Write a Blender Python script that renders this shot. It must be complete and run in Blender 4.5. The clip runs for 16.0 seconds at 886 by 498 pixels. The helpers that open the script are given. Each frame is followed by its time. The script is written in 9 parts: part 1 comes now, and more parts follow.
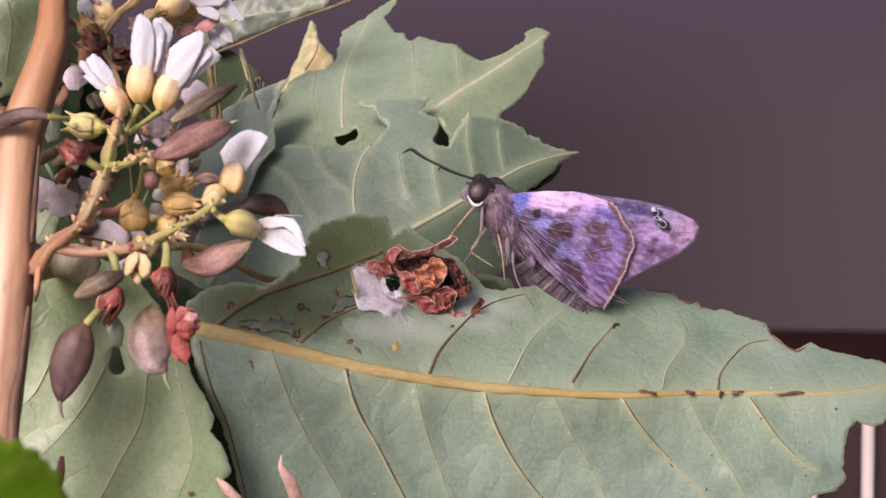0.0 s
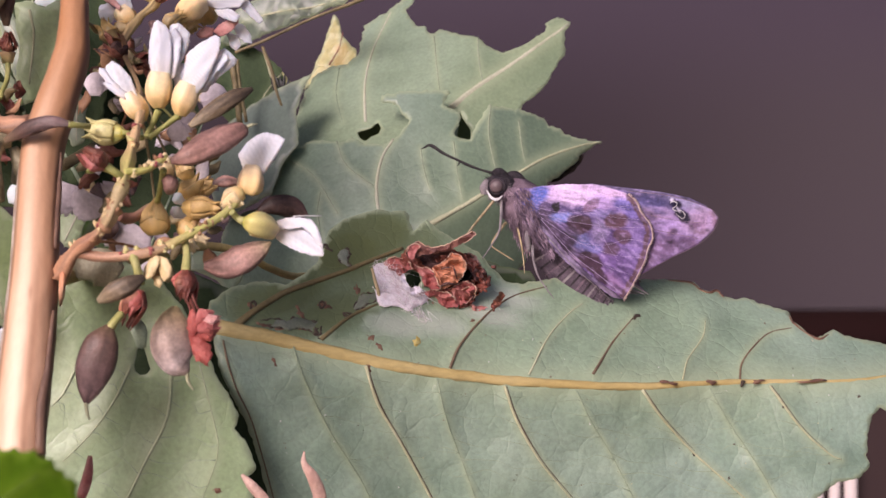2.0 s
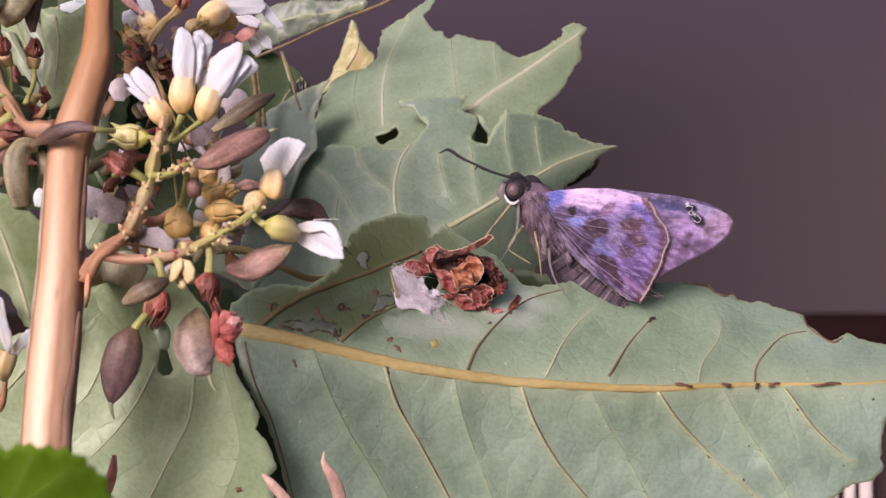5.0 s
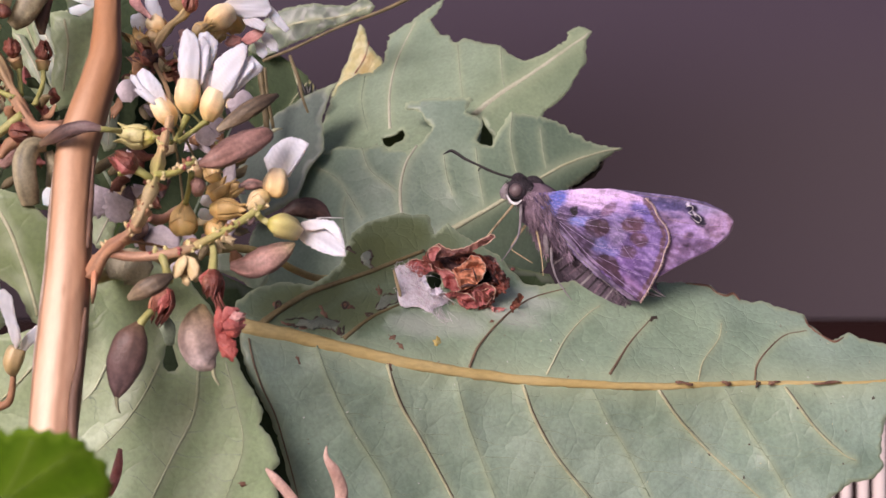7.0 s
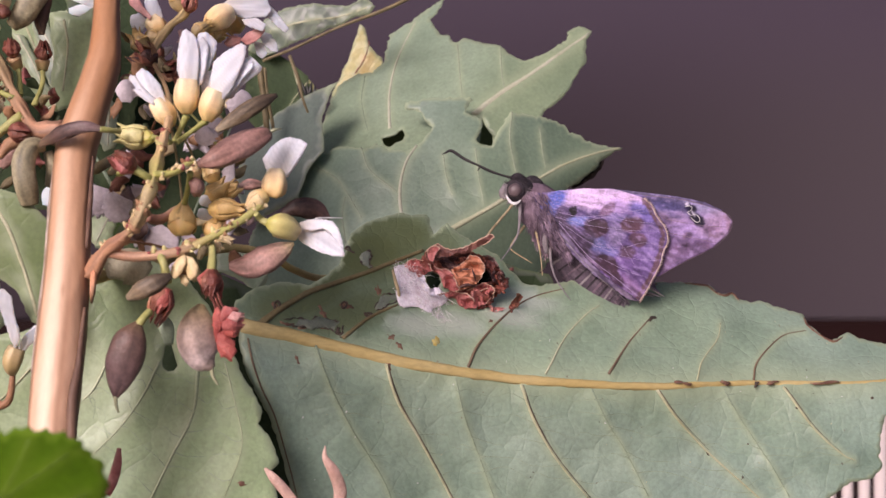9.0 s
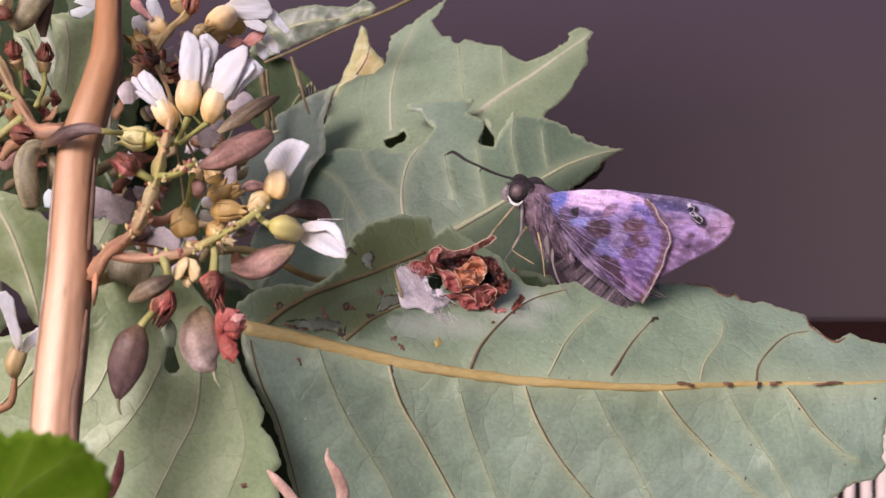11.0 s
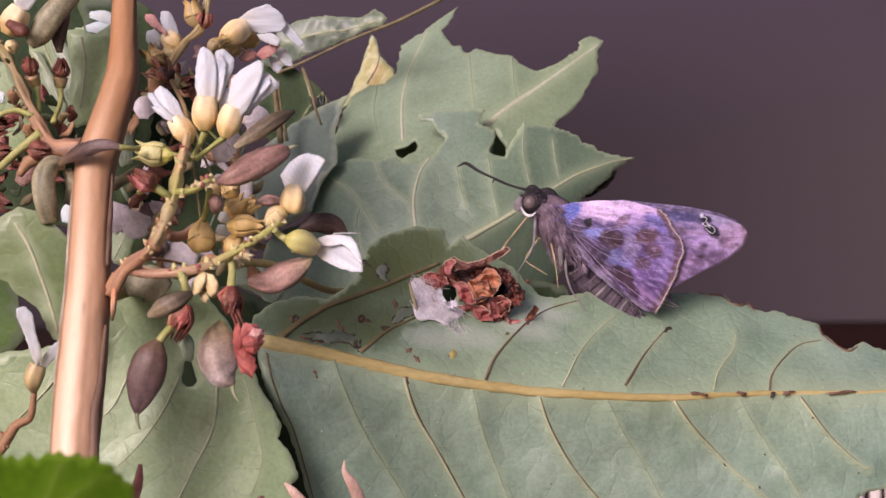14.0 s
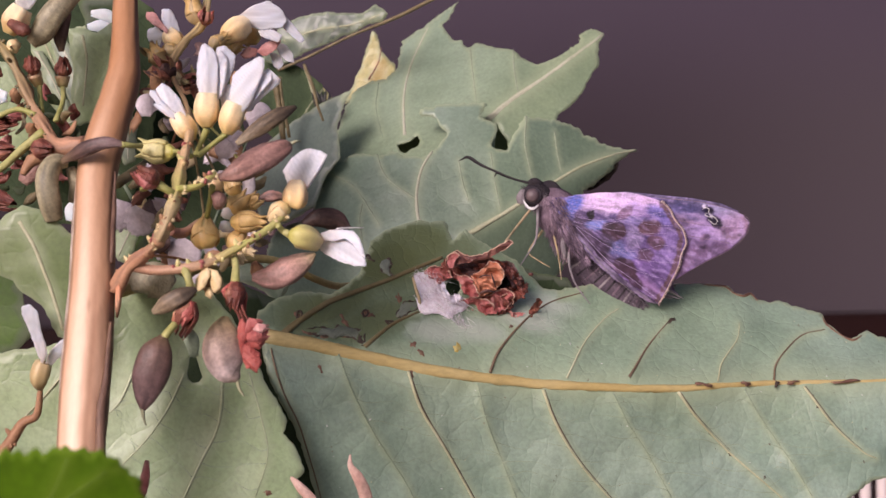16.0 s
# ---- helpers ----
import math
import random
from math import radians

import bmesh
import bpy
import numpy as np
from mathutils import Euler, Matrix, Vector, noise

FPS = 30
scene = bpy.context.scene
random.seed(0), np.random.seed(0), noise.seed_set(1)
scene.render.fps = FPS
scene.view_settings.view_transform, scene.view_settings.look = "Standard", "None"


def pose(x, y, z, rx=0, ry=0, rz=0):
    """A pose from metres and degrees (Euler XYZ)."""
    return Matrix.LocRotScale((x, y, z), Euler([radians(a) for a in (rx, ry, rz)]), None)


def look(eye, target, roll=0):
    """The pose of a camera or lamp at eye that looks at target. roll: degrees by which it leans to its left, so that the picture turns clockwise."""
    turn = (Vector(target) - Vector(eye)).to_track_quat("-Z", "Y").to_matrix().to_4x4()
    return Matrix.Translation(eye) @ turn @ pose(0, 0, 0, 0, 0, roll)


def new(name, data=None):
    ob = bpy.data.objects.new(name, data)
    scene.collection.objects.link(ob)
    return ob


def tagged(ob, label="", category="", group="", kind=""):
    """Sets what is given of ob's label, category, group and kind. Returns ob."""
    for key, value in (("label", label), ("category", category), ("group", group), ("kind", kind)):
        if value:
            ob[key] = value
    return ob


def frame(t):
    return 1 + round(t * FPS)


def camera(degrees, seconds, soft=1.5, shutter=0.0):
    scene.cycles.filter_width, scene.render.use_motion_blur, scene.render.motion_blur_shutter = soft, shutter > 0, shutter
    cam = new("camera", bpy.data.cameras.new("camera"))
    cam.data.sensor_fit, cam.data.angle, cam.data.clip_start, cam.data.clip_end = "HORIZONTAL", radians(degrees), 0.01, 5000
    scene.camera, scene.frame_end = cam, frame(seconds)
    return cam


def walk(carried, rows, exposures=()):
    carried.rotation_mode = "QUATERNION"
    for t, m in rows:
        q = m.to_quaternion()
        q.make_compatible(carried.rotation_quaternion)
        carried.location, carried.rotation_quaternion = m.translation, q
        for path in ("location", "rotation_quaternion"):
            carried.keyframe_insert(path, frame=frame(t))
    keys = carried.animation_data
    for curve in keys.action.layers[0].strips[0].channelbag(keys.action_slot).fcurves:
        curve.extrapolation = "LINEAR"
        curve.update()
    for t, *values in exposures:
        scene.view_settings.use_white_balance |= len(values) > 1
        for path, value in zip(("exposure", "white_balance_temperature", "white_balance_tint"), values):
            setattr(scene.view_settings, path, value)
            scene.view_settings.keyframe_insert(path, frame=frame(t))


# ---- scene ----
from mathutils.geometry import delaunay_2d_cdt, interpolate_bezier

# camera: millimetres round the perch, a point in the air 0.9 m above the ground
PERCH = Vector((0.0, 0.0, 0.9))
cam = camera(40.0, 16.0)
cam.data.dof.use_dof, cam.data.dof.focus_distance, cam.data.dof.aperture_fstop = True, 0.19, 58.0
PATH = [
    (0.0, -4.07, -193.38, -0.71, 90.330, -0.911, -3.186),
    (0.5, -3.49, -191.67, 1.24, 89.942, -0.592, -3.171),
    (1.0, -3.26, -195.04, 1.72, 90.360, -0.521, -1.990),
    (1.5, -1.33, -194.98, 0.95, 89.925, -0.078, -1.743),
    (2.0, -1.34, -195.35, 1.16, 89.520, 0.137, -1.391),
    (2.5, -1.47, -195.40, 1.15, 89.407, 0.170, -1.371),
    (3.0, -1.84, -195.51, 1.36, 89.450, 0.006, -1.449),
    (3.5, -2.74, -194.99, 1.83, 89.441, -0.178, -1.480),
    (4.0, -2.78, -195.63, 1.97, 89.443, -0.086, -1.291),
    (6.5, -0.07, -199.81, -0.05, 90.006, -0.037, -0.065),
    (7.0, 0.00, -200.00, 0.00, 90.000, 0.000, -0.000),
    (7.5, -0.19, -199.95, 0.06, 89.953, 0.032, 0.037),
    (8.0, -0.24, -200.18, 0.30, 89.973, 0.053, 0.090),
    (8.5, -0.49, -200.16, 0.63, 89.967, 0.035, 0.087),
    (9.0, 0.47, -200.22, 0.06, 89.978, -0.009, 0.097),
    (11.5, 0.16, -200.06, 0.13, 90.048, 0.176, 0.221),
    (12.0, -0.24, -201.07, 0.34, 90.066, 0.291, 0.456),
    (12.5, -1.00, -200.90, 0.92, 90.032, 0.350, 0.394),
    (13.0, -1.40, -200.57, 1.41, 90.029, 0.344, 0.334),
    (13.5, -1.94, -200.60, 1.82, 90.071, 0.327, 0.312),
    (14.0, -1.04, -200.98, 1.58, 90.133, 0.387, 0.396),
    (14.5, -1.82, -200.97, 1.81, 90.160, 0.464, 0.353),
    (15.0, -1.56, -201.11, 1.84, 90.109, 0.541, 0.395),
    (15.5, -1.81, -201.22, 1.87, 90.076, 0.681, 0.427),
    (16.0, -0.85, -201.39, 1.20, 89.959, 1.066, 0.597),
]
walk(cam, [(t, Matrix.Translation(PERCH) @ pose(x / 1000, y / 1000, z / 1000, rx, ry, rz)) for t, x, y, z, rx, ry, rz in PATH],
     exposures=[(0, 0.05, 6300, 25), (4, 0.04, 6300, 25), (6.5, 0.0, 6300, 25), (9, -0.02, 6300, 25), (16, -0.07, 6300, 25)])

# ---- light: a bright overcast day, brighter from the upper left behind the viewer ----
world = bpy.data.worlds.new("overcast_sky")
scene.world = world
world.use_nodes = True
wn = world.node_tree.nodes
sky = wn.new("ShaderNodeTexSky")
sky.sky_type = "NISHITA"
sky.sun_disc = False
sky.sun_elevation, sky.sun_rotation = radians(23), radians(209)
sky.air_density, sky.dust_density = 1.0, 4.0
wn["Background"].inputs["Strength"].default_value = 0.085
world.node_tree.links.new(sky.outputs[0], wn["Background"].inputs["Color"])
sun = new("sun", bpy.data.lights.new("sun", "SUN"))
sun.data.energy, sun.data.angle, sun.data.color = 3.15, radians(26), (1.0, 0.90, 0.85)
sun.matrix_world = look(Vector((-0.56, -1.0, 0.48)), Vector((0, 0, 0)))


# ---- materials ----
def nodes_of(name):
    mat = bpy.data.materials.new(name)
    mat.use_nodes = True
    return mat, mat.node_tree.nodes, mat.node_tree.links, mat.node_tree.nodes["Principled BSDF"]


def texcoord(nt, ln, scale=(1, 1, 1)):
    tc = nt.new("ShaderNodeTexCoord")
    mp = nt.new("ShaderNodeMapping")
    mp.inputs["Scale"].default_value = scale
    ln.new(tc.outputs["Object"], mp.inputs["Vector"])
    return mp.outputs[0]


def noise_node(nt, ln, vec, scale, detail=4.0, rough=0.55):
    n = nt.new("ShaderNodeTexNoise")
    n.inputs["Scale"].default_value, n.inputs["Detail"].default_value, n.inputs["Roughness"].default_value = scale, detail, rough
    ln.new(vec, n.inputs["Vector"])
    return n.outputs["Fac"]


def ramp_node(nt, ln, fac, stops):
    r = nt.new("ShaderNodeValToRGB")
    while len(r.color_ramp.elements) < len(stops):
        r.color_ramp.elements.new(0.5)
    for e, (p, c) in zip(r.color_ramp.elements, stops):
        e.position, e.color = p, (*c, 1)
    ln.new(fac, r.inputs[0])
    return r.outputs[0]


def mix_node(nt, ln, fac, a, b, mode="MIX"):
    m = nt.new("ShaderNodeMix")
    m.data_type, m.blend_type = "RGBA", mode
    for sock, v in ((m.inputs[0], fac), (m.inputs[6], a), (m.inputs[7], b)):
        if isinstance(v, (int, float)):
            sock.default_value = v
        elif isinstance(v, tuple):
            sock.default_value = (*v, 1)
        else:
            ln.new(v, sock)
    return m.outputs[2]


def bump_node(nt, ln, bsdf, height, strength, distance):
    b = nt.new("ShaderNodeBump")
    b.inputs["Strength"].default_value, b.inputs["Distance"].default_value = strength, distance
    ln.new(height, b.inputs["Height"])
    ln.new(b.outputs[0], bsdf.inputs["Normal"])


def organic(name, dark, mid, light, grain=900.0, blotch=120.0, rough=0.55, bump=0.3, stretch=(1, 1, 1), sss=0.0, coat=0.0):
    """Plant tissue: two scales of colour variation and a fine relief."""
    mat, nt, ln, bsdf = nodes_of(name)
    vec = texcoord(nt, ln, stretch)
    a = noise_node(nt, ln, vec, blotch)
    g = noise_node(nt, ln, vec, grain * 2.2 if grain > 500 else grain, 3.0)
    col = ramp_node(nt, ln, a, [(0.28, dark), (0.5, mid), (0.74, light)])
    spk = ramp_node(nt, ln, g, [(0.3, (0.85, 0.85, 0.85)), (0.65, (1.06, 1.06, 1.06))])
    ln.new(mix_node(nt, ln, 1.0, col, spk, "MULTIPLY"), bsdf.inputs["Base Color"])
    bsdf.inputs["Roughness"].default_value = rough
    bsdf.inputs["Coat Weight"].default_value = coat
    if sss:
        bsdf.inputs["Subsurface Weight"].default_value = sss
        bsdf.inputs["Subsurface Radius"].default_value = (0.002, 0.001, 0.0008)
        bsdf.inputs["Subsurface Scale"].default_value = 0.5
    bump_node(nt, ln, bsdf, g, bump, 0.0004)
    return mat


def leaf_material(name, dark, mid, light, vein=(0.31, 0.38, 0.28), net=200.0, gloss=0.42, net_depth=0.24):
    """Leaf underside: mottled green, a net of fine veinlets in relief, and the colours stored on the mesh."""
    mat, nt, ln, bsdf = nodes_of(name)
    vec = texcoord(nt, ln)
    a = noise_node(nt, ln, vec, 38.0, 5.0)
    g = noise_node(nt, ln, vec, 1500.0, 2.0)
    col = ramp_node(nt, ln, a, [(0.3, dark), (0.5, mid), (0.72, light)])
    tone = noise_node(nt, ln, vec, 14.0, 2.0)
    col = mix_node(nt, ln, 0.5, col, ramp_node(nt, ln, tone, [(0.34, (1.04, 1.0, 0.78)), (0.5, (1, 1, 1)), (0.66, (0.95, 1.0, 1.18))]), "MULTIPLY")
    blot = noise_node(nt, ln, vec, 120.0, 4.0)
    col = mix_node(nt, ln, 1.0, col, ramp_node(nt, ln, blot, [(0.3, (0.84, 0.86, 0.85)), (0.64, (1.07, 1.06, 1.06))]), "MULTIPLY")
    warp = nt.new("ShaderNodeMix")
    warp.data_type, warp.blend_type = "RGBA", "LINEAR_LIGHT"
    warp.inputs[0].default_value = 0.0018
    wnz = nt.new("ShaderNodeTexNoise")
    wnz.inputs["Scale"].default_value = 180.0
    ln.new(vec, wnz.inputs["Vector"])
    ln.new(vec, warp.inputs[6])
    ln.new(wnz.outputs["Color"], warp.inputs[7])
    cells = []
    for s in (net, net * 3.1):
        v = nt.new("ShaderNodeTexVoronoi")
        v.feature = "DISTANCE_TO_EDGE"
        v.inputs["Scale"].default_value = s
        ln.new(warp.outputs[2], v.inputs["Vector"])
        cells.append(v.outputs["Distance"])
    big = ramp_node(nt, ln, cells[0], [(0.0, (1, 1, 1)), (0.035, (0, 0, 0))])
    small = ramp_node(nt, ln, cells[1], [(0.0, (1, 1, 1)), (0.12, (0, 0, 0))])
    net_fac = mix_node(nt, ln, 0.12, big, small)
    pillow = ramp_node(nt, ln, cells[0], [(0.0, (0, 0, 0)), (0.05, (0.55, 0.55, 0.55)), (0.3, (1, 1, 1))])
    quilt = ramp_node(nt, ln, cells[1], [(0.0, (0, 0, 0)), (0.09, (0.6, 0.6, 0.6)), (0.35, (1, 1, 1))])
    mul = nt.new("ShaderNodeMath")
    mul.operation = "MULTIPLY"
    mul.inputs[1].default_value = 0.11 if net_depth > 0.1 else 0.05
    ln.new(net_fac, mul.inputs[0])
    col = mix_node(nt, ln, mul.outputs[0], col, vein)
    spk = ramp_node(nt, ln, g, [(0.3, (0.86, 0.86, 0.86)), (0.65, (1.06, 1.06, 1.06))])
    col = mix_node(nt, ln, 1.0, col, spk, "MULTIPLY")
    at = nt.new("ShaderNodeAttribute")
    at.attribute_name = "stain"
    col = mix_node(nt, ln, at.outputs["Alpha"], col, at.outputs["Color"])
    ln.new(col, bsdf.inputs["Base Color"])
    bsdf.inputs["Roughness"].default_value = gloss
    bsdf.inputs["Specular IOR Level"].default_value = 0.6 if gloss < 0.6 else 0.15
    h = mix_node(nt, ln, 0.08, mix_node(nt, ln, 0.3, pillow, quilt), g)
    bump_node(nt, ln, bsdf, h, min(1.0, net_depth * 1.7), 0.0003)
    return mat


def painted(name, rough=0.6, bump=0.3, grain=2500.0, sheen=0.0, coat=0.0, stretch=(1, 1, 1), speck=0.25, sss=0.0):
    """Takes its pattern from the colours stored on the mesh, with fine scales over it."""
    mat, nt, ln, bsdf = nodes_of(name)
    vec = texcoord(nt, ln, stretch)
    g = noise_node(nt, ln, vec, grain, 3.0)
    at = nt.new("ShaderNodeAttribute")
    at.attribute_name = "stain"
    spk = ramp_node(nt, ln, g, [(0.3, (1 - speck,) * 3), (0.68, (1 + 0.6 * speck,) * 3)])
    if sss:
        bsdf.inputs["Subsurface Weight"].default_value = sss
        bsdf.inputs["Subsurface Radius"].default_value = (0.002, 0.0012, 0.0008)
        bsdf.inputs["Subsurface Scale"].default_value = 0.5
    ln.new(mix_node(nt, ln, 1.0, at.outputs["Color"], spk, "MULTIPLY"), bsdf.inputs["Base Color"])
    bsdf.inputs["Roughness"].default_value = rough
    bsdf.inputs["Sheen Weight"].default_value = sheen
    bsdf.inputs["Coat Weight"].default_value = coat
    bump_node(nt, ln, bsdf, g, bump, 0.0002)
    return mat


M_LEAF = leaf_material("leaf_underside", (0.188, 0.272, 0.196), (0.236, 0.33, 0.248), (0.295, 0.388, 0.31))
M_WINDOW = organic("dry_window", (0.12, 0.14, 0.105), (0.16, 0.185, 0.145), (0.21, 0.235, 0.19), grain=2000, blotch=400, rough=0.5)
M_LEAF_PALE = leaf_material("leaf_underside_light", (0.185, 0.252, 0.168), (0.232, 0.308, 0.21), (0.285, 0.366, 0.264), net_depth=0.11)
M_LEAF_BACK = leaf_material("leaf_underside_pale", (0.124, 0.178, 0.121), (0.157, 0.222, 0.155), (0.198, 0.27, 0.198), net_depth=0.11)
# on the upper lobe this darker tone carries the raceme's shade
M_LEAF_GREY = leaf_material("leaf_grey_green", (0.095, 0.13, 0.102), (0.122, 0.162, 0.13), (0.16, 0.2, 0.168), vein=(0.15, 0.19, 0.15), net_depth=0.11)
# dark green that also carries the shade of the gaps in its colour
M_LEAF_SHADE = leaf_material("leaf_shade_green", (0.028, 0.048, 0.022), (0.042, 0.066, 0.033), (0.062, 0.09, 0.046), vein=(0.06, 0.085, 0.045), gloss=0.7)
M_LEAF_BRIGHT = leaf_material("young_leaf", (0.035, 0.085, 0.001), (0.06, 0.13, 0.0015), (0.10, 0.185, 0.003), vein=(0.10, 0.17, 0.004), net_depth=0.03, gloss=0.9)
M_LEAF_GREEN = leaf_material("leaf_underside_green", (0.20, 0.285, 0.135), (0.262, 0.355, 0.188), (0.335, 0.42, 0.25), vein=(0.27, 0.33, 0.2), net_depth=0.14)
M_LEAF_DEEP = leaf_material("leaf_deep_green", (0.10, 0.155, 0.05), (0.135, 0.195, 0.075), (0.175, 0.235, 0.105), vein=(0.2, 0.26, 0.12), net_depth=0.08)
M_LEAF_GAP = leaf_material("leaf_vivid_green", (0.035, 0.085, 0.01), (0.06, 0.125, 0.015), (0.085, 0.16, 0.025), vein=(0.09, 0.16, 0.03), net_depth=0.08)
M_LEAF_YELLOW = leaf_material("yellowed_leaf", (0.36, 0.31, 0.11), (0.45, 0.41, 0.17), (0.52, 0.49, 0.26), vein=(0.42, 0.3, 0.11))
M_MIDRIB = organic("midrib_tan", (0.36, 0.26, 0.09), (0.47, 0.36, 0.14), (0.55, 0.45, 0.22), stretch=(0.15, 1, 1), bump=0.08)
M_VEIN = organic("vein_pale", (0.36, 0.36, 0.22), (0.44, 0.45, 0.29), (0.52, 0.52, 0.37))
M_VEIN_WHITE = organic("vein_whitish", (0.42, 0.42, 0.30), (0.50, 0.50, 0.38), (0.58, 0.57, 0.46))
M_VEIN_PALE = organic("vein_pale_green", (0.36, 0.42, 0.26), (0.43, 0.49, 0.32), (0.5, 0.55, 0.39))
M_VEIN_SOFT = organic("vein_soft", (0.24, 0.29, 0.20), (0.30, 0.35, 0.25), (0.36, 0.41, 0.30))
M_VEINLET = organic("veinlet", (0.22, 0.29, 0.20), (0.265, 0.335, 0.235), (0.31, 0.38, 0.28))
M_VEIN_BROWN = organic("vein_brown", (0.10, 0.062, 0.04), (0.165, 0.112, 0.07), (0.27, 0.21, 0.13))
M_VEIN_OLIVE = organic("vein_olive", (0.13, 0.10, 0.045), (0.19, 0.15, 0.07), (0.27, 0.215, 0.11))
# colour of the shadow painted along one side of a vein
M_CREASE_SHADE = organic("vein_crease_shade", (0.055, 0.036, 0.022), (0.095, 0.065, 0.04), (0.17, 0.13, 0.08))
M_STEM = painted("stem_bark", rough=0.5, bump=0.1, grain=1800.0, stretch=(1, 1, 0.03), speck=0.05)
M_CUP = painted("calyx_skin", rough=0.45, bump=0.08, grain=4000.0, speck=0.07, sss=0.2)
M_PODSKIN = painted("pod_skin", rough=0.5, bump=0.5, grain=2200.0, speck=0.24)
M_TWIGSKIN = painted("young_bark", rough=0.55, bump=0.3, grain=3000.0, speck=0.14)
M_STEM_LOW = organic("stem_bark_lower", (0.42, 0.20, 0.105), (0.57, 0.31, 0.18), (0.74, 0.49, 0.34), grain=1100, blotch=210, stretch=(1, 1, 0.02), rough=0.42, bump=0.35)
M_BARK_DARK = organic("bark_dark", (0.07, 0.035, 0.025), (0.14, 0.075, 0.05), (0.24, 0.14, 0.09), grain=900, blotch=300, rough=0.6, stretch=(1, 1, 0.1))
M_TWIG = organic("twig_brown", (0.22, 0.10, 0.05), (0.36, 0.19, 0.10), (0.46, 0.28, 0.16), rough=0.6)
M_NEARVEIN = organic("young_vein", (0.07, 0.14, 0.005), (0.095, 0.175, 0.008), (0.12, 0.21, 0.012))
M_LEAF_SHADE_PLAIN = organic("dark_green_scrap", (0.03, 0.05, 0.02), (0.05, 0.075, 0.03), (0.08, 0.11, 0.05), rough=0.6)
M_GREENTWIG = organic("twig_green", (0.26, 0.27, 0.07), (0.38, 0.38, 0.12), (0.46, 0.44, 0.2))


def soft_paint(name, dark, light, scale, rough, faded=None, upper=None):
    """Smooth paint with slow, faint changes of tone. The wall's uneven light is put into the colour: paler along its
    length, bluer higher up, where those two colours are given.
    """
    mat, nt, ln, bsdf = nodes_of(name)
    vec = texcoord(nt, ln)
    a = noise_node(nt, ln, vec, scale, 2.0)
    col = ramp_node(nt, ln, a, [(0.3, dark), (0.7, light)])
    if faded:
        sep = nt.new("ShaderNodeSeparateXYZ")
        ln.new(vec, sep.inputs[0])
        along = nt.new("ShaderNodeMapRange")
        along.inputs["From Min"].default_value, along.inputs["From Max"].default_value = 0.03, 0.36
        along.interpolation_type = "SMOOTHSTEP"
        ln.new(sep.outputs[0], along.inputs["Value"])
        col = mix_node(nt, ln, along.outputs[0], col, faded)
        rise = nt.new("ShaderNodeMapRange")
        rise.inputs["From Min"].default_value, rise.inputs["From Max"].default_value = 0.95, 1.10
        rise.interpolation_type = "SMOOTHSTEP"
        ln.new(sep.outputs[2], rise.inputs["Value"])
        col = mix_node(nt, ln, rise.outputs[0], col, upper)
    ln.new(col, bsdf.inputs["Base Color"])
    bsdf.inputs["Roughness"].default_value = rough
    bsdf.inputs["Specular IOR Level"].default_value = 0.2
    return mat


# the fall of light on the wall is painted in: paler right, bluer up
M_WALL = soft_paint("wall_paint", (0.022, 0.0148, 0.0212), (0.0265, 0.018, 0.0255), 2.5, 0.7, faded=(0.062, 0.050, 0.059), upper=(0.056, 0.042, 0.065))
M_SLAT = soft_paint("slat_paint", (0.55, 0.47, 0.46), (0.68, 0.60, 0.58), 8.0, 0.5)
M_LEDGE = organic("ledge_wood", (0.007, 0.0025, 0.0025), (0.011, 0.004, 0.004), (0.017, 0.006, 0.006), grain=90, blotch=8, rough=0.6, stretch=(0.1, 1, 1))
M_LEDGE.node_tree.nodes["Principled BSDF"].inputs["Specular IOR Level"].default_value = 0.08
M_LOWWALL = soft_paint("lower_wall_paint", (0.030, 0.018, 0.019), (0.045, 0.028, 0.029), 4.0, 0.7)
M_PETAL = organic("petal_white", (0.84, 0.76, 0.81), (0.90, 0.85, 0.88), (0.94, 0.92, 0.93), grain=400, blotch=120, rough=0.55, bump=0.05, sss=0.6)
M_PETALSKIN = painted("petal_skin", rough=0.5, bump=0.05, grain=5000.0, speck=0.03, sss=0.5)
M_PETAL_GREY = organic("petal_faded", (0.44, 0.38, 0.42), (0.60, 0.53, 0.58), (0.72, 0.66, 0.70), grain=900, blotch=250, rough=0.6, bump=0.2)
M_PETAL_PINK = organic("petal_pink", (0.46, 0.17, 0.16), (0.58, 0.28, 0.26), (0.70, 0.45, 0.42), grain=900, blotch=250, rough=0.55)
M_CALYX = organic("calyx_cream", (0.68, 0.50, 0.24), (0.77, 0.62, 0.34), (0.82, 0.71, 0.45), grain=1500, blotch=160, rough=0.5, bump=0.12, sss=0.15)
M_SEPAL = organic("sepal_cream", (0.62, 0.47, 0.22), (0.74, 0.59, 0.33), (0.82, 0.69, 0.45), grain=3000, blotch=200, rough=0.5, bump=0.1)
M_SEPAL_TAN = organic("sepal_tan", (0.46, 0.29, 0.095), (0.58, 0.39, 0.15), (0.70, 0.52, 0.25), grain=3000, blotch=420, rough=0.5, bump=0.2)
M_CALYX_GREEN = organic("calyx_green", (0.58, 0.53, 0.20), (0.68, 0.63, 0.29), (0.75, 0.70, 0.40), grain=1500, blotch=260, rough=0.5)
M_POD = organic("pod_purple_brown", (0.11, 0.06, 0.058), (0.19, 0.115, 0.11), (0.34, 0.25, 0.24), grain=1400, blotch=330, rough=0.5, bump=0.5)
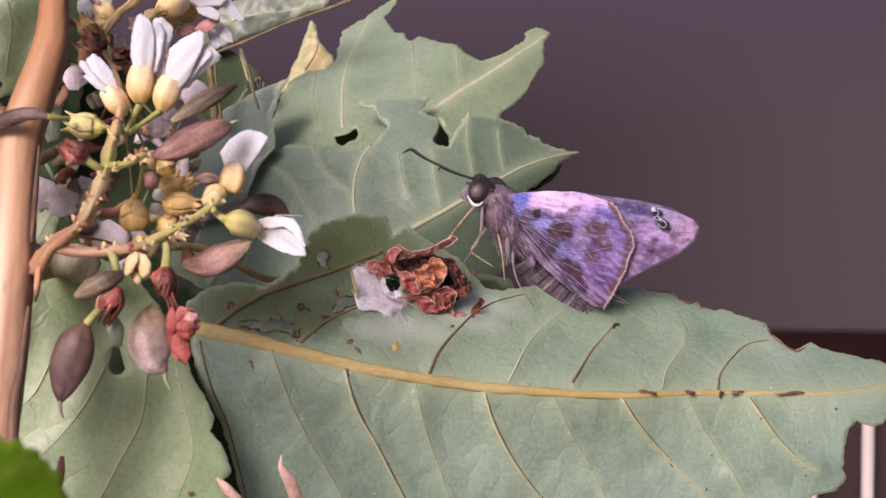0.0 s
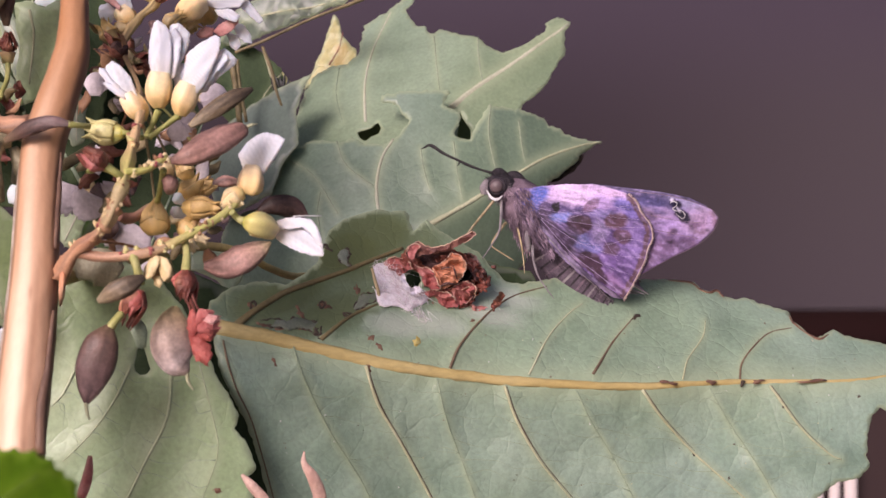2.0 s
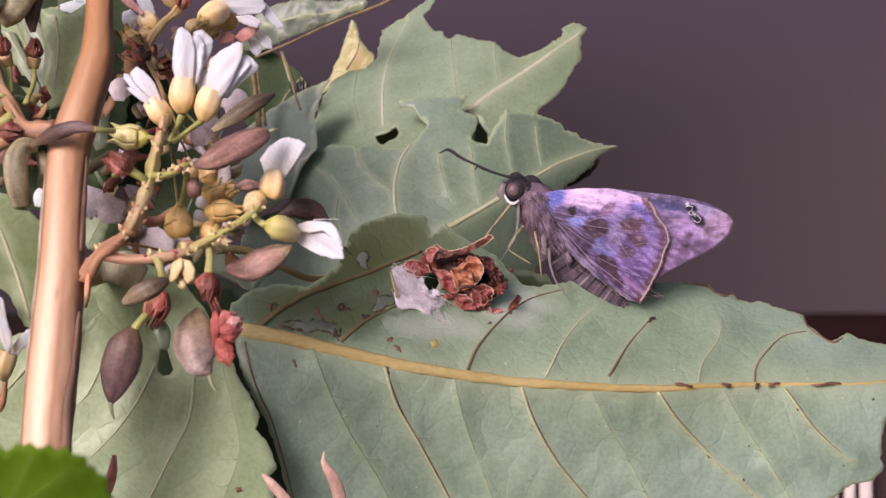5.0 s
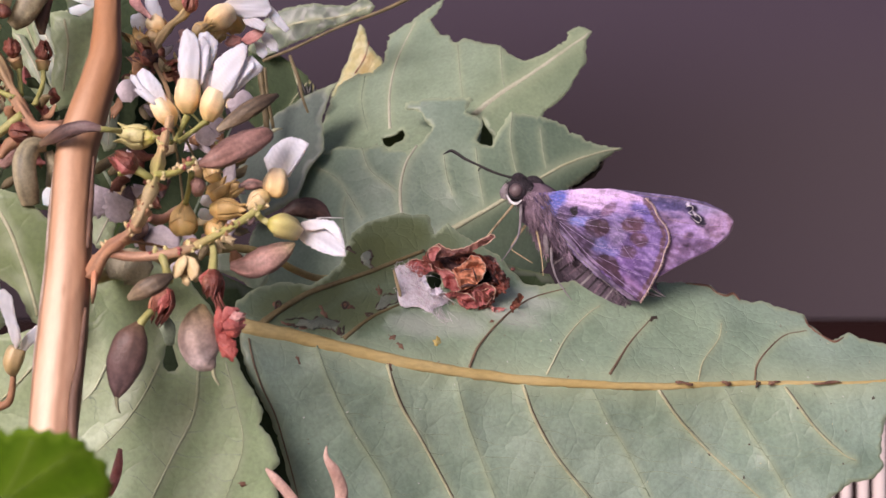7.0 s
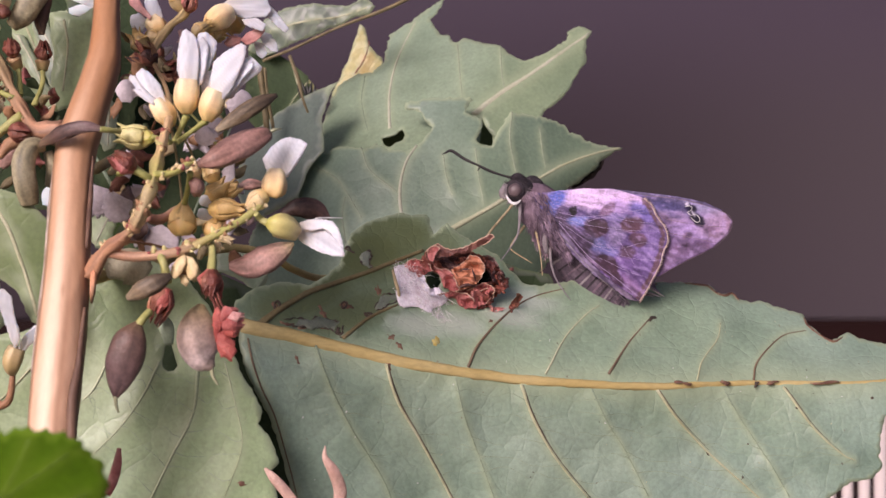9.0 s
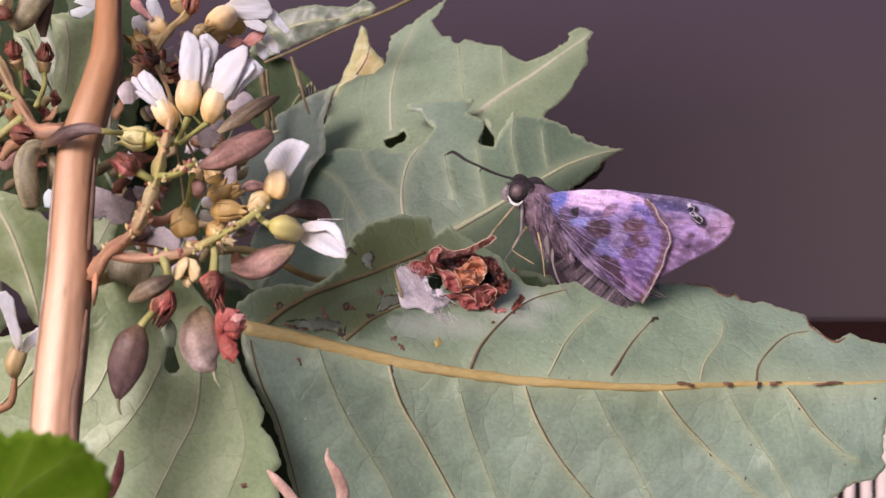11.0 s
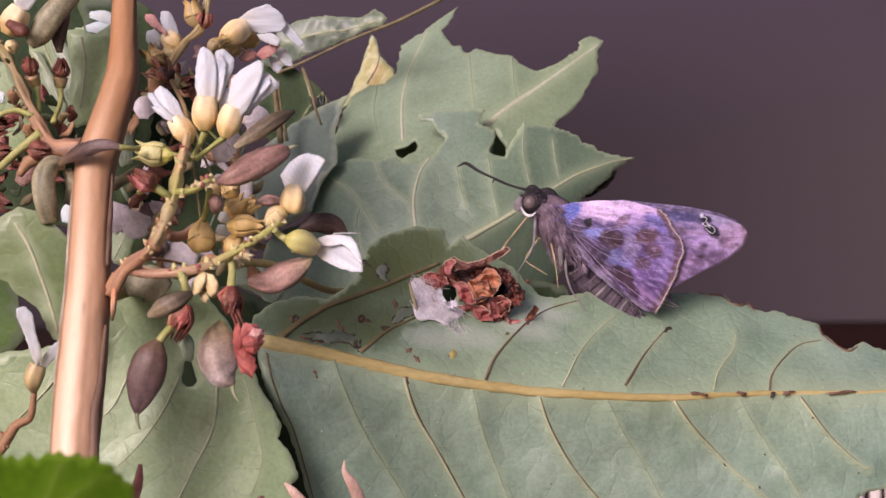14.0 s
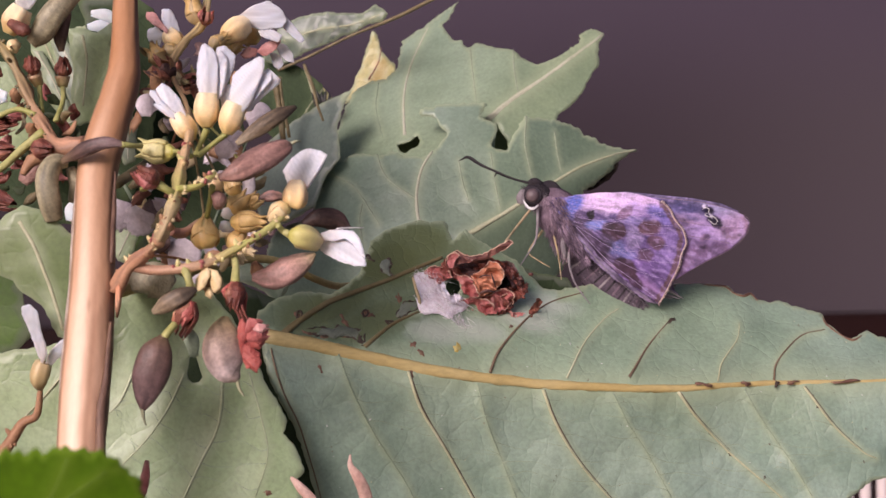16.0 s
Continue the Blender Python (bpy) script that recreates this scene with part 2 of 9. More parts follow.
M_POD_PALE = organic("pod_dusty", (0.27, 0.20, 0.15), (0.42, 0.34, 0.28), (0.56, 0.48, 0.43), grain=1400, blotch=260, rough=0.5, bump=0.5)
M_POD_PINK = organic("pod_pink_brown", (0.19, 0.095, 0.075), (0.31, 0.175, 0.145), (0.46, 0.30, 0.26), grain=1400, blotch=380, rough=0.55, bump=0.6)
M_POD_OLIVE = organic("pod_olive", (0.12, 0.09, 0.04), (0.20, 0.155, 0.075), (0.30, 0.25, 0.14), grain=1400, blotch=300, rough=0.5, bump=0.5)
M_POD_GREY = organic("pod_grey_green", (0.24, 0.22, 0.14), (0.36, 0.33, 0.22), (0.46, 0.43, 0.31), grain=1400, blotch=300, rough=0.55, bump=0.5)
M_RED = organic("withered_red", (0.28, 0.05, 0.042), (0.45, 0.11, 0.09), (0.58, 0.22, 0.19), grain=1300, blotch=450, rough=0.5, bump=0.6)
M_CORAL = organic("withered_coral", (0.32, 0.075, 0.07), (0.48, 0.15, 0.135), (0.62, 0.30, 0.28), grain=1300, blotch=450, rough=0.5, bump=0.5)
M_DARKRED = organic("withered_dark_red", (0.08, 0.02, 0.015), (0.19, 0.05, 0.035), (0.32, 0.11, 0.07), grain=1300, blotch=450, rough=0.5, bump=0.6)
M_SHRED = organic("dry_leaf_reddish", (0.27, 0.07, 0.07), (0.44, 0.14, 0.13), (0.6, 0.29, 0.27), grain=1000, blotch=380, rough=0.5, bump=0.5)
M_BRACT = organic("bract_pink", (0.40, 0.22, 0.18), (0.56, 0.36, 0.30), (0.70, 0.52, 0.45), grain=1000, blotch=300, rough=0.5, bump=0.4)
M_DRY = organic("dry_leaf_brown", (0.10, 0.032, 0.022), (0.22, 0.075, 0.048), (0.40, 0.17, 0.11), grain=1000, blotch=380, rough=0.5, bump=0.6)
M_DRY_ORANGE = organic("dry_leaf_orange", (0.32, 0.10, 0.055), (0.52, 0.21, 0.12), (0.66, 0.36, 0.24), grain=1000, blotch=380, rough=0.45, bump=0.5)
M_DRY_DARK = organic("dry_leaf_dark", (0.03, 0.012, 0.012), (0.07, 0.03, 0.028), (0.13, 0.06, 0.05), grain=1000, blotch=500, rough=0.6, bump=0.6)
M_DRYROLL = organic("dry_leaf_maroon", (0.06, 0.022, 0.018), (0.15, 0.055, 0.045), (0.27, 0.12, 0.095), grain=1000, blotch=300, rough=0.45, bump=0.5)
M_DRY_EDGE = organic("dry_leaf_edge", (0.42, 0.25, 0.18), (0.58, 0.38, 0.29), (0.70, 0.52, 0.42), grain=1000, blotch=380, rough=0.5)
M_EDGE_BLACK = organic("black_leaf_edge", (0.008, 0.006, 0.005), (0.016, 0.012, 0.010), (0.03, 0.022, 0.018), grain=1000, blotch=500, rough=0.8)
M_EDGE_BLACK.node_tree.nodes["Principled BSDF"].inputs["Specular IOR Level"].default_value = 0.1
M_SILKFILM = organic("silk_film", (0.62, 0.50, 0.54), (0.86, 0.80, 0.88), (0.95, 0.93, 0.97), grain=1500, blotch=650, rough=0.5, bump=0.5, stretch=(1, 1, 0.55))
M_SILK = organic("silk_white", (0.46, 0.42, 0.50), (0.74, 0.70, 0.80), (0.92, 0.90, 0.94), grain=1500, blotch=500, rough=0.6, bump=0.2)
M_WING = painted("wing_scales", rough=0.4, bump=0.3, sheen=0.0, speck=0.16, grain=3500.0)
M_WING.node_tree.nodes["Principled BSDF"].inputs["Specular IOR Level"].default_value = 0.22
M_BODY = organic("body_fur", (0.11, 0.072, 0.10), (0.20, 0.135, 0.18), (0.32, 0.23, 0.29), grain=2600, blotch=600, rough=0.8, bump=0.9)
M_ABDOMEN = organic("abdomen_scales", (0.06, 0.042, 0.062), (0.115, 0.083, 0.115), (0.2, 0.15, 0.195), grain=2600, blotch=500, rough=0.7, bump=0.9)
M_BODY_DARK = organic("body_dark", (0.018, 0.013, 0.017), (0.034, 0.026, 0.034), (0.07, 0.055, 0.07), grain=2600, blotch=600, rough=0.75, bump=0.9)
M_ANTENNA = organic("antenna_dark", (0.01, 0.008, 0.009), (0.018, 0.014, 0.016), (0.035, 0.028, 0.03), grain=2600, blotch=600, rough=0.7)
M_BODY_PALE = organic("body_pale_band", (0.20, 0.17, 0.19), (0.30, 0.26, 0.28), (0.46, 0.42, 0.44), grain=2600, blotch=600, rough=0.8, bump=0.9)
M_FRINGE = organic("wing_fringe", (0.44, 0.30, 0.27), (0.66, 0.50, 0.44), (0.78, 0.64, 0.57), grain=2600, blotch=700, rough=0.7)
M_LILACVEIN = organic("wing_vein", (0.30, 0.23, 0.42), (0.42, 0.33, 0.56), (0.52, 0.43, 0.64), grain=2600, blotch=700, rough=0.6)
M_EYE = organic("eye_dark", (0.10, 0.07, 0.076), (0.135, 0.098, 0.105), (0.17, 0.125, 0.135), grain=4000, blotch=500, rough=0.42, bump=0.1)
M_FUR = painted("fur_hairs", rough=0.8, bump=0.05, speck=0.1)
M_WHITE = organic("white_scales", (0.6, 0.58, 0.6), (0.75, 0.73, 0.75), (0.82, 0.8, 0.82), grain=2600, blotch=600, rough=0.8)
M_LEG = organic("leg_tan", (0.28, 0.2, 0.11), (0.45, 0.35, 0.2), (0.56, 0.46, 0.3), grain=2600, blotch=600, rough=0.6)
M_STAIN_BROWN = organic("stain_brown", (0.09, 0.045, 0.03), (0.17, 0.085, 0.055), (0.28, 0.17, 0.11), grain=1500, blotch=700, rough=0.6)
M_STAIN_DARK = organic("stain_dark", (0.03, 0.018, 0.015), (0.06, 0.04, 0.03), (0.12, 0.08, 0.06), grain=1500, blotch=700, rough=0.6)
M_STAIN_YELLOW = organic("stain_yellow", (0.36, 0.27, 0.06), (0.46, 0.36, 0.10), (0.45, 0.40, 0.18), grain=1500, blotch=700, rough=0.6)
M_GROUND = organic("ground_soil", (0.10, 0.085, 0.07), (0.15, 0.13, 0.11), (0.2, 0.18, 0.15), grain=40, blotch=3, rough=0.9)


# ---- mesh helpers: all in millimetres round the perch ----
def thing(name, base, label, category, group="", kind=""):
    """An Empty at the base of a thing."""
    ob = new(name)
    ob.empty_display_size = 0.005
    ob.location = PERCH + Vector(base) / 1000
    return tagged(ob, label, category, group, kind)


def world_of(ob):
    p = ob.location.copy()
    while ob.parent:
        ob = ob.parent
        p += ob.location
    return p


def solid(name, verts, faces, material, parent=None, label="", colors=None, smooth=True, at=None):
    """A mesh object from perch millimetres, under a parent, or on its own with its origin at the point at."""
    origin = world_of(parent) if parent else PERCH + Vector(at) / 1000
    shift = (PERCH - origin)
    me = bpy.data.meshes.new(name)
    arr = np.asarray([tuple(v) for v in verts], dtype=float) / 1000 + np.array(shift)
    me.from_pydata(arr.tolist(), [], faces)
    me.materials.append(material)
    me.polygons.foreach_set("use_smooth", [smooth] * len(me.polygons))
    if colors is not None:
        at_col = me.attributes.new("stain", "FLOAT_COLOR", "POINT")
        at_col.data.foreach_set("color", np.asarray(colors, dtype=float).ravel())
    me.update()
    ob = new(name, me)
    if parent:
        ob.parent = parent
    else:
        ob.location = origin
    if label:
        ob["label"] = label
    return ob


def curve_points(ctrl, per=6):
    """A smooth line (Catmull-Rom) through the control points; any dimension."""
    c = [np.asarray(p, dtype=float) for p in ctrl]
    if len(c) < 3:
        return [c[0] + (c[-1] - c[0]) * k / per for k in range(per + 1)]
    c = [2 * c[0] - c[1]] + c + [2 * c[-1] - c[-2]]
    out = []
    for i in range(1, len(c) - 2):
        p0, p1, p2, p3 = c[i - 1:i + 3]
        for k in range(per):
            t = k / per
            out.append(0.5 * (2 * p1 + (p2 - p0) * t + (2 * p0 - 5 * p1 + 4 * p2 - p3) * t * t + (3 * p1 - p0 - 3 * p2 + p3) * t ** 3))
    return out + [c[-2]]


def tube_mesh(ctrl, radii, seg=10, per=5, flat=1.0, wobble=0.0, ridge=0, seed=1):
    """A tapering round body along a line: verts and faces. flat squeezes it along the view depth; ridge gives it lengthwise ribs."""
    line = curve_points(ctrl, per)
    rad = np.interp(np.linspace(0, 1, len(line)), np.linspace(0, 1, len(radii)), radii)
    if len(radii) > 2:
        rad = np.array([r[0] for r in curve_points([(r,) for r in radii], 8)])
        rad = np.interp(np.linspace(0, 1, len(line)), np.linspace(0, 1, len(rad)), np.maximum(rad, 0.01))
    verts, faces = [], []
    up = Vector((0.13, -1, 0.21)).normalized()
    for i, p in enumerate(line):
        d = Vector(line[min(i + 1, len(line) - 1)] - line[max(i - 1, 0)])
        d = d.normalized() if d.length > 1e-9 else Vector((0, 0, 1))
        side = d.cross(up)
        side = side.normalized() if side.length > 1e-3 else Vector((1, 0, 0))
        top = side.cross(d).normalized()
        for k in range(seg):
            a = 2 * math.pi * k / seg
            r = rad[i]
            if ridge:
                r *= 1 + 0.045 * math.cos(ridge * a)
            if wobble:
                q = Vector((p[0] * 0.35 + 3 * math.cos(a), p[1] * 0.35 + 3 * math.sin(a) + seed * 7.3, p[2] * 0.35))
                r *= 1 + wobble * noise.noise(q)
            verts.append(Vector(p) + side * (math.cos(a) * r) + top * (math.sin(a) * r * flat))
    n = len(line)
    for i in range(n - 1):
        for k in range(seg):
            a, b = i * seg + k, i * seg + (k + 1) % seg
            faces.append((a, b, b + seg, a + seg))
    faces.append(tuple(range(seg))[::-1])
    faces.append(tuple(range((n - 1) * seg, n * seg)))
    return verts, faces


def tube(name, ctrl, radii, material, parent=None, label="", seg=10, per=5, flat=1.0, wobble=0.0, ridge=0, seed=1):
    v, f = tube_mesh(ctrl, radii, seg, per, flat, wobble, ridge, seed)
    return solid(name, v, f, material, parent, label, at=ctrl[0])


def inside(poly, x, z):
    """Even-odd test of many points against one outline."""
    res = np.zeros(len(x), bool)
    px, pz = poly[:, 0], poly[:, 1]
    qx, qz = np.roll(px, 1), np.roll(pz, 1)
    for a, b, c, d in zip(px, pz, qx, qz):
        if b != d:
            res ^= ((b > z) != (d > z)) & (x < (c - a) * (z - b) / (d - b) + a)
    return res


def seg_distance(line, x, z):
    """Distance of many points to a line of 2D points."""
    best = np.full(len(x), 1e9)
    for a, b in zip(line[:-1], line[1:]):
        d = b - a
        t = np.clip(((x - a[0]) * d[0] + (z - a[1]) * d[1]) / max(d @ d, 1e-9), 0, 1)
        best = np.minimum(best, np.hypot(x - a[0] - t * d[0], z - a[1] - t * d[1]))
    return best


def sheet_y(coef, x, z):
    """Depth of a gently curved sheet over x, z; with nine numbers it is folded along a midrib line."""
    y = coef[0] + coef[1] * x + coef[2] * z + coef[3] * x * x + coef[4] * x * z + coef[5] * z * z
    if len(coef) > 6:
        y = y + coef[6] * np.sqrt((z - coef[7] - coef[8] * x) ** 2 + 9.0)
    return y


SURFACES = {}


def leaf(name, outline, coef, material, base, label, veins=(), holes=(), tints=(), step=1.2, thick=0.25, ragged=0.25, pucker=0.5,
         wave=0.6, seed=1, teeth=0.0, parent=None, smooth_outline=True, category="leaf", group="", layers=None, ladder=(), margin=(0.36, 0.42, 0.27), lit_rim_color=None, vein_scale=0.72, base_color=(0.3, 0.3, 0.3)):
    """A leaf blade on the gently curved sheet coef (depth over x, z): ragged outline, holes, swelling between the
    veins, thickness, colour patches, some of them painted shade (x, z, rx, rz, turn, colour, strength), and each vein
    as a raised ridge (line, start radius, end radius, material)."""
    rng = random.Random(seed)
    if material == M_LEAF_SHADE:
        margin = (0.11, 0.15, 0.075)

    def densify(pts, closed=True, jag=ragged):
        pts = [np.array(p) for p in pts]
        out = []
        n = len(pts)
        for i in range(n):
            a, b = pts[i], pts[(i + 1) % n]
            m = max(1, int(np.linalg.norm(b - a) / (step * 0.6)))
            nrm = np.array([-(b - a)[1], (b - a)[0]]) / max(np.linalg.norm(b - a), 1e-6)
            for k in range(m):
                t = k / m
                off = 0 if k == 0 else jag * noise.noise(Vector((*(a + (b - a) * t) * 0.55, seed * 3.1))) + jag * 0.5 * rng.uniform(-1, 1)
                if teeth:
                    off += teeth * (((len(out) * 0.37) % 1.0) - 0.5)
                out.append(a + (b - a) * t + nrm * off)
        return out

    rim = densify(outline)
    hole_rims = [densify(h, jag=ragged * 0.6) for h in holes]
    poly = np.array(rim)
    lo, hi = poly.min(0), poly.max(0)
    gx, gz = np.meshgrid(np.arange(lo[0], hi[0], step), np.arange(lo[1], hi[1], step * 0.87))
    gx = gx + (np.arange(gx.shape[0]) % 2)[:, None] * step * 0.5
    gx, gz = gx.ravel() + np.array([rng.uniform(-.2, .2) for _ in range(gx.size)]) * step, gz.ravel()
    ok = inside(poly, gx, gz)
    closed = np.vstack([poly, poly[:1]])
    ok &= seg_distance(closed, gx, gz) > step * 0.45
    for h in hole_rims:
        hp = np.array(h)
        ok &= ~inside(hp, gx, gz) & (seg_distance(np.vstack([hp, hp[:1]]), gx, gz) > step * 0.4)
    pts = [Vector(p) for p in rim]
    edges = [(i, (i + 1) % len(rim)) for i in range(len(rim))]
    for h in hole_rims:
        s = len(pts)
        pts += [Vector(p) for p in h]
        edges += [(s + i, s + (i + 1) % len(h)) for i in range(len(h))]
    pts += [Vector((a, b)) for a, b in zip(gx[ok], gz[ok])]
    co, _, tris, _, _, _ = delaunay_2d_cdt(pts, edges, [], 0, 1e-4)
    xy = np.array([tuple(c) for c in co])
    tri = np.array([t for t in tris if len(t) == 3])
    cen = xy[tri].mean(1)
    keep = inside(poly, cen[:, 0], cen[:, 1])
    for h in hole_rims:
        keep &= ~inside(np.array(h), cen[:, 0], cen[:, 1])
    tri = tri[keep]
    x, z = xy[:, 0], xy[:, 1]
    lines = [(np.array(curve_points(v[0], 6)), *v[1:]) for v in veins]
    y = sheet_y(coef, x, z)
    dv = np.full(len(x), 1e9)
    for ln_, *_ in lines:
        dv = np.minimum(dv, seg_distance(ln_, x, z))
    bulge = pucker * (1 - np.exp(-np.minimum(dv, 12) / 2.2)) if lines else np.zeros(len(x))

    def rise(px, pz):
        return wave * (noise.noise(Vector((px * 0.05, pz * 0.05, seed * 1.7))) * 1.6 + 0.45 * noise.noise(Vector((px * 0.16, pz * 0.16, seed * 2.9))) + 0.2 * noise.noise(Vector((px * 0.42, pz * 0.42, seed * 4.1))))

    y = y + bulge + np.array([rise(a, b) for a, b in zip(x, z)])
    n = len(x)
    col = np.zeros((n, 4))
    col[:, :3] = 0.3
    if lines and not layers:
        for ln_, r0, *_ in lines:
            w = 0.55 * np.exp(-(seg_distance(ln_, x, z) / (0.35 + 1.3 * r0)) ** 2)
            upd = w > col[:, 3]
            col[upd, :3] = margin
            col[:, 3] = np.maximum(col[:, 3], w)
    for sx, sz, rx, rz, turn, c, strength in tints:
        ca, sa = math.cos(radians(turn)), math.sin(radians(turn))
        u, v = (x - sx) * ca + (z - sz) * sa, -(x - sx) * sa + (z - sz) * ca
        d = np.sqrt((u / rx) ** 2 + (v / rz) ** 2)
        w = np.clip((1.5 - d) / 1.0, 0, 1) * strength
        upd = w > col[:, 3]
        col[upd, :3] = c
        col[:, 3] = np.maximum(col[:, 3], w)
    if layers:
        col[:, :3], col[:, 3] = base_color, 1
        warp = np.array([[0.3 * noise.noise(Vector((a * 0.9, b * 0.9, seed + k))) + 0.16 * noise.noise(Vector((a * 2.7, b * 2.7, seed + k))) for k in (0, 20)] for a, b in zip(x, z)])
        xs, zs = x + warp[:, 0], z + warp[:, 1]
        for (sx, sz), (rx, rz, turn, soft, c, strength) in layers:
            ca, sa = math.cos(radians(turn)), math.sin(radians(turn))
            u, v = (xs - sx) * ca + (zs - sz) * sa, -(xs - sx) * sa + (zs - sz) * ca
            w = np.clip((1 + soft / 2 - np.sqrt((u / rx) ** 2 + (v / rz) ** 2)) / soft, 0, 1)[:, None] * strength
            col[:, :3] = col[:, :3] * (1 - w) + np.array(c) * w
        # scales lie in rays from the wing's root: long streaks, short glints painted as colour, and single grains
        ray, far = np.arctan2(z - 9.5, x - 11.0), np.hypot(x - 11.0, z - 9.5)
        long_s = np.array([noise.noise(Vector((a * 22, r * 0.22, seed + 4))) for a, r in zip(ray, far)])
        short_s = np.array([noise.noise(Vector((a * 48, r * 0.8, seed + 9))) for a, r in zip(ray, far)])
        grain = np.array([noise.noise(Vector((a * 4.4, b * 4.4, seed + 2))) for a, b in zip(x, z)])
        glint = np.clip((short_s - 0.16) * 2.2 + 0.3 * grain, 0, 0.42)[:, None] * np.clip(col[:, :3].sum(1) * 2.2, 0.15, 1)[:, None]
        col[:, :3] = col[:, :3] * (1 - glint) + np.array((0.46, 0.35, 0.58)) * glint
        col[:, :3] *= (0.92 + 0.5 * long_s + 0.6 * np.minimum(short_s, 0.1) + 0.3 * grain)[:, None]
        col[:, :3] = np.clip((0.88 * col[:, :3] + 0.12 * col[:, :3].mean(1)[:, None]) * np.array((0.94, 0.88, 1.09)), 0.004, 0.95)
    if not layers:
        edge_d = seg_distance(closed, x, z)
        for h in hole_rims:
            hp = np.array(h)
            edge_d = np.minimum(edge_d, seg_distance(np.vstack([hp, hp[:1]]), x, z))
        # rim vertices painted pale: the light on the cut edge, as colour
        on_rim = edge_d < 0.02
        col[on_rim, :3] = margin if not lit_rim_color else lit_rim_color
        col[on_rim, 3] = 0.75
    verts = np.vstack([np.c_[x, y, z], np.c_[x, y + thick, z]])
    # triangles towards the viewer, then the back, then the rim
    a, b, c = xy[tri[:, 0]], xy[tri[:, 1]], xy[tri[:, 2]]
    ccw = ((b - a)[:, 0] * (c - a)[:, 1] - (b - a)[:, 1] * (c - a)[:, 0]) > 0
    tri[~ccw] = tri[~ccw][:, ::-1]
    faces = [tuple(int(i) for i in t) for t in tri] + [tuple(int(i) + n for i in t[::-1]) for t in tri]
    count = {}
    for t in tri:
        for i in range(3):
            e = (int(t[i]), int(t[(i + 1) % 3]))
            count[e] = 1
    for e in list(count):
        if (e[1], e[0]) not in count:
            faces.append((e[1], e[0], e[0] + n, e[1] + n))
    if parent is None:
        owner = thing(name, base, label, category, group)
        blade = solid("blade", verts, faces, material, owner, colors=np.vstack([col, col]))
    else:
        owner = parent
        blade = solid(name, verts, faces, material, owner, label, colors=np.vstack([col, col]))
    for ln_, r0, r1, vm, vname in lines:
        p3 = [(p[0], float(sheet_y(coef, p[0], p[1])) + rise(p[0], p[1]) + 0.12 * r0, p[1]) for p in ln_[::2]]
        tube(vname, p3, [r0 * vein_scale, (r0 + r1) * 0.45 * vein_scale, r1 * 0.8 * vein_scale], vm, owner, seg=10, per=2, wobble=0.3, flat=0.5 if vname == "midrib" else 1.0)

    def surface(px, pz):
        d = min((float(seg_distance(ln_, np.array([px]), np.array([pz]))[0]) for ln_, *_ in lines), default=0.0)
        return float(sheet_y(coef, px, pz)) + rise(px, pz) + (pucker * (1 - math.exp(-min(d, 12) / 2.2)) if lines else 0.0)

    SURFACES[owner.name if parent is None else name] = surface
    r_l = random.Random(seed + 70)
    side_veins = [ln_ for ln_, r0, r1, vm, vn in lines if vn == "vein"]
    for a, b in ladder:
        la, lb = side_veins[a], side_veins[b]
        for k in range(5):
            t = (k + 0.6 + r_l.uniform(-0.3, 0.3)) / 5.4
            p, q = la[int(t * (len(la) - 1))], lb[int(min(0.97, t + r_l.uniform(0.0, 0.12)) * (len(lb) - 1))]
            jog = [p + (q - p) * w + np.array([r_l.uniform(-0.7, 0.7), r_l.uniform(-0.9, 0.9)]) for w in (0.22, 0.45, 0.6, 0.8)]
            tube("veinlet", [(c[0], surface(c[0], c[1]) + 0.03, c[1]) for c in curve_points([p, *jog, q], 4)], [0.085, 0.06, 0.045, 0.06, 0.085], M_VEINLET, owner, seg=5, per=1)
    return owner


def patch(owner_name, outline, material, parent, name="blemish", label="", lift=0.05, edge=None, seed=1):
    """A thin dry window in a leaf with its own outline and, here and there, a dark chewed edge."""
    surface = SURFACES[owner_name]
    r_b = random.Random(seed)
    ring = []
    for p in curve_points(list(outline) + [outline[0]], 5)[:-1]:
        x, z = p[0] + r_b.uniform(-0.1, 0.1), p[1] + r_b.uniform(-0.1, 0.1)
        ring.append((x, surface(x, z) - lift, z))
    ob = flat_petal(name, ring, material, parent, label, dome=0.0, ruffle=0.0, thick=0.1, step=0.6, jag=0.0)
    if edge:
        for i in range(0, len(ring) - 4, 4):
            if r_b.random() < 0.75:
                tube("chewed_edge", ring[i:i + 5], [0.04, r_b.uniform(0.08, 0.22), r_b.uniform(0.08, 0.2), 0.04], edge, ob, seg=6, per=2, wobble=0.5, seed=i)
    return ob


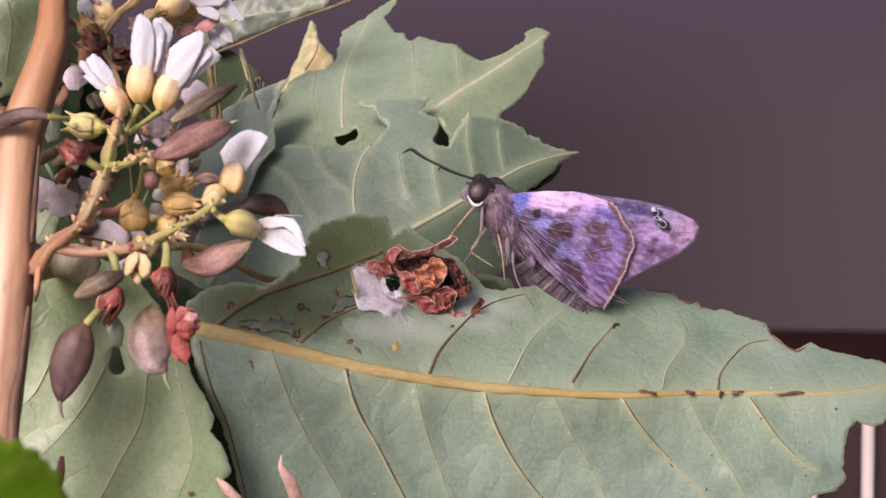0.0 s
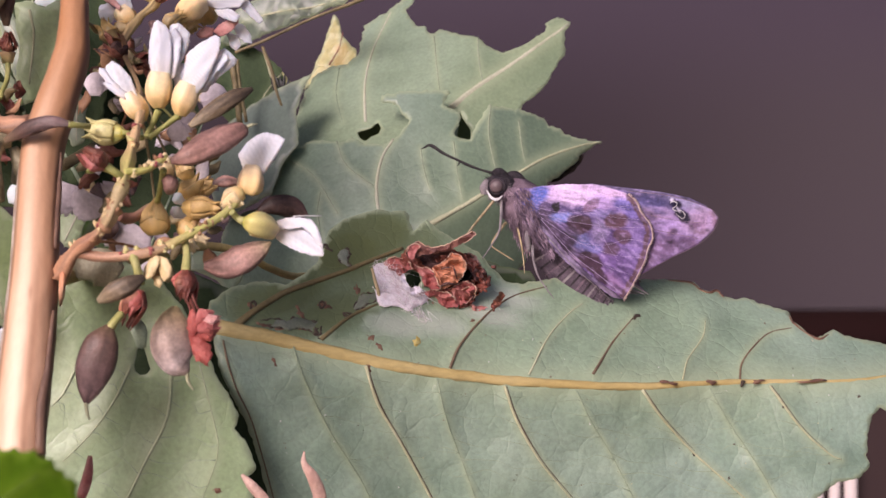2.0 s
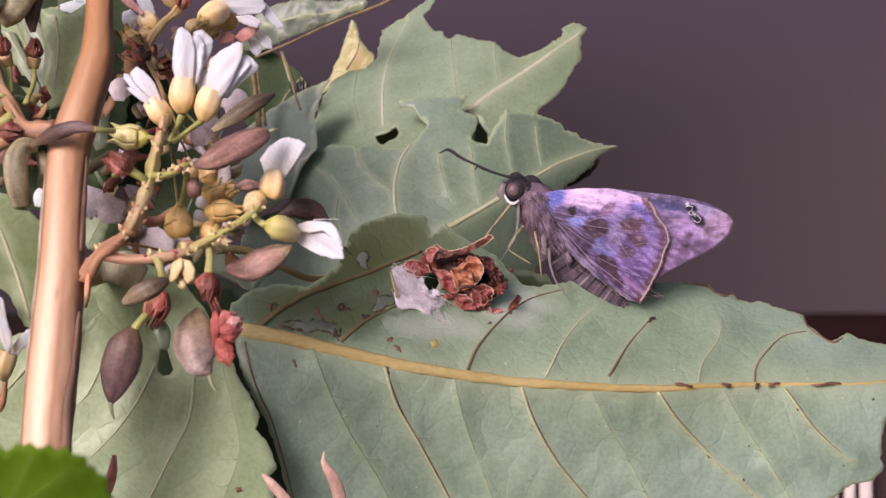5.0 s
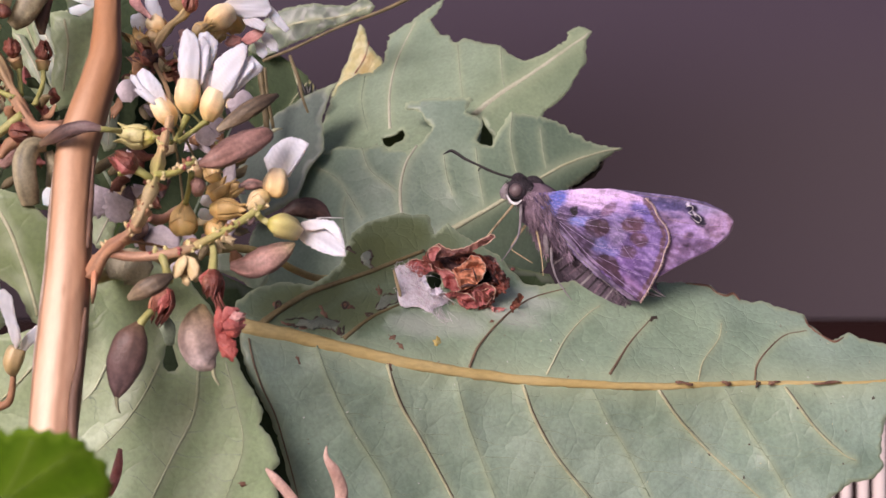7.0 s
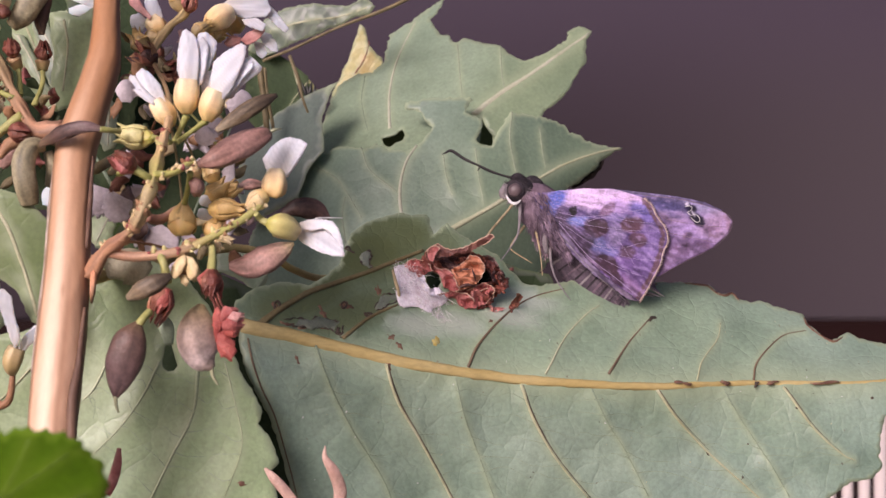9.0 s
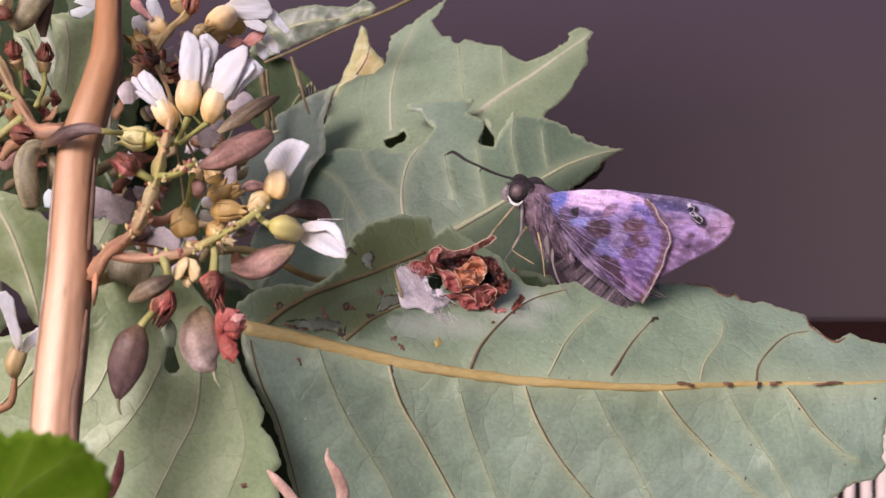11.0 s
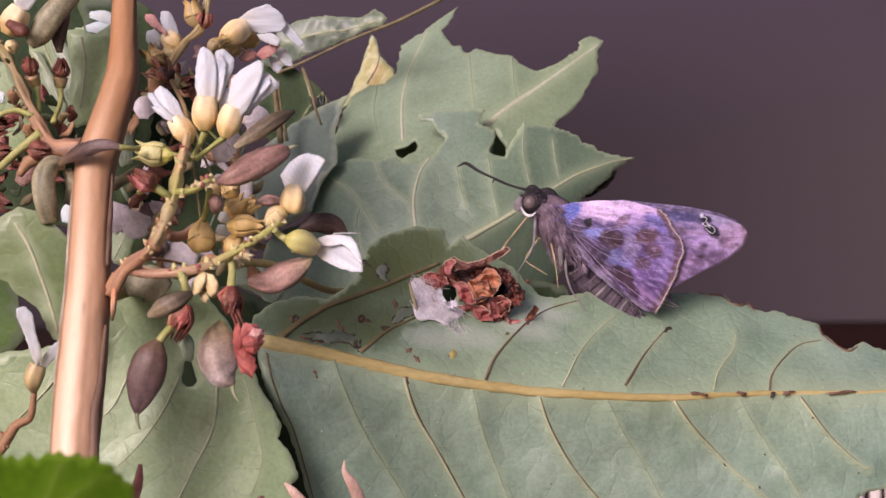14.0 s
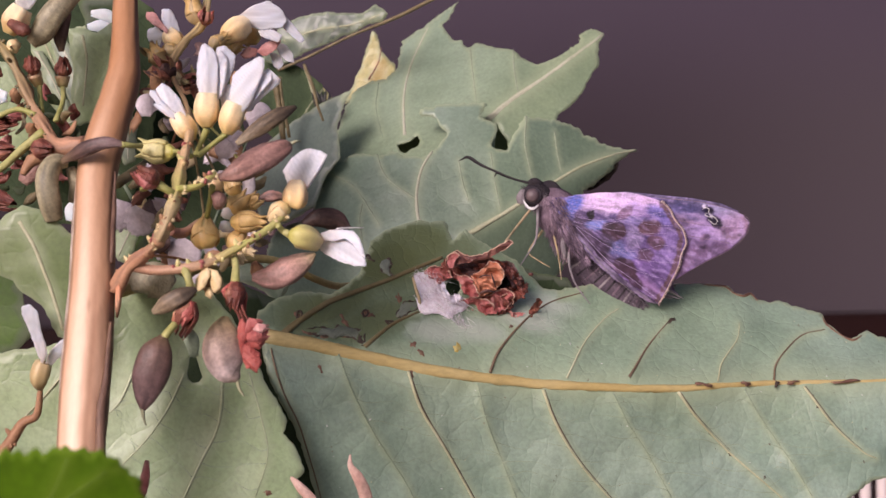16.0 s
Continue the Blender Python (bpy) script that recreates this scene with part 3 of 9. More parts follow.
def blemish(owner_name, at, size, turn, material, parent, seed, lift=0.05):
    """A small dry fleck lying on a leaf, with a ragged outline."""
    surface = SURFACES[owner_name]
    r_b = random.Random(seed)
    verts, n = [], 22
    ca, sa = math.cos(radians(turn)), math.sin(radians(turn))
    for k in range(n):
        a = 2 * math.pi * k / n
        q = 0.8 + 0.75 * noise.noise(Vector((math.cos(a) * 1.6, math.sin(a) * 1.6, seed * 3.3))) + r_b.uniform(-0.12, 0.12)
        u, v = size[0] * math.cos(a) * q, size[1] * math.sin(a) * q + 0.4 * size[1] * math.sin(2.2 * math.cos(a) + seed)
        x, z = at[0] + u * ca - v * sa, at[1] + u * sa + v * ca
        verts.append((x, surface(x, z) - lift + 0.06, z))
    verts.append((at[0], surface(*at) - lift, at[1]))
    faces = [(k, (k + 1) % n, n) for k in range(n)]
    back = [(v[0], v[1] + 0.12, v[2]) for v in verts]
    faces += [(b + n + 1, a + n + 1, c + n + 1) for a, b, c in faces[:n]] + [((k + 1) % n, k, k + n + 1, (k + 1) % n + n + 1) for k in range(n)]
    return solid("blemish", verts + back, faces, material, parent)


# ---- setting ----
def box_obj(name, lo, hi, material, label, category):
    bm = bmesh.new()
    bmesh.ops.create_cube(bm, size=1.0)
    for v in bm.verts:
        v.co = Vector([lo[i] + (v.co[i] + 0.5) * (hi[i] - lo[i]) for i in range(3)])
    bmesh.ops.bevel(bm, geom=bm.edges[:], offset=0.002, segments=2, affect="EDGES")
    me = bpy.data.meshes.new(name)
    bm.to_mesh(me)
    bm.free()
    me.materials.append(material)
    return tagged(new(name, me), label, category, kind="structure")


box_obj("ground", (-6, -6, -0.05), (6, 6, 0.0), M_GROUND, "bare grey-brown soil under the shrub", "ground")
RAIL = 0.9 - 0.047
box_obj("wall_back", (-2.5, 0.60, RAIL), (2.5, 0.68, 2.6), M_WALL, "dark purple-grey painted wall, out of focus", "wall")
box_obj("wall_back_lower", (-2.5, 0.60, 0.0), (2.5, 0.68, RAIL - 0.022), M_LOWWALL, "grey lower part of the wall", "wall")
box_obj("trim_ledge", (-2.5, 0.593, RAIL - 0.022), (2.5, 0.67, RAIL), M_LEDGE, "dark red-brown ledge between the wall's parts", "trim")

# ---- stem ----
stem = thing("shrub_stem", (-47.5, -53.8, -31.2), "thick woody pinkish-tan stem with pale streaks, rising from the soil", "stem")
STEM_LINE = [(-48.9, -22.0, 41.4), (-48.5, -24.0, 36.0), (-47.8, -27.0, 31.4), (-47.2, -30.0, 26.9), (-47.3, -31.2, 24.8), (-47.5, -32.5, 22.6), (-48.1, -35.0, 18.5), (-48.5, -36.2, 16.0), (-48.8, -37.4, 13.7), (-48.8, -39.0, 10.5), (-48.4, -41.0, 6.7), (-48.0, -43.0, 3.0),
             (-47.7, -44.5, -0.6), (-47.5, -46.0, -4.2), (-47.4, -47.3, -7.7), (-47.3, -48.7, -11.2), (-47.3, -50.0, -14.6), (-47.2, -51.3, -17.9), (-47.1, -52.7, -21.1), (-46.9, -54.5, -26.0)]
STEM_RADIUS = [1.65, 1.84, 1.97, 2.29, 2.43, 2.49, 2.6, 2.7, 2.68, 2.6, 2.6, 2.68, 2.75, 2.84, 2.95, 3.05, 3.05, 3.02, 2.9, 2.85]
v, f_ = tube_mesh(STEM_LINE, STEM_RADIUS, 96, 10, 1.0, 0.03)
# paler towards the foot, a highlight painted left of the middle, both sides darker
stem_col = []
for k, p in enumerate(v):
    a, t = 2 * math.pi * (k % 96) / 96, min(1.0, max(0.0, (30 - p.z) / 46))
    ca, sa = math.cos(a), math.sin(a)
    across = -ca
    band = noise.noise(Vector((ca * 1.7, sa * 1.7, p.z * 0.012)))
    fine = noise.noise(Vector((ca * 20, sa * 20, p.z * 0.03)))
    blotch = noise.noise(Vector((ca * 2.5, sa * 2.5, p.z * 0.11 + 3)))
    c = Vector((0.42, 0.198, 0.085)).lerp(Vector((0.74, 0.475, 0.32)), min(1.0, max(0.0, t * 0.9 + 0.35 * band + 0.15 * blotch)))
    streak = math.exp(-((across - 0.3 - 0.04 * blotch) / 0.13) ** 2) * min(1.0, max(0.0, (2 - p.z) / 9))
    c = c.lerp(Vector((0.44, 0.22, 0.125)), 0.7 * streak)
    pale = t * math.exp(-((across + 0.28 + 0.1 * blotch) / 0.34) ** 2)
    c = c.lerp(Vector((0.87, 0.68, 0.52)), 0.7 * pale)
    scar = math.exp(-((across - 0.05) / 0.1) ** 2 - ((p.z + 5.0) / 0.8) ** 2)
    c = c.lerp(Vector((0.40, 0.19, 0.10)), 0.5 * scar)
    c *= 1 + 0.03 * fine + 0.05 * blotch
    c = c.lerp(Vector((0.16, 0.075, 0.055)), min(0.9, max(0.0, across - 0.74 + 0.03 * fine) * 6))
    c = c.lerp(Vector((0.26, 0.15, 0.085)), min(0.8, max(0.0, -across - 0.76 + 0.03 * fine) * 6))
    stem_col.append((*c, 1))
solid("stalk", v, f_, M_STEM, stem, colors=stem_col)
tube("lower_stalk", [STEM_LINE[-1], (-60, -40, -899)], [2.85, 5.5], M_STEM_LOW, stem, seg=24, per=12)
tube("bark_edge", [(-51.5, -38, 11.4), (-51.2, -40, 7.5), (-50.7, -43, 3.0), (-50.3, -45, -1.4), (-50.3, -46.5, -4.9), (-50.2, -48, -8.4), (-50.2, -49.5, -11.8), (-50.0, -51.5, -16.5), (-49.6, -54, -22.6)], [0.3, 0.42, 0.4, 0.42, 0.38, 0.34, 0.3, 0.22, 0.16], M_POD_PALE, stem, "grey-beige strip of loosened bark", seg=8, per=6, wobble=0.3)
tube("bark_edge", [(-45.9, -40, 12.2), (-45.6, -42, 7.4), (-45.0, -45, 3.0), (-44.8, -46.5, 0.1)], [0.12, 0.3, 0.32, 0.25], M_BARK_DARK, stem, "dark loosened bark along the side", seg=8, per=6, wobble=0.3)
tube("bark_edge", [(-44.3, -49, -7.3), (-44.3, -50.5, -11.0), (-44.2, -52, -14.4), (-44.4, -53.5, -17.6), (-44.2, -55.0, -23.4)], [0.2, 0.35, 0.45, 0.62, 0.7], M_BARK_DARK, stem, "dark loosened bark along the side", seg=8, per=6, wobble=0.2)

# ---- leaves ----
A = (-16.13, 0.4330, 0.3110, -0.000911, 0.004620, -0.001194, 0.5185, -17.962, -0.0649)
A_OUT = [(-28.5, -11.8), (-30.0, -9.7), (-29.5, -7.3), (-27.3, -5.8), (-24.3, -4.9), (-19.4, -5.3), (-17.4, -4.0), (-15.7, -2.5), (-14.8, -0.3), (-14.2, 2.5), (-11.9, 4.3), (-7.6, 5.6), (-2.6, 5.6), (-2.0, 4.2), (-1.3, 2.3), (0.7, 4.3), (2.8, 2.4), (6.0, 0.8), (8.8, -0.8), (11.0, -3.5), (13.2, -5.6), (15.9, -6.0), (19.8, -5.3), (24.6, -5.2), (30.5, -5.5), (37.5, -5.6), (42.6, -5.8), (45.4, -6.1), (46.3, -7.3)]
A_OUT += [(47.8, -7.7), (49.2, -7.4), (50.2, -8.5), (52.6, -9.1), (54.2, -8.8), (57.5, -10.0), (61.3, -11.2), (61.5, -12.7), (63.3, -14.2), (65.2, -15.3), (67.3, -14.5), (68.6, -14.1), (70.7, -15.1), (74.3, -16.0), (80.6, -17.2), (85.9, -20.1), (77.1, -26.4), (74.9, -26.7), (72.6, -25.7), (71.1, -26.8), (70.1, -30.3), (69.6, -32.9), (70.1, -34.8), (68.4, -36.5), (65.1, -36.9), (61.3, -39.1)]
A_OUT += [(57.9, -41.4), (45.1, -45.4), (27.3, -48.3), (9.9, -48.5), (-7.0, -46.8), (-18.0, -42.7), (-21.5, -36.5), (-23.1, -28.8), (-24.4, -23.8), (-26.4, -19.7), (-27.8, -16.0), (-28.5, -13.0)]
BRN, DRK, YEL = (0.16, 0.075, 0.05), (0.06, 0.035, 0.03), (0.45, 0.33, 0.06)
STAIN_AT = [(-7.4, -13.1), (-6.4, -14.2), (-0.9, -13.9), (-20.6, -15.8), (-15.1, -11.8), (-17.5, -9.2), (-9.7, -6.3), (-14.5, -8.3), (34.1, -11.3), (37.5, -20.8), (44.5, -21.0), (49.9, -21.3), (52.6, -21.2), (61.3, -21.4), (7.5, -11.2), (48.2, -30.8), (41.6, -32.0), (56.2, -25.1), (69.0, -23.9), (55.6, -23.6), (47.0, -35.8), (63.3, -34.0), (-24.0, -8.1), (-22.5, -10.7), (-19.5, -11.1), (-16.4, -11.2), (-13.7, -8.7), (-7.7, -17.0)]
STAIN_LOOK = [(0.9, 0.45, -35, BRN, 0.9), (1.2, 0.45, -60, BRN, 0.9), (0.9, 0.9, 0, YEL, 0.9), (0.45, 1.2, 15, BRN, 0.9), (0.5, 0.9, 10, DRK, 0.95), (1.5, 0.5, -50, BRN, 0.8), (0.6, 1.2, 20, BRN, 0.7), (1.0, 0.5, -30, BRN, 0.6),
              (1.2, 0.35, 20, DRK, 0.8), (1.6, 0.4, 0, BRN, 0.9), (0.9, 0.4, 0, BRN, 0.9), (0.6, 0.5, -30, DRK, 1.0), (1.2, 0.35, 0, BRN, 0.9), (2.5, 0.3, 0, BRN, 0.8), (0.5, 0.3, 0, BRN, 0.8), (0.35, 0.25, 0, DRK, 0.9),
              (0.35, 0.25, 0, DRK, 0.9), (0.3, 0.3, 0, DRK, 0.9), (0.4, 0.3, 0, DRK, 0.9), (0.3, 0.3, 0, DRK, 0.7), (0.3, 0.3, 0, DRK, 0.7), (0.3, 0.3, 0, DRK, 0.7), (0.6, 0.7, 0, BRN, 0.8), (1.5, 0.4, -10, BRN, 0.8), (1.5, 0.6, 10, BRN, 0.8), (1.5, 0.5, 0, BRN, 0.8), (0.9, 0.4, -30, BRN, 0.7), (0.7, 1.0, -20, (0.4, 0.2, 0.12), 0.6)]
# olive tone of the lobe, darkened further with the shade that falls there
OLIVE_SHADE = [(x, z, rx * 1.25, rz * 1.25, turn, (0.088, 0.104, 0.03), min(0.92, w * 1.7)) for (x, z), (rx, rz, turn, w) in zip([(-11.6, -0.8), (-7.5, 1.9), (-18.7, -6.6), (-13.7, -9.5), (-23.2, -8.5), (-1.3, 1.4), (4.1, -2.6)], ((7, 4, 10, 0.55), (7, 4, 0, 0.5), (6, 3, 25, 0.5), (6, 2.6, 20, 0.45), (4, 3, 0, 0.45), (5, 3, -20, 0.4), (5, 3, -30, 0.3)))]
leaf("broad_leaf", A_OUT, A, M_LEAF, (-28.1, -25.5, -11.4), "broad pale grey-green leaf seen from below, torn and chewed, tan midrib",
     veins=[
         ([(-28.3, -10.9), (-19.0, -13.2), (-8.1, -16.1), (3.0, -18.3), (12.0, -19.7), (23.0, -20.7), (32.9, -21.3), (44.0, -21.3), (55.5, -21.4), (68.1, -21.6), (83.7, -20.4)], 1.6, 0.4, M_MIDRIB, "midrib"),
         ([(-26.6, -11.3), (-23.2, -8.6), (-19.1, -6.2), (-12.3, -3.9), (-7.3, -1.9), (-3.0, -0.3)], 0.72, 0.5, M_VEIN_OLIVE, "vein"),
         ([(-14.4, -13.0), (-10.8, -10.2), (-6.7, -8.4)], 0.5, 0.3, M_VEIN_OLIVE, "vein"),
         ([(3.9, -17.6), (5.6, -14.4), (9.7, -10.4), (14.0, -7.8), (19.7, -6.4)], 0.32, 0.15, M_VEIN_BROWN, "vein"),
         ([(25.6, -19.2), (29.0, -15.2), (33.4, -11.4)], 0.3, 0.15, M_VEIN_BROWN, "vein"),
         ([(49.6, -20.9), (50.9, -18.1), (56.0, -14.5), (60.7, -13.6)], 0.28, 0.12, M_VEIN_BROWN, "vein"),
         ([(40.0, -20.6), (41.3, -17.8), (44.6, -14.7), (45.7, -12.2)], 0.2, 0.1, M_VEIN, "vein"),
         ([(15.7, -18.9), (19.0, -14.0), (23.0, -10.4), (25.3, -9.1)], 0.2, 0.1, M_VEIN, "vein"),
         ([(-8.1, -16.8), (-6.5, -22.1), (-3.6, -27.4), (-0.8, -32.9), (2.2, -38.7)], 0.36, 0.22, M_VEIN, "vein"),
         ([(12.0, -20.4), (13.7, -25.4), (17.2, -31.6), (22.5, -38.2)], 0.36, 0.2, M_VEIN, "vein"),
         ([(33.3, -21.8), (36.4, -26.2), (41.3, -31.5), (46.3, -36.0), (49.8, -39.1)], 0.32, 0.18, M_VEIN, "vein"),
         ([(54.4, -22.0), (58.6, -28.1), (63.1, -32.3), (65.3, -33.4)], 0.26, 0.12, M_VEIN, "vein"),
         ([(-18.1, -13.9), (-16.0, -19.3), (-13.0, -26.0), (-8.6, -33.8), (-7.0, -38.2)], 0.2, 0.12, M_VEINLET, "vein"),
         ([(2.0, -19.0), (3.4, -25.0), (5.6, -31.1), (8.1, -38.1)], 0.16, 0.1, M_VEINLET, "vein"),
         ([(22.8, -21.3), (25.1, -26.2), (28.2, -31.1), (31.8, -38.1)], 0.16, 0.1, M_VEINLET, "vein"),
         ([(44.4, -22.1), (47.4, -27.3), (51.4, -33.5), (54.4, -38.8)], 0.16, 0.1, M_VEINLET, "vein"),
         ([(-27.3, -12.6), (-26.5, -15.7), (-25.3, -19.5), (-23.7, -23.4), (-22.4, -28.9), (-20.7, -36.6)], 0.22, 0.14, M_VEIN_BROWN, "vein"),
         # the crease lines below are vein shadows painted as thin dark tubes
         ([(-7.9, -16.8), (-6.2, -22.0), (-3.4, -27.4), (-0.5, -32.9), (2.4, -38.6)], 0.17, 0.1, M_CREASE_SHADE, "crease"),
         ([(12.2, -20.5), (14.0, -25.4), (17.5, -31.5), (22.8, -38.1)], 0.17, 0.09, M_CREASE_SHADE, "crease"),
         ([(33.6, -21.8), (36.8, -26.2), (41.7, -31.4)], 0.12, 0.05, M_CREASE_SHADE, "crease"),
         ([(54.7, -22.0), (58.9, -28.0), (63.1, -32.1)], 0.1, 0.05, M_CREASE_SHADE, "crease"),
     ], tints=OLIVE_SHADE + [(x, z, 4.6, 1.6, -12, (0.47, 0.52, 0.46), 0.62) for x, z in [(2.0, -11.4), (10.5, -10.3), (13.6, -8.0), (-4.0, -11.4)]], holes=[[(-2.5, -4.5), (-1.6, -3.8), (-0.5, -4.1), (-0.2, -5.2), (-0.7, -6.0), (-1.7, -6.2), (-2.4, -5.4)]], ladder=((7, 12), (12, 8), (8, 13), (13, 9), (9, 14), (14, 10), (11, 7)), step=0.75, pucker=0.85, wave=0.9, seed=3)

broad = bpy.data.objects["broad_leaf"]
for k, (p, (rx, rz, turn, c, w)) in enumerate(zip(STAIN_AT, STAIN_LOOK)):
    blemish("broad_leaf", p, (rx, rz), turn, M_STAIN_YELLOW if c == YEL else (M_STAIN_DARK if c == DRK else M_STAIN_BROWN), broad, k, 0.85 if 8 < k < 14 else 0.05)
r_s = random.Random(31)
FIELD = [(-21.1, -15.9), (70.3, -18.5), (59.1, -37.2), (-18.3, -34.2), (10.2, -10.4), (56.3, -12.2)]
for k in range(95):
    a, b, c = (r_s.choice(FIELD) for _ in range(3))
    u, v = sorted((r_s.random(), r_s.random()))
    p = (a[0] * u + b[0] * (v - u) + c[0] * (1 - v), a[1] * u + b[1] * (v - u) + c[1] * (1 - v))
    blemish("broad_leaf", p, (r_s.uniform(0.08, 0.2), r_s.uniform(0.06, 0.14)), r_s.uniform(0, 180), r_s.choice((M_STAIN_DARK, M_STAIN_BROWN, M_VEIN, M_WHITE)), broad, 100 + k)

for k, line in enumerate(([(41.0, -5.8), (42.8, -6.0), (45.0, -6.3), (46.2, -7.4), (47.8, -7.9), (49.2, -7.6), (50.2, -8.7)], [(61.2, -11.6), (61.4, -12.9), (63.2, -14.4), (65.2, -15.5), (67.2, -14.8)], [(30.5, -5.8), (33.0, -5.9), (36.0, -5.9)])):
    tube("chewed_edge", [(x, SURFACES["broad_leaf"](x, z) - 0.02, z) for x, z in line], [0.06, 0.2, 0.14, 0.24, 0.1], M_STAIN_BROWN, broad, "dried brown margin", seg=6, per=3, wobble=0.5, seed=k)

C = (31.8, 0.15, 0.1, 0.0094, 0, 0, 0.4, 3.03, 0.4814)
C0 = (28.6, 0.15, 0.1, 0.0094, 0, 0, 0.4, 3.03, 0.4814)
C2 = (30.0, -0.166, 0.752, 0.004, 0, 0, 0.25, 22.9, 0.75)
leaf("upper_leaf", [(37.7, 21.0), (32.0, 21.4), (29.5, 22.0), (28.3, 23.4), (25.9, 23.6), (24.8, 25.4), (20.2, 26.8), (13.9, 27.9), (12.4, 26.1), (10.8, 22.7), (9.9, 20.5), (7.4, 20.9), (6.6, 21.4), (7.7, 23.3), (7.9, 26.2), (6.1, 26.9), (4.4, 27.5), (6.1, 30.0), (5.7, 30.8), (-2.8, 30.5), (-7.6, 29.7), (-7.8, 28.7), (-4.5, 27.7), (-3.7, 26.0), (-2.1, 24.6), (-2.3, 23.7), (-4.8, 20.9), (-6.7, 19.7), (-10.7, 19.6), (-13.2, 21.2), (-14.6, 20.3), (-21.1, 20.7), (-24.7, 19.6), (-27.6, 15.6), (-30.2, 8.1), (-38.2, 5.3), (-41.2, -3.4), (-34.8, -10.9), (-24.4, -8.6)] + [(-12.1, -11.1), (-2.0, -11.6), (8.0, -11.1), (16.1, -8.6), (21.6, -2.5), (25.4, 5.0), (24.9, 10.8), (25.3, 12.4), (27.7, 13.4), (29.6, 15.1), (31.5, 16.5), (32.7, 18.2), (35.2, 19.8)],
     C, M_LEAF_BACK, (-21.8, 9.6, -11.6), "pale green chewed leaf seen from below",
     veins=[
         ([(0.6, 3.3), (7.2, 6.9), (13.4, 10.6), (18.6, 13.7), (24.5, 17.0), (32.0, 19.8), (37.4, 21.0)], 0.7, 0.25, M_VEIN, "midrib"),
         ([(-7.8, 5.5), (-8.4, 11.1), (-7.4, 16.8), (-5.2, 20.6)], 0.5, 0.35, M_VEIN_WHITE, "vein"),
         ([(14.0, 27.6), (13.4, 21.6), (14.6, 14.3)], 0.22, 0.18, M_VEIN_SOFT, "vein"),
         ([(0.1, 18.6), (0.7, 14.5), (1.8, 10.5)], 0.16, 0.12, M_VEIN_SOFT, "vein"),
         ([(19.6, 24.4), (20.0, 19.3), (20.6, 15.8)], 0.16, 0.12, M_VEIN_SOFT, "vein"),
         ([(6.5, 20.0), (7.0, 14.4), (8.2, 7.6)], 0.16, 0.12, M_VEIN_SOFT, "vein"),
         ([(-16.4, 20.4), (-14.4, 15.6), (-8.4, 10.9)], 0.2, 0.15, M_VEIN_SOFT, "vein"),
         ([(-25.8, 16.8), (-20.8, 13.6), (-15.8, 6.1)], 0.2, 0.15, M_VEIN_SOFT, "vein"),
         ([(-18.8, 1.2), (-19.7, 6.8), (-19.2, 10.2)], 0.22, 0.15, M_VEIN_SOFT, "vein"),
     ], lit_rim_color=(0.4, 0.47, 0.3), step=0.95, ragged=0.42, seed=5)
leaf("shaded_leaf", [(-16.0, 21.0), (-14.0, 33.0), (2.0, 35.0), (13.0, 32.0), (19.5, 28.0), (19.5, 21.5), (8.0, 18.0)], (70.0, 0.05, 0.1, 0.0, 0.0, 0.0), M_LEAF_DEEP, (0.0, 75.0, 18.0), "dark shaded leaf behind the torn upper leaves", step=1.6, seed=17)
# added dark sheet: the shade behind the nest painted as a leaf
leaf("shaded_leaf", [(-8.0, -9.0), (-8.0, -0.5), (3.0, 0.4), (9.0, -1.6), (13.0, -3.4), (18.0, -4.2), (19.5, -7.0), (8.0, -12.0)], (6.0, 0.02, 0.1, 0.0, 0.0, 0.0), M_LEAF_SHADE, (0.0, 5.0, -12.0), "leaf scrap coloured dark for the shade behind the nest", step=1.4, seed=7)
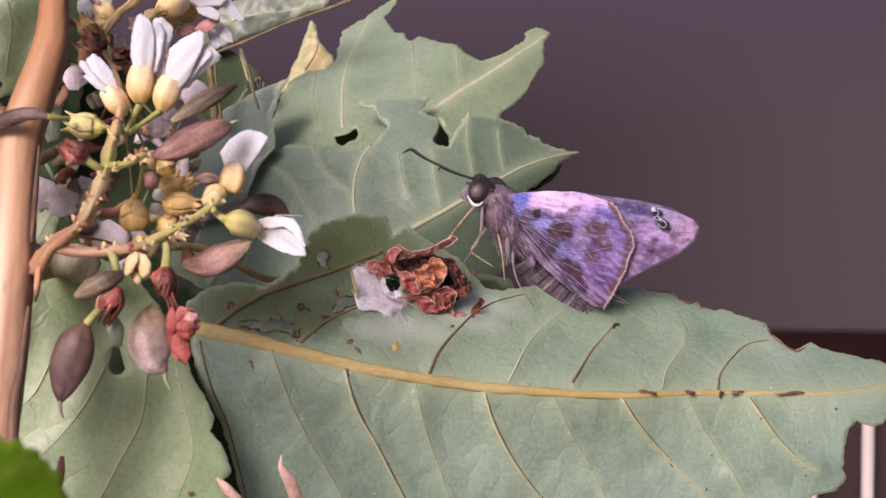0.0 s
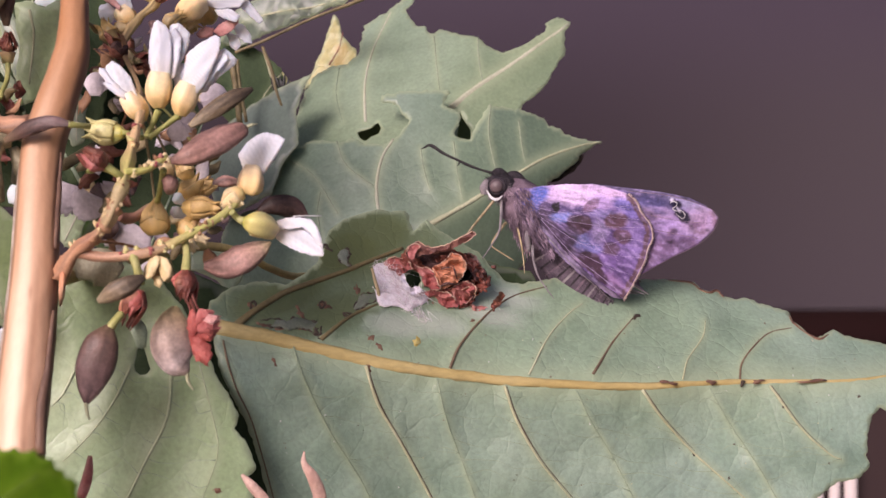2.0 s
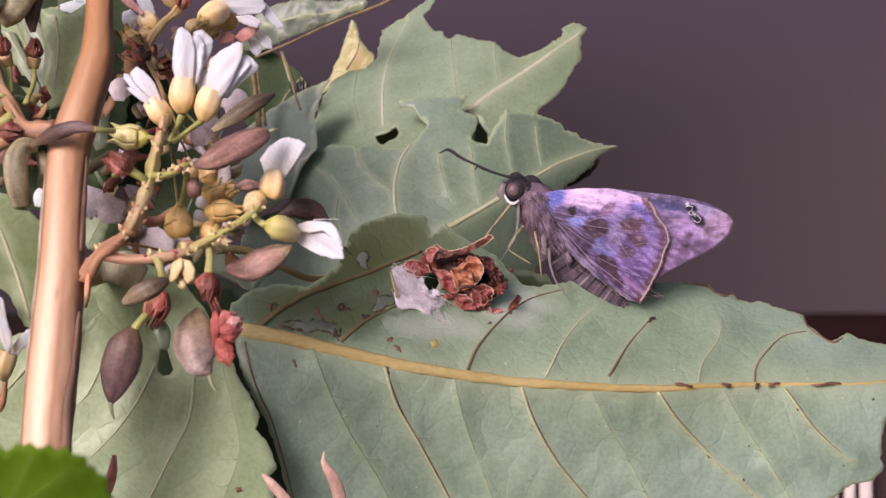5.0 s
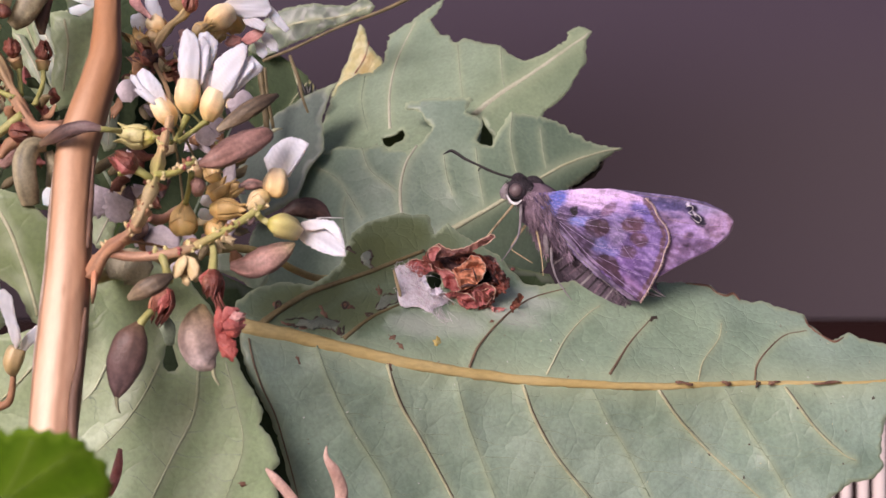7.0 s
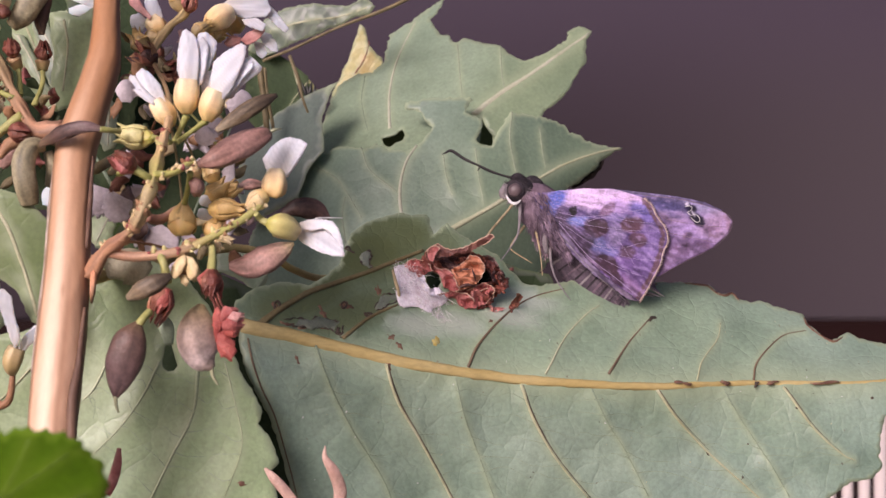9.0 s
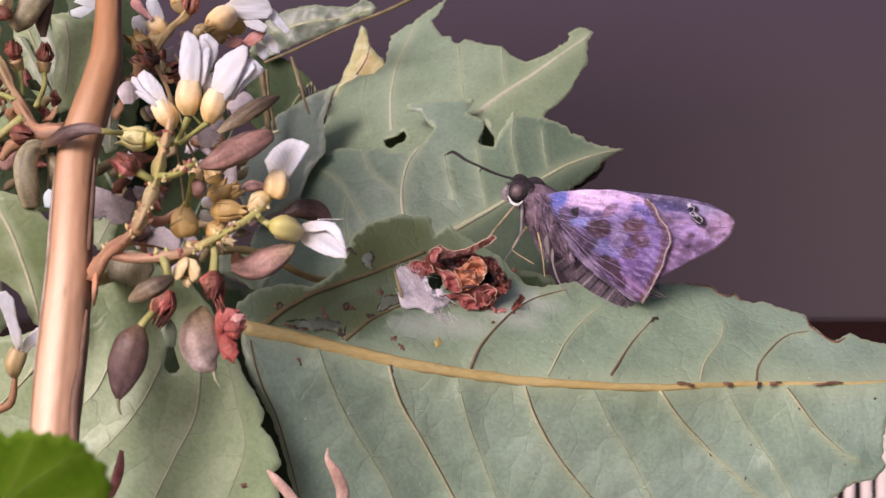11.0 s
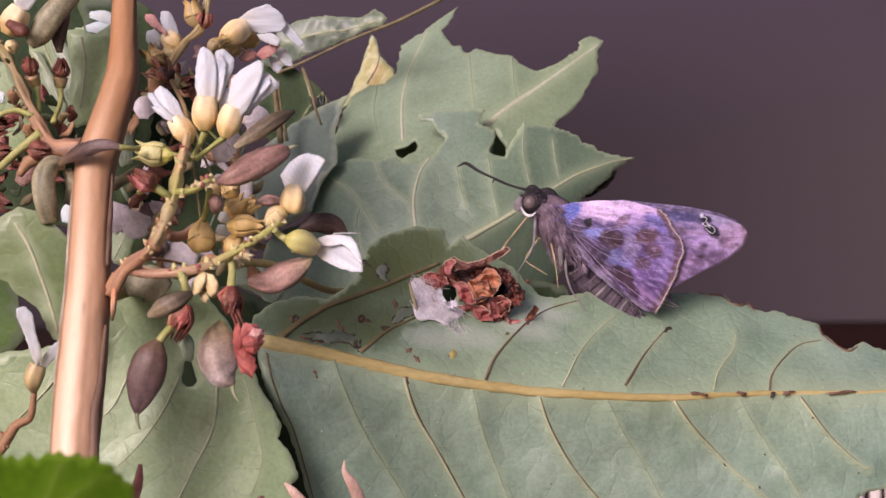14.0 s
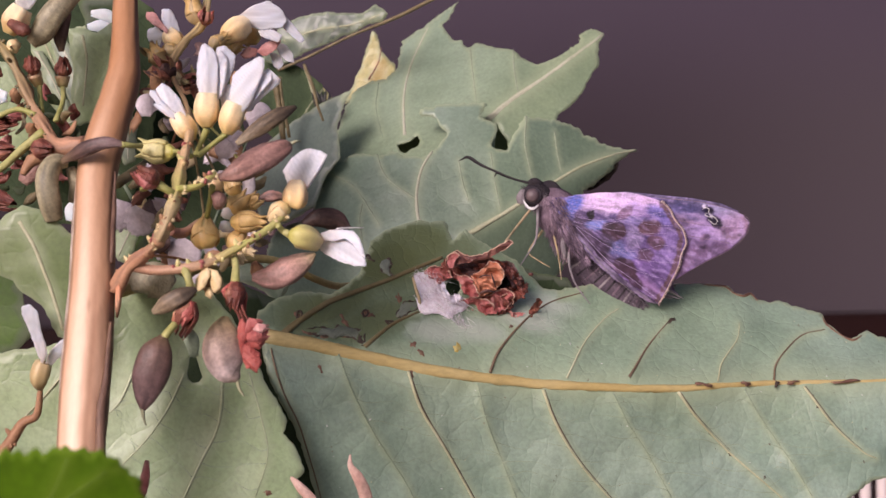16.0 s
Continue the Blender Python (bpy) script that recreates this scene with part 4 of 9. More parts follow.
leaf("upper_leaf", [(-23.1, 36.7), (-19.4, 39.0), (-15.6, 39.2), (-13.1, 42.5), (-12.7, 46.2), (-12.4, 49.2), (-6.9, 52.7), (1.1, 59.0), (-1.2, 54.6), (-3.0, 52.3), (-1.8, 50.0), (-0.2, 47.9), (1.3, 47.9), (2.4, 45.8), (5.0, 46.7), (9.5, 44.9), (12.5, 44.1), (14.8, 41.8), (17.7, 40.2), (20.6, 41.3), (24.5, 43.7), (26.9, 45.4), (27.5, 47.6), (29.8, 48.9), (32.5, 47.6), (31.0, 44.9), (30.8, 40.5), (28.8, 37.2), (26.8, 34.0), (24.8, 31.4), (21.0, 28.5), (13.7, 16.6), (-3.9, 12.6), (-21.4, 16.4), (-25.4, 20.4), (-26.2, 27.0), (-24.9, 33.2)],
     C2, M_LEAF_PALE, (-9.3, 38.9, 13.4), "pale green ragged leaf seen from below, chewed margin",
     veins=[
         ([(6.3, 27.5), (11.3, 31.8), (19.9, 37.9), (32.2, 47.2)], 0.95, 0.45, M_VEIN_WHITE, "midrib"),
         ([(-11.1, 25.1), (-11.5, 34.5), (-9.9, 43.0), (-6.3, 52.1)], 0.45, 0.2, M_VEIN_WHITE, "vein"),
         ([(3.2, 45.0), (3.7, 36.3), (4.2, 31.1)], 0.2, 0.15, M_VEIN_SOFT, "vein"),
         ([(12.5, 44.1), (12.4, 38.7), (12.9, 33.6)], 0.25, 0.2, M_VEIN_SOFT, "vein"),
         ([(-17.4, 38.4), (-17.7, 32.0), (-15.9, 25.1)], 0.2, 0.15, M_VEINLET, "vein"),
     ], lit_rim_color=(0.35, 0.42, 0.26), holes=[[(-12.6, 22.9), (-11.0, 23.2), (-9.6, 23.8), (-8.4, 24.8), (-7.8, 23.6), (-8.3, 22.4), (-9.7, 21.9), (-10.9, 20.9), (-12.1, 21.5)], [(8.1, 27.0), (8.9, 24.9), (10.2, 23.0), (10.0, 21.0), (7.5, 21.3), (7.8, 23.7)]], step=0.95, ragged=0.42, seed=8)
leaf("upper_leaf", [(-21.6, 34.3), (-23.0, 32.0), (-24.6, 26.2), (-23.7, 19.8), (-26.0, 16.9), (-27.3, 14.7), (-28.6, 10.0), (-34.6, 6.9), (-39.6, 4.7), (-43.3, 13.2), (-42.5, 19.4), (-40.3, 24.3), (-34.0, 28.8), (-27.7, 32.1)], C0, M_LEAF_GREY,
     (-35.8, 24.2, 4.3), "grey-green leaf lobe lying over the upper leaves", step=1.4, seed=9)
D = (-27.89, 0.1010, 0.1090, 0.000000, 0.000000, 0.000000)
leaf("lower_leaf", [(-48.0, -2.2), (-41.6, -1.1), (-36.2, -3.0), (-32.3, -7.7), (-29.9, -12.4), (-27.9, -16.6), (-26.1, -19.3), (-24.7, -22.4), (-25.3, -24.1), (-23.9, -25.5), (-23.2, -27.0), (-22.4, -29.5), (-23.5, -30.4), (-22.7, -33.1), (-21.9, -35.4), (-29.4, -39.7), (-44.3, -39.4), (-51.9, -31.0), (-50.8, -19.8), (-49.6, -12.2)], D, M_LEAF_GREEN,
     (-46.1, -38.2, -7.4), "grey-green leaf with pale side veins seen from below, toothed margin",
     veins=[
         ([(-33.3, -15.4), (-33.9, -22.3), (-36.4, -27.6), (-39.6, -34.3)], 0.34, 0.22, M_VEIN_PALE, "vein"),
         ([(-38.6, -15.4), (-40.7, -19.9), (-43.6, -24.1), (-47.2, -27.8)], 0.24, 0.15, M_VEIN_PALE, "vein"),
         ([(-45.7, -15.3), (-47.5, -19.1), (-49.3, -21.0)], 0.25, 0.2, M_VEIN_PALE, "vein"),
         ([(-29.8, -15.5), (-28.2, -21.6), (-27.3, -27.0), (-29.5, -33.7)], 0.12, 0.08, M_VEIN_PALE, "vein"),
     ], ladder=((2, 1), (1, 0), (0, 3)), holes=[[(-37.7, -12.8), (-37.1, -13.1), (-36.8, -14.0), (-36.5, -15.1), (-36.2, -16.0), (-36.7, -16.7), (-37.6, -16.8), (-38.2, -16.2), (-38.3, -15.4), (-38.1, -14.5), (-38.0, -13.4)]], step=1.0, seed=11)
blemish("lower_leaf", [(-27.3, -32.0)][0], (0.9, 0.45), 10, M_STAIN_BROWN, bpy.data.objects["lower_leaf"], 3)
petal_fold = [(-37.0, -41.1, -8.5), (-35.8, -42.1, -10.2), (-35.7, -41.1, -12.5)]
F = (-112.00, 0.0500, -0.2500, 0.000000, 0.000000, 0.000000)
leaf("near_leaf", [(-38.5, -15.0), (-35.1, -13.5), (-32.7, -13.4), (-30.8, -13.2), (-28.6, -13.4), (-27.0, -14.1), (-26.0, -15.1), (-25.2, -16.1), (-24.9, -17.3), (-25.2, -19.1), (-27.1, -22.2), (-33.6, -24.0), (-39.3, -22.1)], F, M_LEAF_BRIGHT,
     (-32.9, -116.2, -20.2), "bright fresh green leaf tip with toothed margin, close to the viewer", veins=[([(-35.9, -22.1), (-32.2, -17.7), (-30.2, -14.0)], 0.16, 0.08, M_NEARVEIN, "midrib"), ([(-33.6, -19.4), (-30.5, -17.2), (-27.4, -15.1)], 0.1, 0.05, M_NEARVEIN, "vein"), ([(-34.5, -20.3), (-29.9, -19.5), (-26.0, -18.2)], 0.1, 0.05, M_NEARVEIN, "vein")], margin=(0.12, 0.2, 0.015), step=0.7, teeth=0.6, seed=13)


# two leaves fill the gaps; their dark colour stands for the shade there
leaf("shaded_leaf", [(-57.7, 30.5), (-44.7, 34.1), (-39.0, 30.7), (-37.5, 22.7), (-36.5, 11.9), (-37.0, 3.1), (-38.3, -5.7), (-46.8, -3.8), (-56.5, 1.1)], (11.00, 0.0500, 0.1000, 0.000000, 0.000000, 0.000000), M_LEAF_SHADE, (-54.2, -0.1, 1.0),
     "leaf coloured dark for the shade behind the raceme", veins=[([(-46.8, -3.8), (-41.3, 9.8), (-34.8, 25.7)], 0.4, 0.25, M_VEINLET, "midrib")], step=1.8, seed=16)
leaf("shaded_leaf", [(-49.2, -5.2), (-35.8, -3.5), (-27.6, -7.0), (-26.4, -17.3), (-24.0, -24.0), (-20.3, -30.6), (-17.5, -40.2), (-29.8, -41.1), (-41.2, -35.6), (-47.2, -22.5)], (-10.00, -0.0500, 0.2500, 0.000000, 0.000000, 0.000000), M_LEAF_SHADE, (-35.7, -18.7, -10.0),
     "leaf coloured dark for the shade between the others", step=1.6, seed=15)


# ---- plant part builders ----
def hairs(name, rows, parent, label="", radius=0.04, seed=1):
    """Many short tapering hairs in one mesh: rows of root, direction with length, colour."""
    r_h = random.Random(seed)
    verts, faces, col = [], [], []
    for root, d, c in rows:
        root, d = Vector(root), Vector(d)
        s_ = d.cross(Vector((0.3, -1, 0.2))).normalized()
        t_ = s_.cross(d).normalized()
        bend = s_ * r_h.uniform(-0.18, 0.18) * d.length + Vector((0, 0, -0.08 * d.length))
        i = len(verts)
        for w, q in ((1.0, 0.0), (0.75, 0.55)):
            for k in range(3):
                a = 2 * math.pi * k / 3
                verts.append(root + d * q + bend * q * q + (s_ * math.cos(a) + t_ * math.sin(a)) * radius * w)
        verts.append(root + d + bend)
        faces += [(i + k, i + (k + 1) % 3, i + 3 + (k + 1) % 3, i + 3 + k) for k in range(3)] + [(i + 3 + k, i + 3 + (k + 1) % 3, i + 6) for k in range(3)]
        tone = r_h.uniform(0.7, 1.25)
        col += [(*[min(0.95, q * tone) for q in c], 1)] * 7
    return solid(name, verts, faces, M_FUR, parent, label, colors=col)


def petal(name, ctrl, widths, material, parent, label="", cup=0.25, face=(0.0, -1.0, 0.0), ruffle=0.25, nv=9, per=5, thick=0.07, seed=1, notch=0.0, smooth=True):
    """A thin cupped blade along a line, widths in mm, its broad side towards face."""
    line = curve_points(ctrl, per)
    wid = np.array([w[0] for w in curve_points([(w,) for w in widths], 8)])
    wid = np.interp(np.linspace(0, 1, len(line)), np.linspace(0, 1, len(wid)), np.maximum(wid, 0.05))
    face = Vector(face).normalized()
    verts, n = [], len(line)
    for i, p in enumerate(line):
        d = Vector(line[min(i + 1, n - 1)] - line[max(i - 1, 0)]).normalized()
        side = d.cross(face)
        side = side.normalized() if side.length > 1e-3 else Vector((1, 0, 0))
        nrm = side.cross(d).normalized()
        for k in range(nv):
            v = 2 * k / (nv - 1) - 1
            q = Vector((i * 0.5, v * 2.2, seed * 5.7))
            off = 0.4 * cup * wid[i] * (0.5 - v * v) + ruffle * 0.6 * noise.noise(q) * (i / n)
            back = -notch * wid[i] * (1 - abs(v)) * (1 if i == n - 1 else 0)
            lap = ruffle * (1.4 * noise.noise(Vector((v * 3.1, seed * 3.3, 4.0))) + noise.noise(q * 1.7 + Vector((9, 0, 0)))) * (i / n) ** 2
            verts.append(Vector(p) + side * (v * wid[i] / 2) + nrm * off + d * (back + lap - 0.16 * wid[i] * v * v * (i / n)))
    m = len(verts)
    normal_shift = face * -thick
    verts += [v + normal_shift for v in verts]
    faces = []
    for i in range(n - 1):
        for k in range(nv - 1):
            a = i * nv + k
            faces.append((a, a + 1, a + nv + 1, a + nv))
            faces.append((m + a, m + a + nv, m + a + nv + 1, m + a + 1))
    ring = [k for k in range(nv)] + [i * nv + nv - 1 for i in range(1, n)] + [(n - 1) * nv + k for k in range(nv - 2, -1, -1)] + [i * nv for i in range(n - 2, 0, -1)]
    for a, b in zip(ring, ring[1:] + ring[:1]):
        faces.append((b, a, a + m, b + m))
    return solid(name, verts, faces, material, parent, label, smooth=smooth, at=ctrl[0])


def flat_petal(name, outline, material, parent, label="", dome=0.35, ruffle=0.32, thick=0.06, seed=1, step=0.3, jag=0.06, ripple_size=1.0, crumple=0.0, rim=None):
    """A thin flat petal on the plane through its outline, slightly domed and rippled, with a crisp edge."""
    P = np.asarray(outline, dtype=float)
    coef, *_ = np.linalg.lstsq(np.c_[np.ones(len(P)), P[:, 0], P[:, 2]], P[:, 1], rcond=None)
    rng_p = random.Random(seed)
    ring = P[:, [0, 2]]
    soft = []
    for a, b in zip(ring, np.roll(ring, -1, 0)):
        soft += [a * 0.88 + b * 0.12, a * 0.12 + b * 0.88]
    rim_line = []
    for a, b in zip(soft, soft[1:] + soft[:1]):
        m = max(1, int(np.linalg.norm(b - a) / (step * 0.8)))
        rim_line += [a + (b - a) * k / m + np.array([rng_p.uniform(-jag, jag), rng_p.uniform(-jag, jag)]) for k in range(m)]
    rim_ids = range(len(rim_line))
    poly = np.array(rim_line)
    closed = np.vstack([poly, poly[:1]])
    lo, hi = poly.min(0), poly.max(0)
    gx, gz = (g.ravel() for g in np.meshgrid(np.arange(lo[0], hi[0], step), np.arange(lo[1], hi[1], step)))
    ok = inside(poly, gx, gz) & (seg_distance(closed, gx, gz) > step * 0.5)
    co, _, tris, _, _, _ = delaunay_2d_cdt([Vector(p) for p in rim_line] + [Vector(p) for p in zip(gx[ok], gz[ok])], [(i, (i + 1) % len(rim_line)) for i in range(len(rim_line))], [], 0, 1e-4)
    xy = np.array([tuple(c) for c in co])
    tri = np.array([t for t in tris if len(t) == 3])
    cen = xy[tri].mean(1)
    tri = tri[inside(poly, cen[:, 0], cen[:, 1])]
    a, b, c = xy[tri[:, 0]], xy[tri[:, 1]], xy[tri[:, 2]]
    ccw = ((b - a)[:, 0] * (c - a)[:, 1] - (b - a)[:, 1] * (c - a)[:, 0]) > 0
    tri[~ccw] = tri[~ccw][:, ::-1]
    ed = np.minimum(seg_distance(closed, xy[:, 0], xy[:, 1]), 1.5)
    base = P[0, [0, 2]]
    ax = P[len(P) // 2, [0, 2]] - base
    ax = ax / max(np.linalg.norm(ax), 1e-6)
    u, w = (xy - base) @ ax, (xy - base) @ np.array([-ax[1], ax[0]])
    ripple = np.array([noise.noise(Vector((i * 0.14, j * 0.7, seed * 3.7))) + 0.3 * noise.noise(Vector((i * 0.3, j * 2.2, seed * 1.9))) for i, j in zip(u / ripple_size, w / ripple_size)])
    y = coef[0] + coef[1] * xy[:, 0] + coef[2] * xy[:, 1] - 0.22 * dome * ed + ruffle * ripple
    if crumple:
        # sharp folds: ridges where two slow noises change sign, with the margin curling up
        folds = [np.array([abs(noise.noise(Vector((i * k + 0.6 * j, j * k - 0.5 * i, seed * 2.3 + k)))) for i, j in xy]) for k in (0.33, 0.8)]
        y = y - crumple * (1.5 - 3.2 * folds[0] - 1.3 * folds[1]) - 0.35 * crumple * np.exp(-ed / 0.35)
    n = len(xy)
    verts = np.vstack([np.c_[xy[:, 0], y, xy[:, 1]], np.c_[xy[:, 0], y + thick, xy[:, 1]]])
    faces = [tuple(int(i) for i in t) for t in tri] + [tuple(int(i) + n for i in t[::-1]) for t in tri]
    seen = {(int(t[i]), int(t[(i + 1) % 3])) for t in tri for i in range(3)}
    faces += [(e[1], e[0], e[0] + n, e[1] + n) for e in sorted(seen) if (e[1], e[0]) not in seen]
    col = None
    if material == M_PETAL:
        material, t = M_PETALSKIN, np.clip(u / max(u.max(), 1e-6), 0, 1)
        vein = np.array([abs(noise.noise(Vector((j * 2.6 + 0.25 * i, i * 0.12, seed * 7.7)))) for i, j in zip(u, w)])
        col = np.ones((n, 4))
        col[:, :3] = np.array((0.82, 0.70, 0.62)) + (np.array((0.83, 0.78, 0.83)) - np.array((0.82, 0.70, 0.62))) * np.clip(t * 2.2, 0, 1)[:, None]
        col[:, :3] *= (1 - 0.16 * np.clip(0.35 - vein, 0, 0.35) / 0.35)[:, None]
        col = np.vstack([col, col])
    ob = solid(name, verts, faces, material, parent, label, colors=col, at=P[0], smooth=not crumple)
    if rim:
        edge_pts = [(xy[i, 0], y[i] - 0.03, xy[i, 1]) for i in range(0, len(rim_ids), 2)]
        arc = edge_pts[:max(6, int(len(edge_pts) * 0.62))]
        tube("rim", arc, [0.04, 0.09, 0.07, 0.1, 0.04], rim, ob, "pale curled edge", seg=5, per=1, wobble=0.4, seed=seed)
    return ob


def body(name, ctrl, radii, tones, material, parent, label="", seg=20, per=8, flat=1.0, ribs=0, rib_depth=0.05, wobble=0.06, wrinkle=0.0, streak=0.25, seed=1, seam=None):
    """A tapering body whose colour runs through tones from base to tip, with faint lengthwise streaks, ribs and wrinkles."""
    v, f = tube_mesh(ctrl, radii, seg, per, flat, wobble, 0, seed)
    rows = len(v) // seg
    col = []
    out = []
    for i in range(rows):
        c = sum((v[i * seg + k] for k in range(seg)), Vector()) / seg
        x = i / (rows - 1) * (len(tones) - 1)
        a = Vector(tones[int(x)]).lerp(Vector(tones[min(int(x) + 1, len(tones) - 1)]), x - int(x))
        for k in range(seg):
            ang = 2 * math.pi * k / seg
            g = noise.noise(Vector((math.cos(ang) * 1.8, math.sin(ang) * 1.8 + seed * 3.1, i / rows * 1.6)))
            h = noise.noise(Vector((math.cos(ang) * 3.4, math.sin(ang) * 3.4 + seed * 5.3, i / rows * 9.0)))
            tone = a * (1 + streak * g + 0.5 * streak * h)
            if seam is not None and abs(math.cos(ang)) > 0.97:
                tone = tone.lerp(Vector(seam), 0.7)
            col.append((*[max(0.005, q) for q in tone], 1))
            s = 1 + (rib_depth * (abs(math.cos(ribs * ang / 2 + seed)) - 0.6) if ribs else 0.0) + wrinkle * h
            out.append(c + (v[i * seg + k] - c) * s)
    return solid(name, out, f, material, parent, label, colors=col, at=ctrl[0])


CREAM = [(0.66, 0.49, 0.19), (0.84, 0.60, 0.30), (0.90, 0.70, 0.42), (0.90, 0.74, 0.50)]
GREENISH = [(0.46, 0.44, 0.10), (0.62, 0.56, 0.22), (0.68, 0.60, 0.28), (0.66, 0.52, 0.26)]
TAN = [(0.58, 0.41, 0.14), (0.70, 0.47, 0.18), (0.78, 0.56, 0.26), (0.66, 0.46, 0.24)]


def cup(name, ctrl, radii, tones, parent, label="", teeth=5, tooth=1.0, flare=0.0, seed=1):
    """A flower cup of fused sepals whose pointed tips stand free at the mouth."""
    ob = body(name, ctrl, radii, tones, M_CUP, parent, label, ribs=teeth, rib_depth=0.2, wobble=0.1, streak=0.22, seed=seed)
    end, prev = Vector(ctrl[-1]), Vector(ctrl[-2])
    d = (end - prev).normalized()
    s = d.cross(Vector((0.1, -1, 0.2))).normalized()
    t = s.cross(d).normalized()
    r = radii[-1]
    if name != "bud":
        return ob
    skin = M_CALYX_GREEN if tones is GREENISH else (M_SEPAL if tones is CREAM else M_SEPAL_TAN)
    for k in range(teeth):
        a = 2 * math.pi * (k + 0.37 * seed) / teeth
        rad = s * math.cos(a) + t * math.sin(a)
        lie = [Vector(c) + rad * q * 1.03 for c, q in zip(ctrl[1:], radii[1:])]
        wide = [1.95 * q * math.sin(math.pi / teeth) for q in radii[1:]]
        p1 = lie[-1] + d * tooth * 0.5 + rad * flare * 0.4
        p2 = lie[-1] + d * tooth + rad * flare
        petal("sepal", lie + [p1, p2], wide + [wide[-1] * 0.75, 0.1], skin, ob, cup=0.35, face=tuple(rad), ruffle=0.14, nv=7, per=4, thick=0.12, seed=seed + k)
    return ob


def husk(name, at, axis, length, r, materials, parent, label, count=7, seed=1, gape=0.5):
    """A withered flower: a torn ring of crumpled, angular strips round a dark core."""
    rng_h = random.Random(seed)
    at, d = Vector(at), Vector(axis).normalized()
    s = d.cross(Vector((0.1, -1, 0.2))).normalized()
    t = s.cross(d).normalized()
    core = tube(name, [at, at + d * length * 0.35, at + d * length * 0.7], [r * 0.35, r * 0.6, r * 0.35], materials[-1], parent, label, seg=9, per=4, wobble=0.5, seed=seed)
    for k in range(count):
        a = 2 * math.pi * (k + rng_h.uniform(-0.3, 0.3)) / count
        rad = s * math.cos(a) + t * math.sin(a)
        tip = at + d * length * rng_h.uniform(0.75, 1.1) + rad * r * rng_h.uniform(0.2, 0.5 + gape)
        petal("petal", [at + rad * r * 0.35, at + d * length * 0.4 + rad * r * rng_h.uniform(0.8, 1.05), tip], [r * 0.6, r * rng_h.uniform(0.8, 1.1), r * rng_h.uniform(0.15, 0.5)],
              materials[k % len(materials)], core, cup=0.5, face=tuple(rad), ruffle=0.5 * r, nv=5, per=3, thick=0.12, seed=seed * 7 + k, smooth=False)
    return core


def calyx(name, ctrl, radii, material, parent, label="", teeth=4, tooth=1.2, seed=1):
    """A swollen flower cup with short pointed sepals at its mouth."""
    v, f = tube_mesh(ctrl, radii, 20, 6, 1.0, 0.05, 5, seed)
    end, prev = Vector(ctrl[-1]), Vector(ctrl[-2])
    d = (end - prev).normalized()
    s = d.cross(Vector((0.1, -1, 0.2))).normalized()
    t = s.cross(d).normalized()
    r = radii[-1]
    for k in range(teeth):
        a = 2 * math.pi * (k + 0.3 * (seed % 3)) / teeth
        rad = s * math.cos(a) + t * math.sin(a)
        tan = d.cross(rad)
        i = len(v)
        c = end - d * 0.3
        w = r * 1.0
        v += [c + rad * r * 1.0 + tan * w * 0.6, c + rad * r * 1.0 - tan * w * 0.6, c + rad * (r * 1.06) + d * tooth * 0.5 + tan * w * 0.35,
              c + rad * (r * 1.06) + d * tooth * 0.5 - tan * w * 0.35, c + rad * (r * 1.0) + d * tooth,
              c + rad * r * 0.8 + tan * w * 0.5, c + rad * r * 0.8 - tan * w * 0.5]
        f += [(i, i + 1, i + 3, i + 2), (i + 2, i + 3, i + 4), (i + 5, i + 2, i + 4), (i + 6, i + 4, i + 3), (i, i + 2, i + 5), (i + 1, i + 6, i + 3), (i + 5, i + 4, i + 6)]
    return solid(name, v, f, material, parent, label, at=ctrl[0])


POD_TONES = {
    "pink": [(0.15, 0.08, 0.062), (0.28, 0.15, 0.122), (0.38, 0.215, 0.185), (0.28, 0.15, 0.125), (0.30, 0.22, 0.15)],
    "rose": [(0.34, 0.18, 0.15), (0.44, 0.25, 0.215), (0.48, 0.285, 0.25), (0.46, 0.32, 0.24), (0.6, 0.5, 0.3)],
    "olive": [(0.36, 0.29, 0.19), (0.20, 0.145, 0.09), (0.105, 0.075, 0.05), (0.085, 0.062, 0.042)],
    "dark": [(0.07, 0.04, 0.035), (0.10, 0.055, 0.045), (0.075, 0.04, 0.035)],
    "purple": [(0.18, 0.12, 0.07), (0.12, 0.068, 0.055), (0.125, 0.075, 0.072), (0.165, 0.105, 0.105), (0.11, 0.065, 0.06)],
    "dusty": [(0.30, 0.24, 0.12), (0.27, 0.19, 0.115), (0.30, 0.215, 0.18), (0.44, 0.36, 0.35), (0.32, 0.24, 0.20)],
    "grey": [(0.34, 0.29, 0.17), (0.33, 0.29, 0.18), (0.29, 0.26, 0.17), (0.25, 0.21, 0.13)],
}


def pod(name, ctrl, radii, tones, parent, label="", flat=0.5, tip=None, seed=1):
    """A flattened, slightly wrinkled seed pod with a seam and, at its end, the dried style."""
    ob = body(name, ctrl, radii, POD_TONES[tones], M_PODSKIN, parent, label, seg=24, per=9, flat=flat, wobble=0.22 if flat < 0.6 else 0.06, wrinkle=0.05 if flat < 0.6 else 0.012, streak=0.75, seed=seed, seam=tuple(0.5 * q for q in POD_TONES[tones][1]))
    if tip:
        tube("style", tip, [0.28, 0.2, 0.1], M_VEIN, ob, "pale dried thread at the tip", seg=6, per=4)
    return ob


def twig(ctrl, radii, material, parent, name="pedicel", label=""):
    return tube(name, ctrl, radii, material, parent, label, seg=9, per=5, wobble=0.22, seed=len(ctrl))


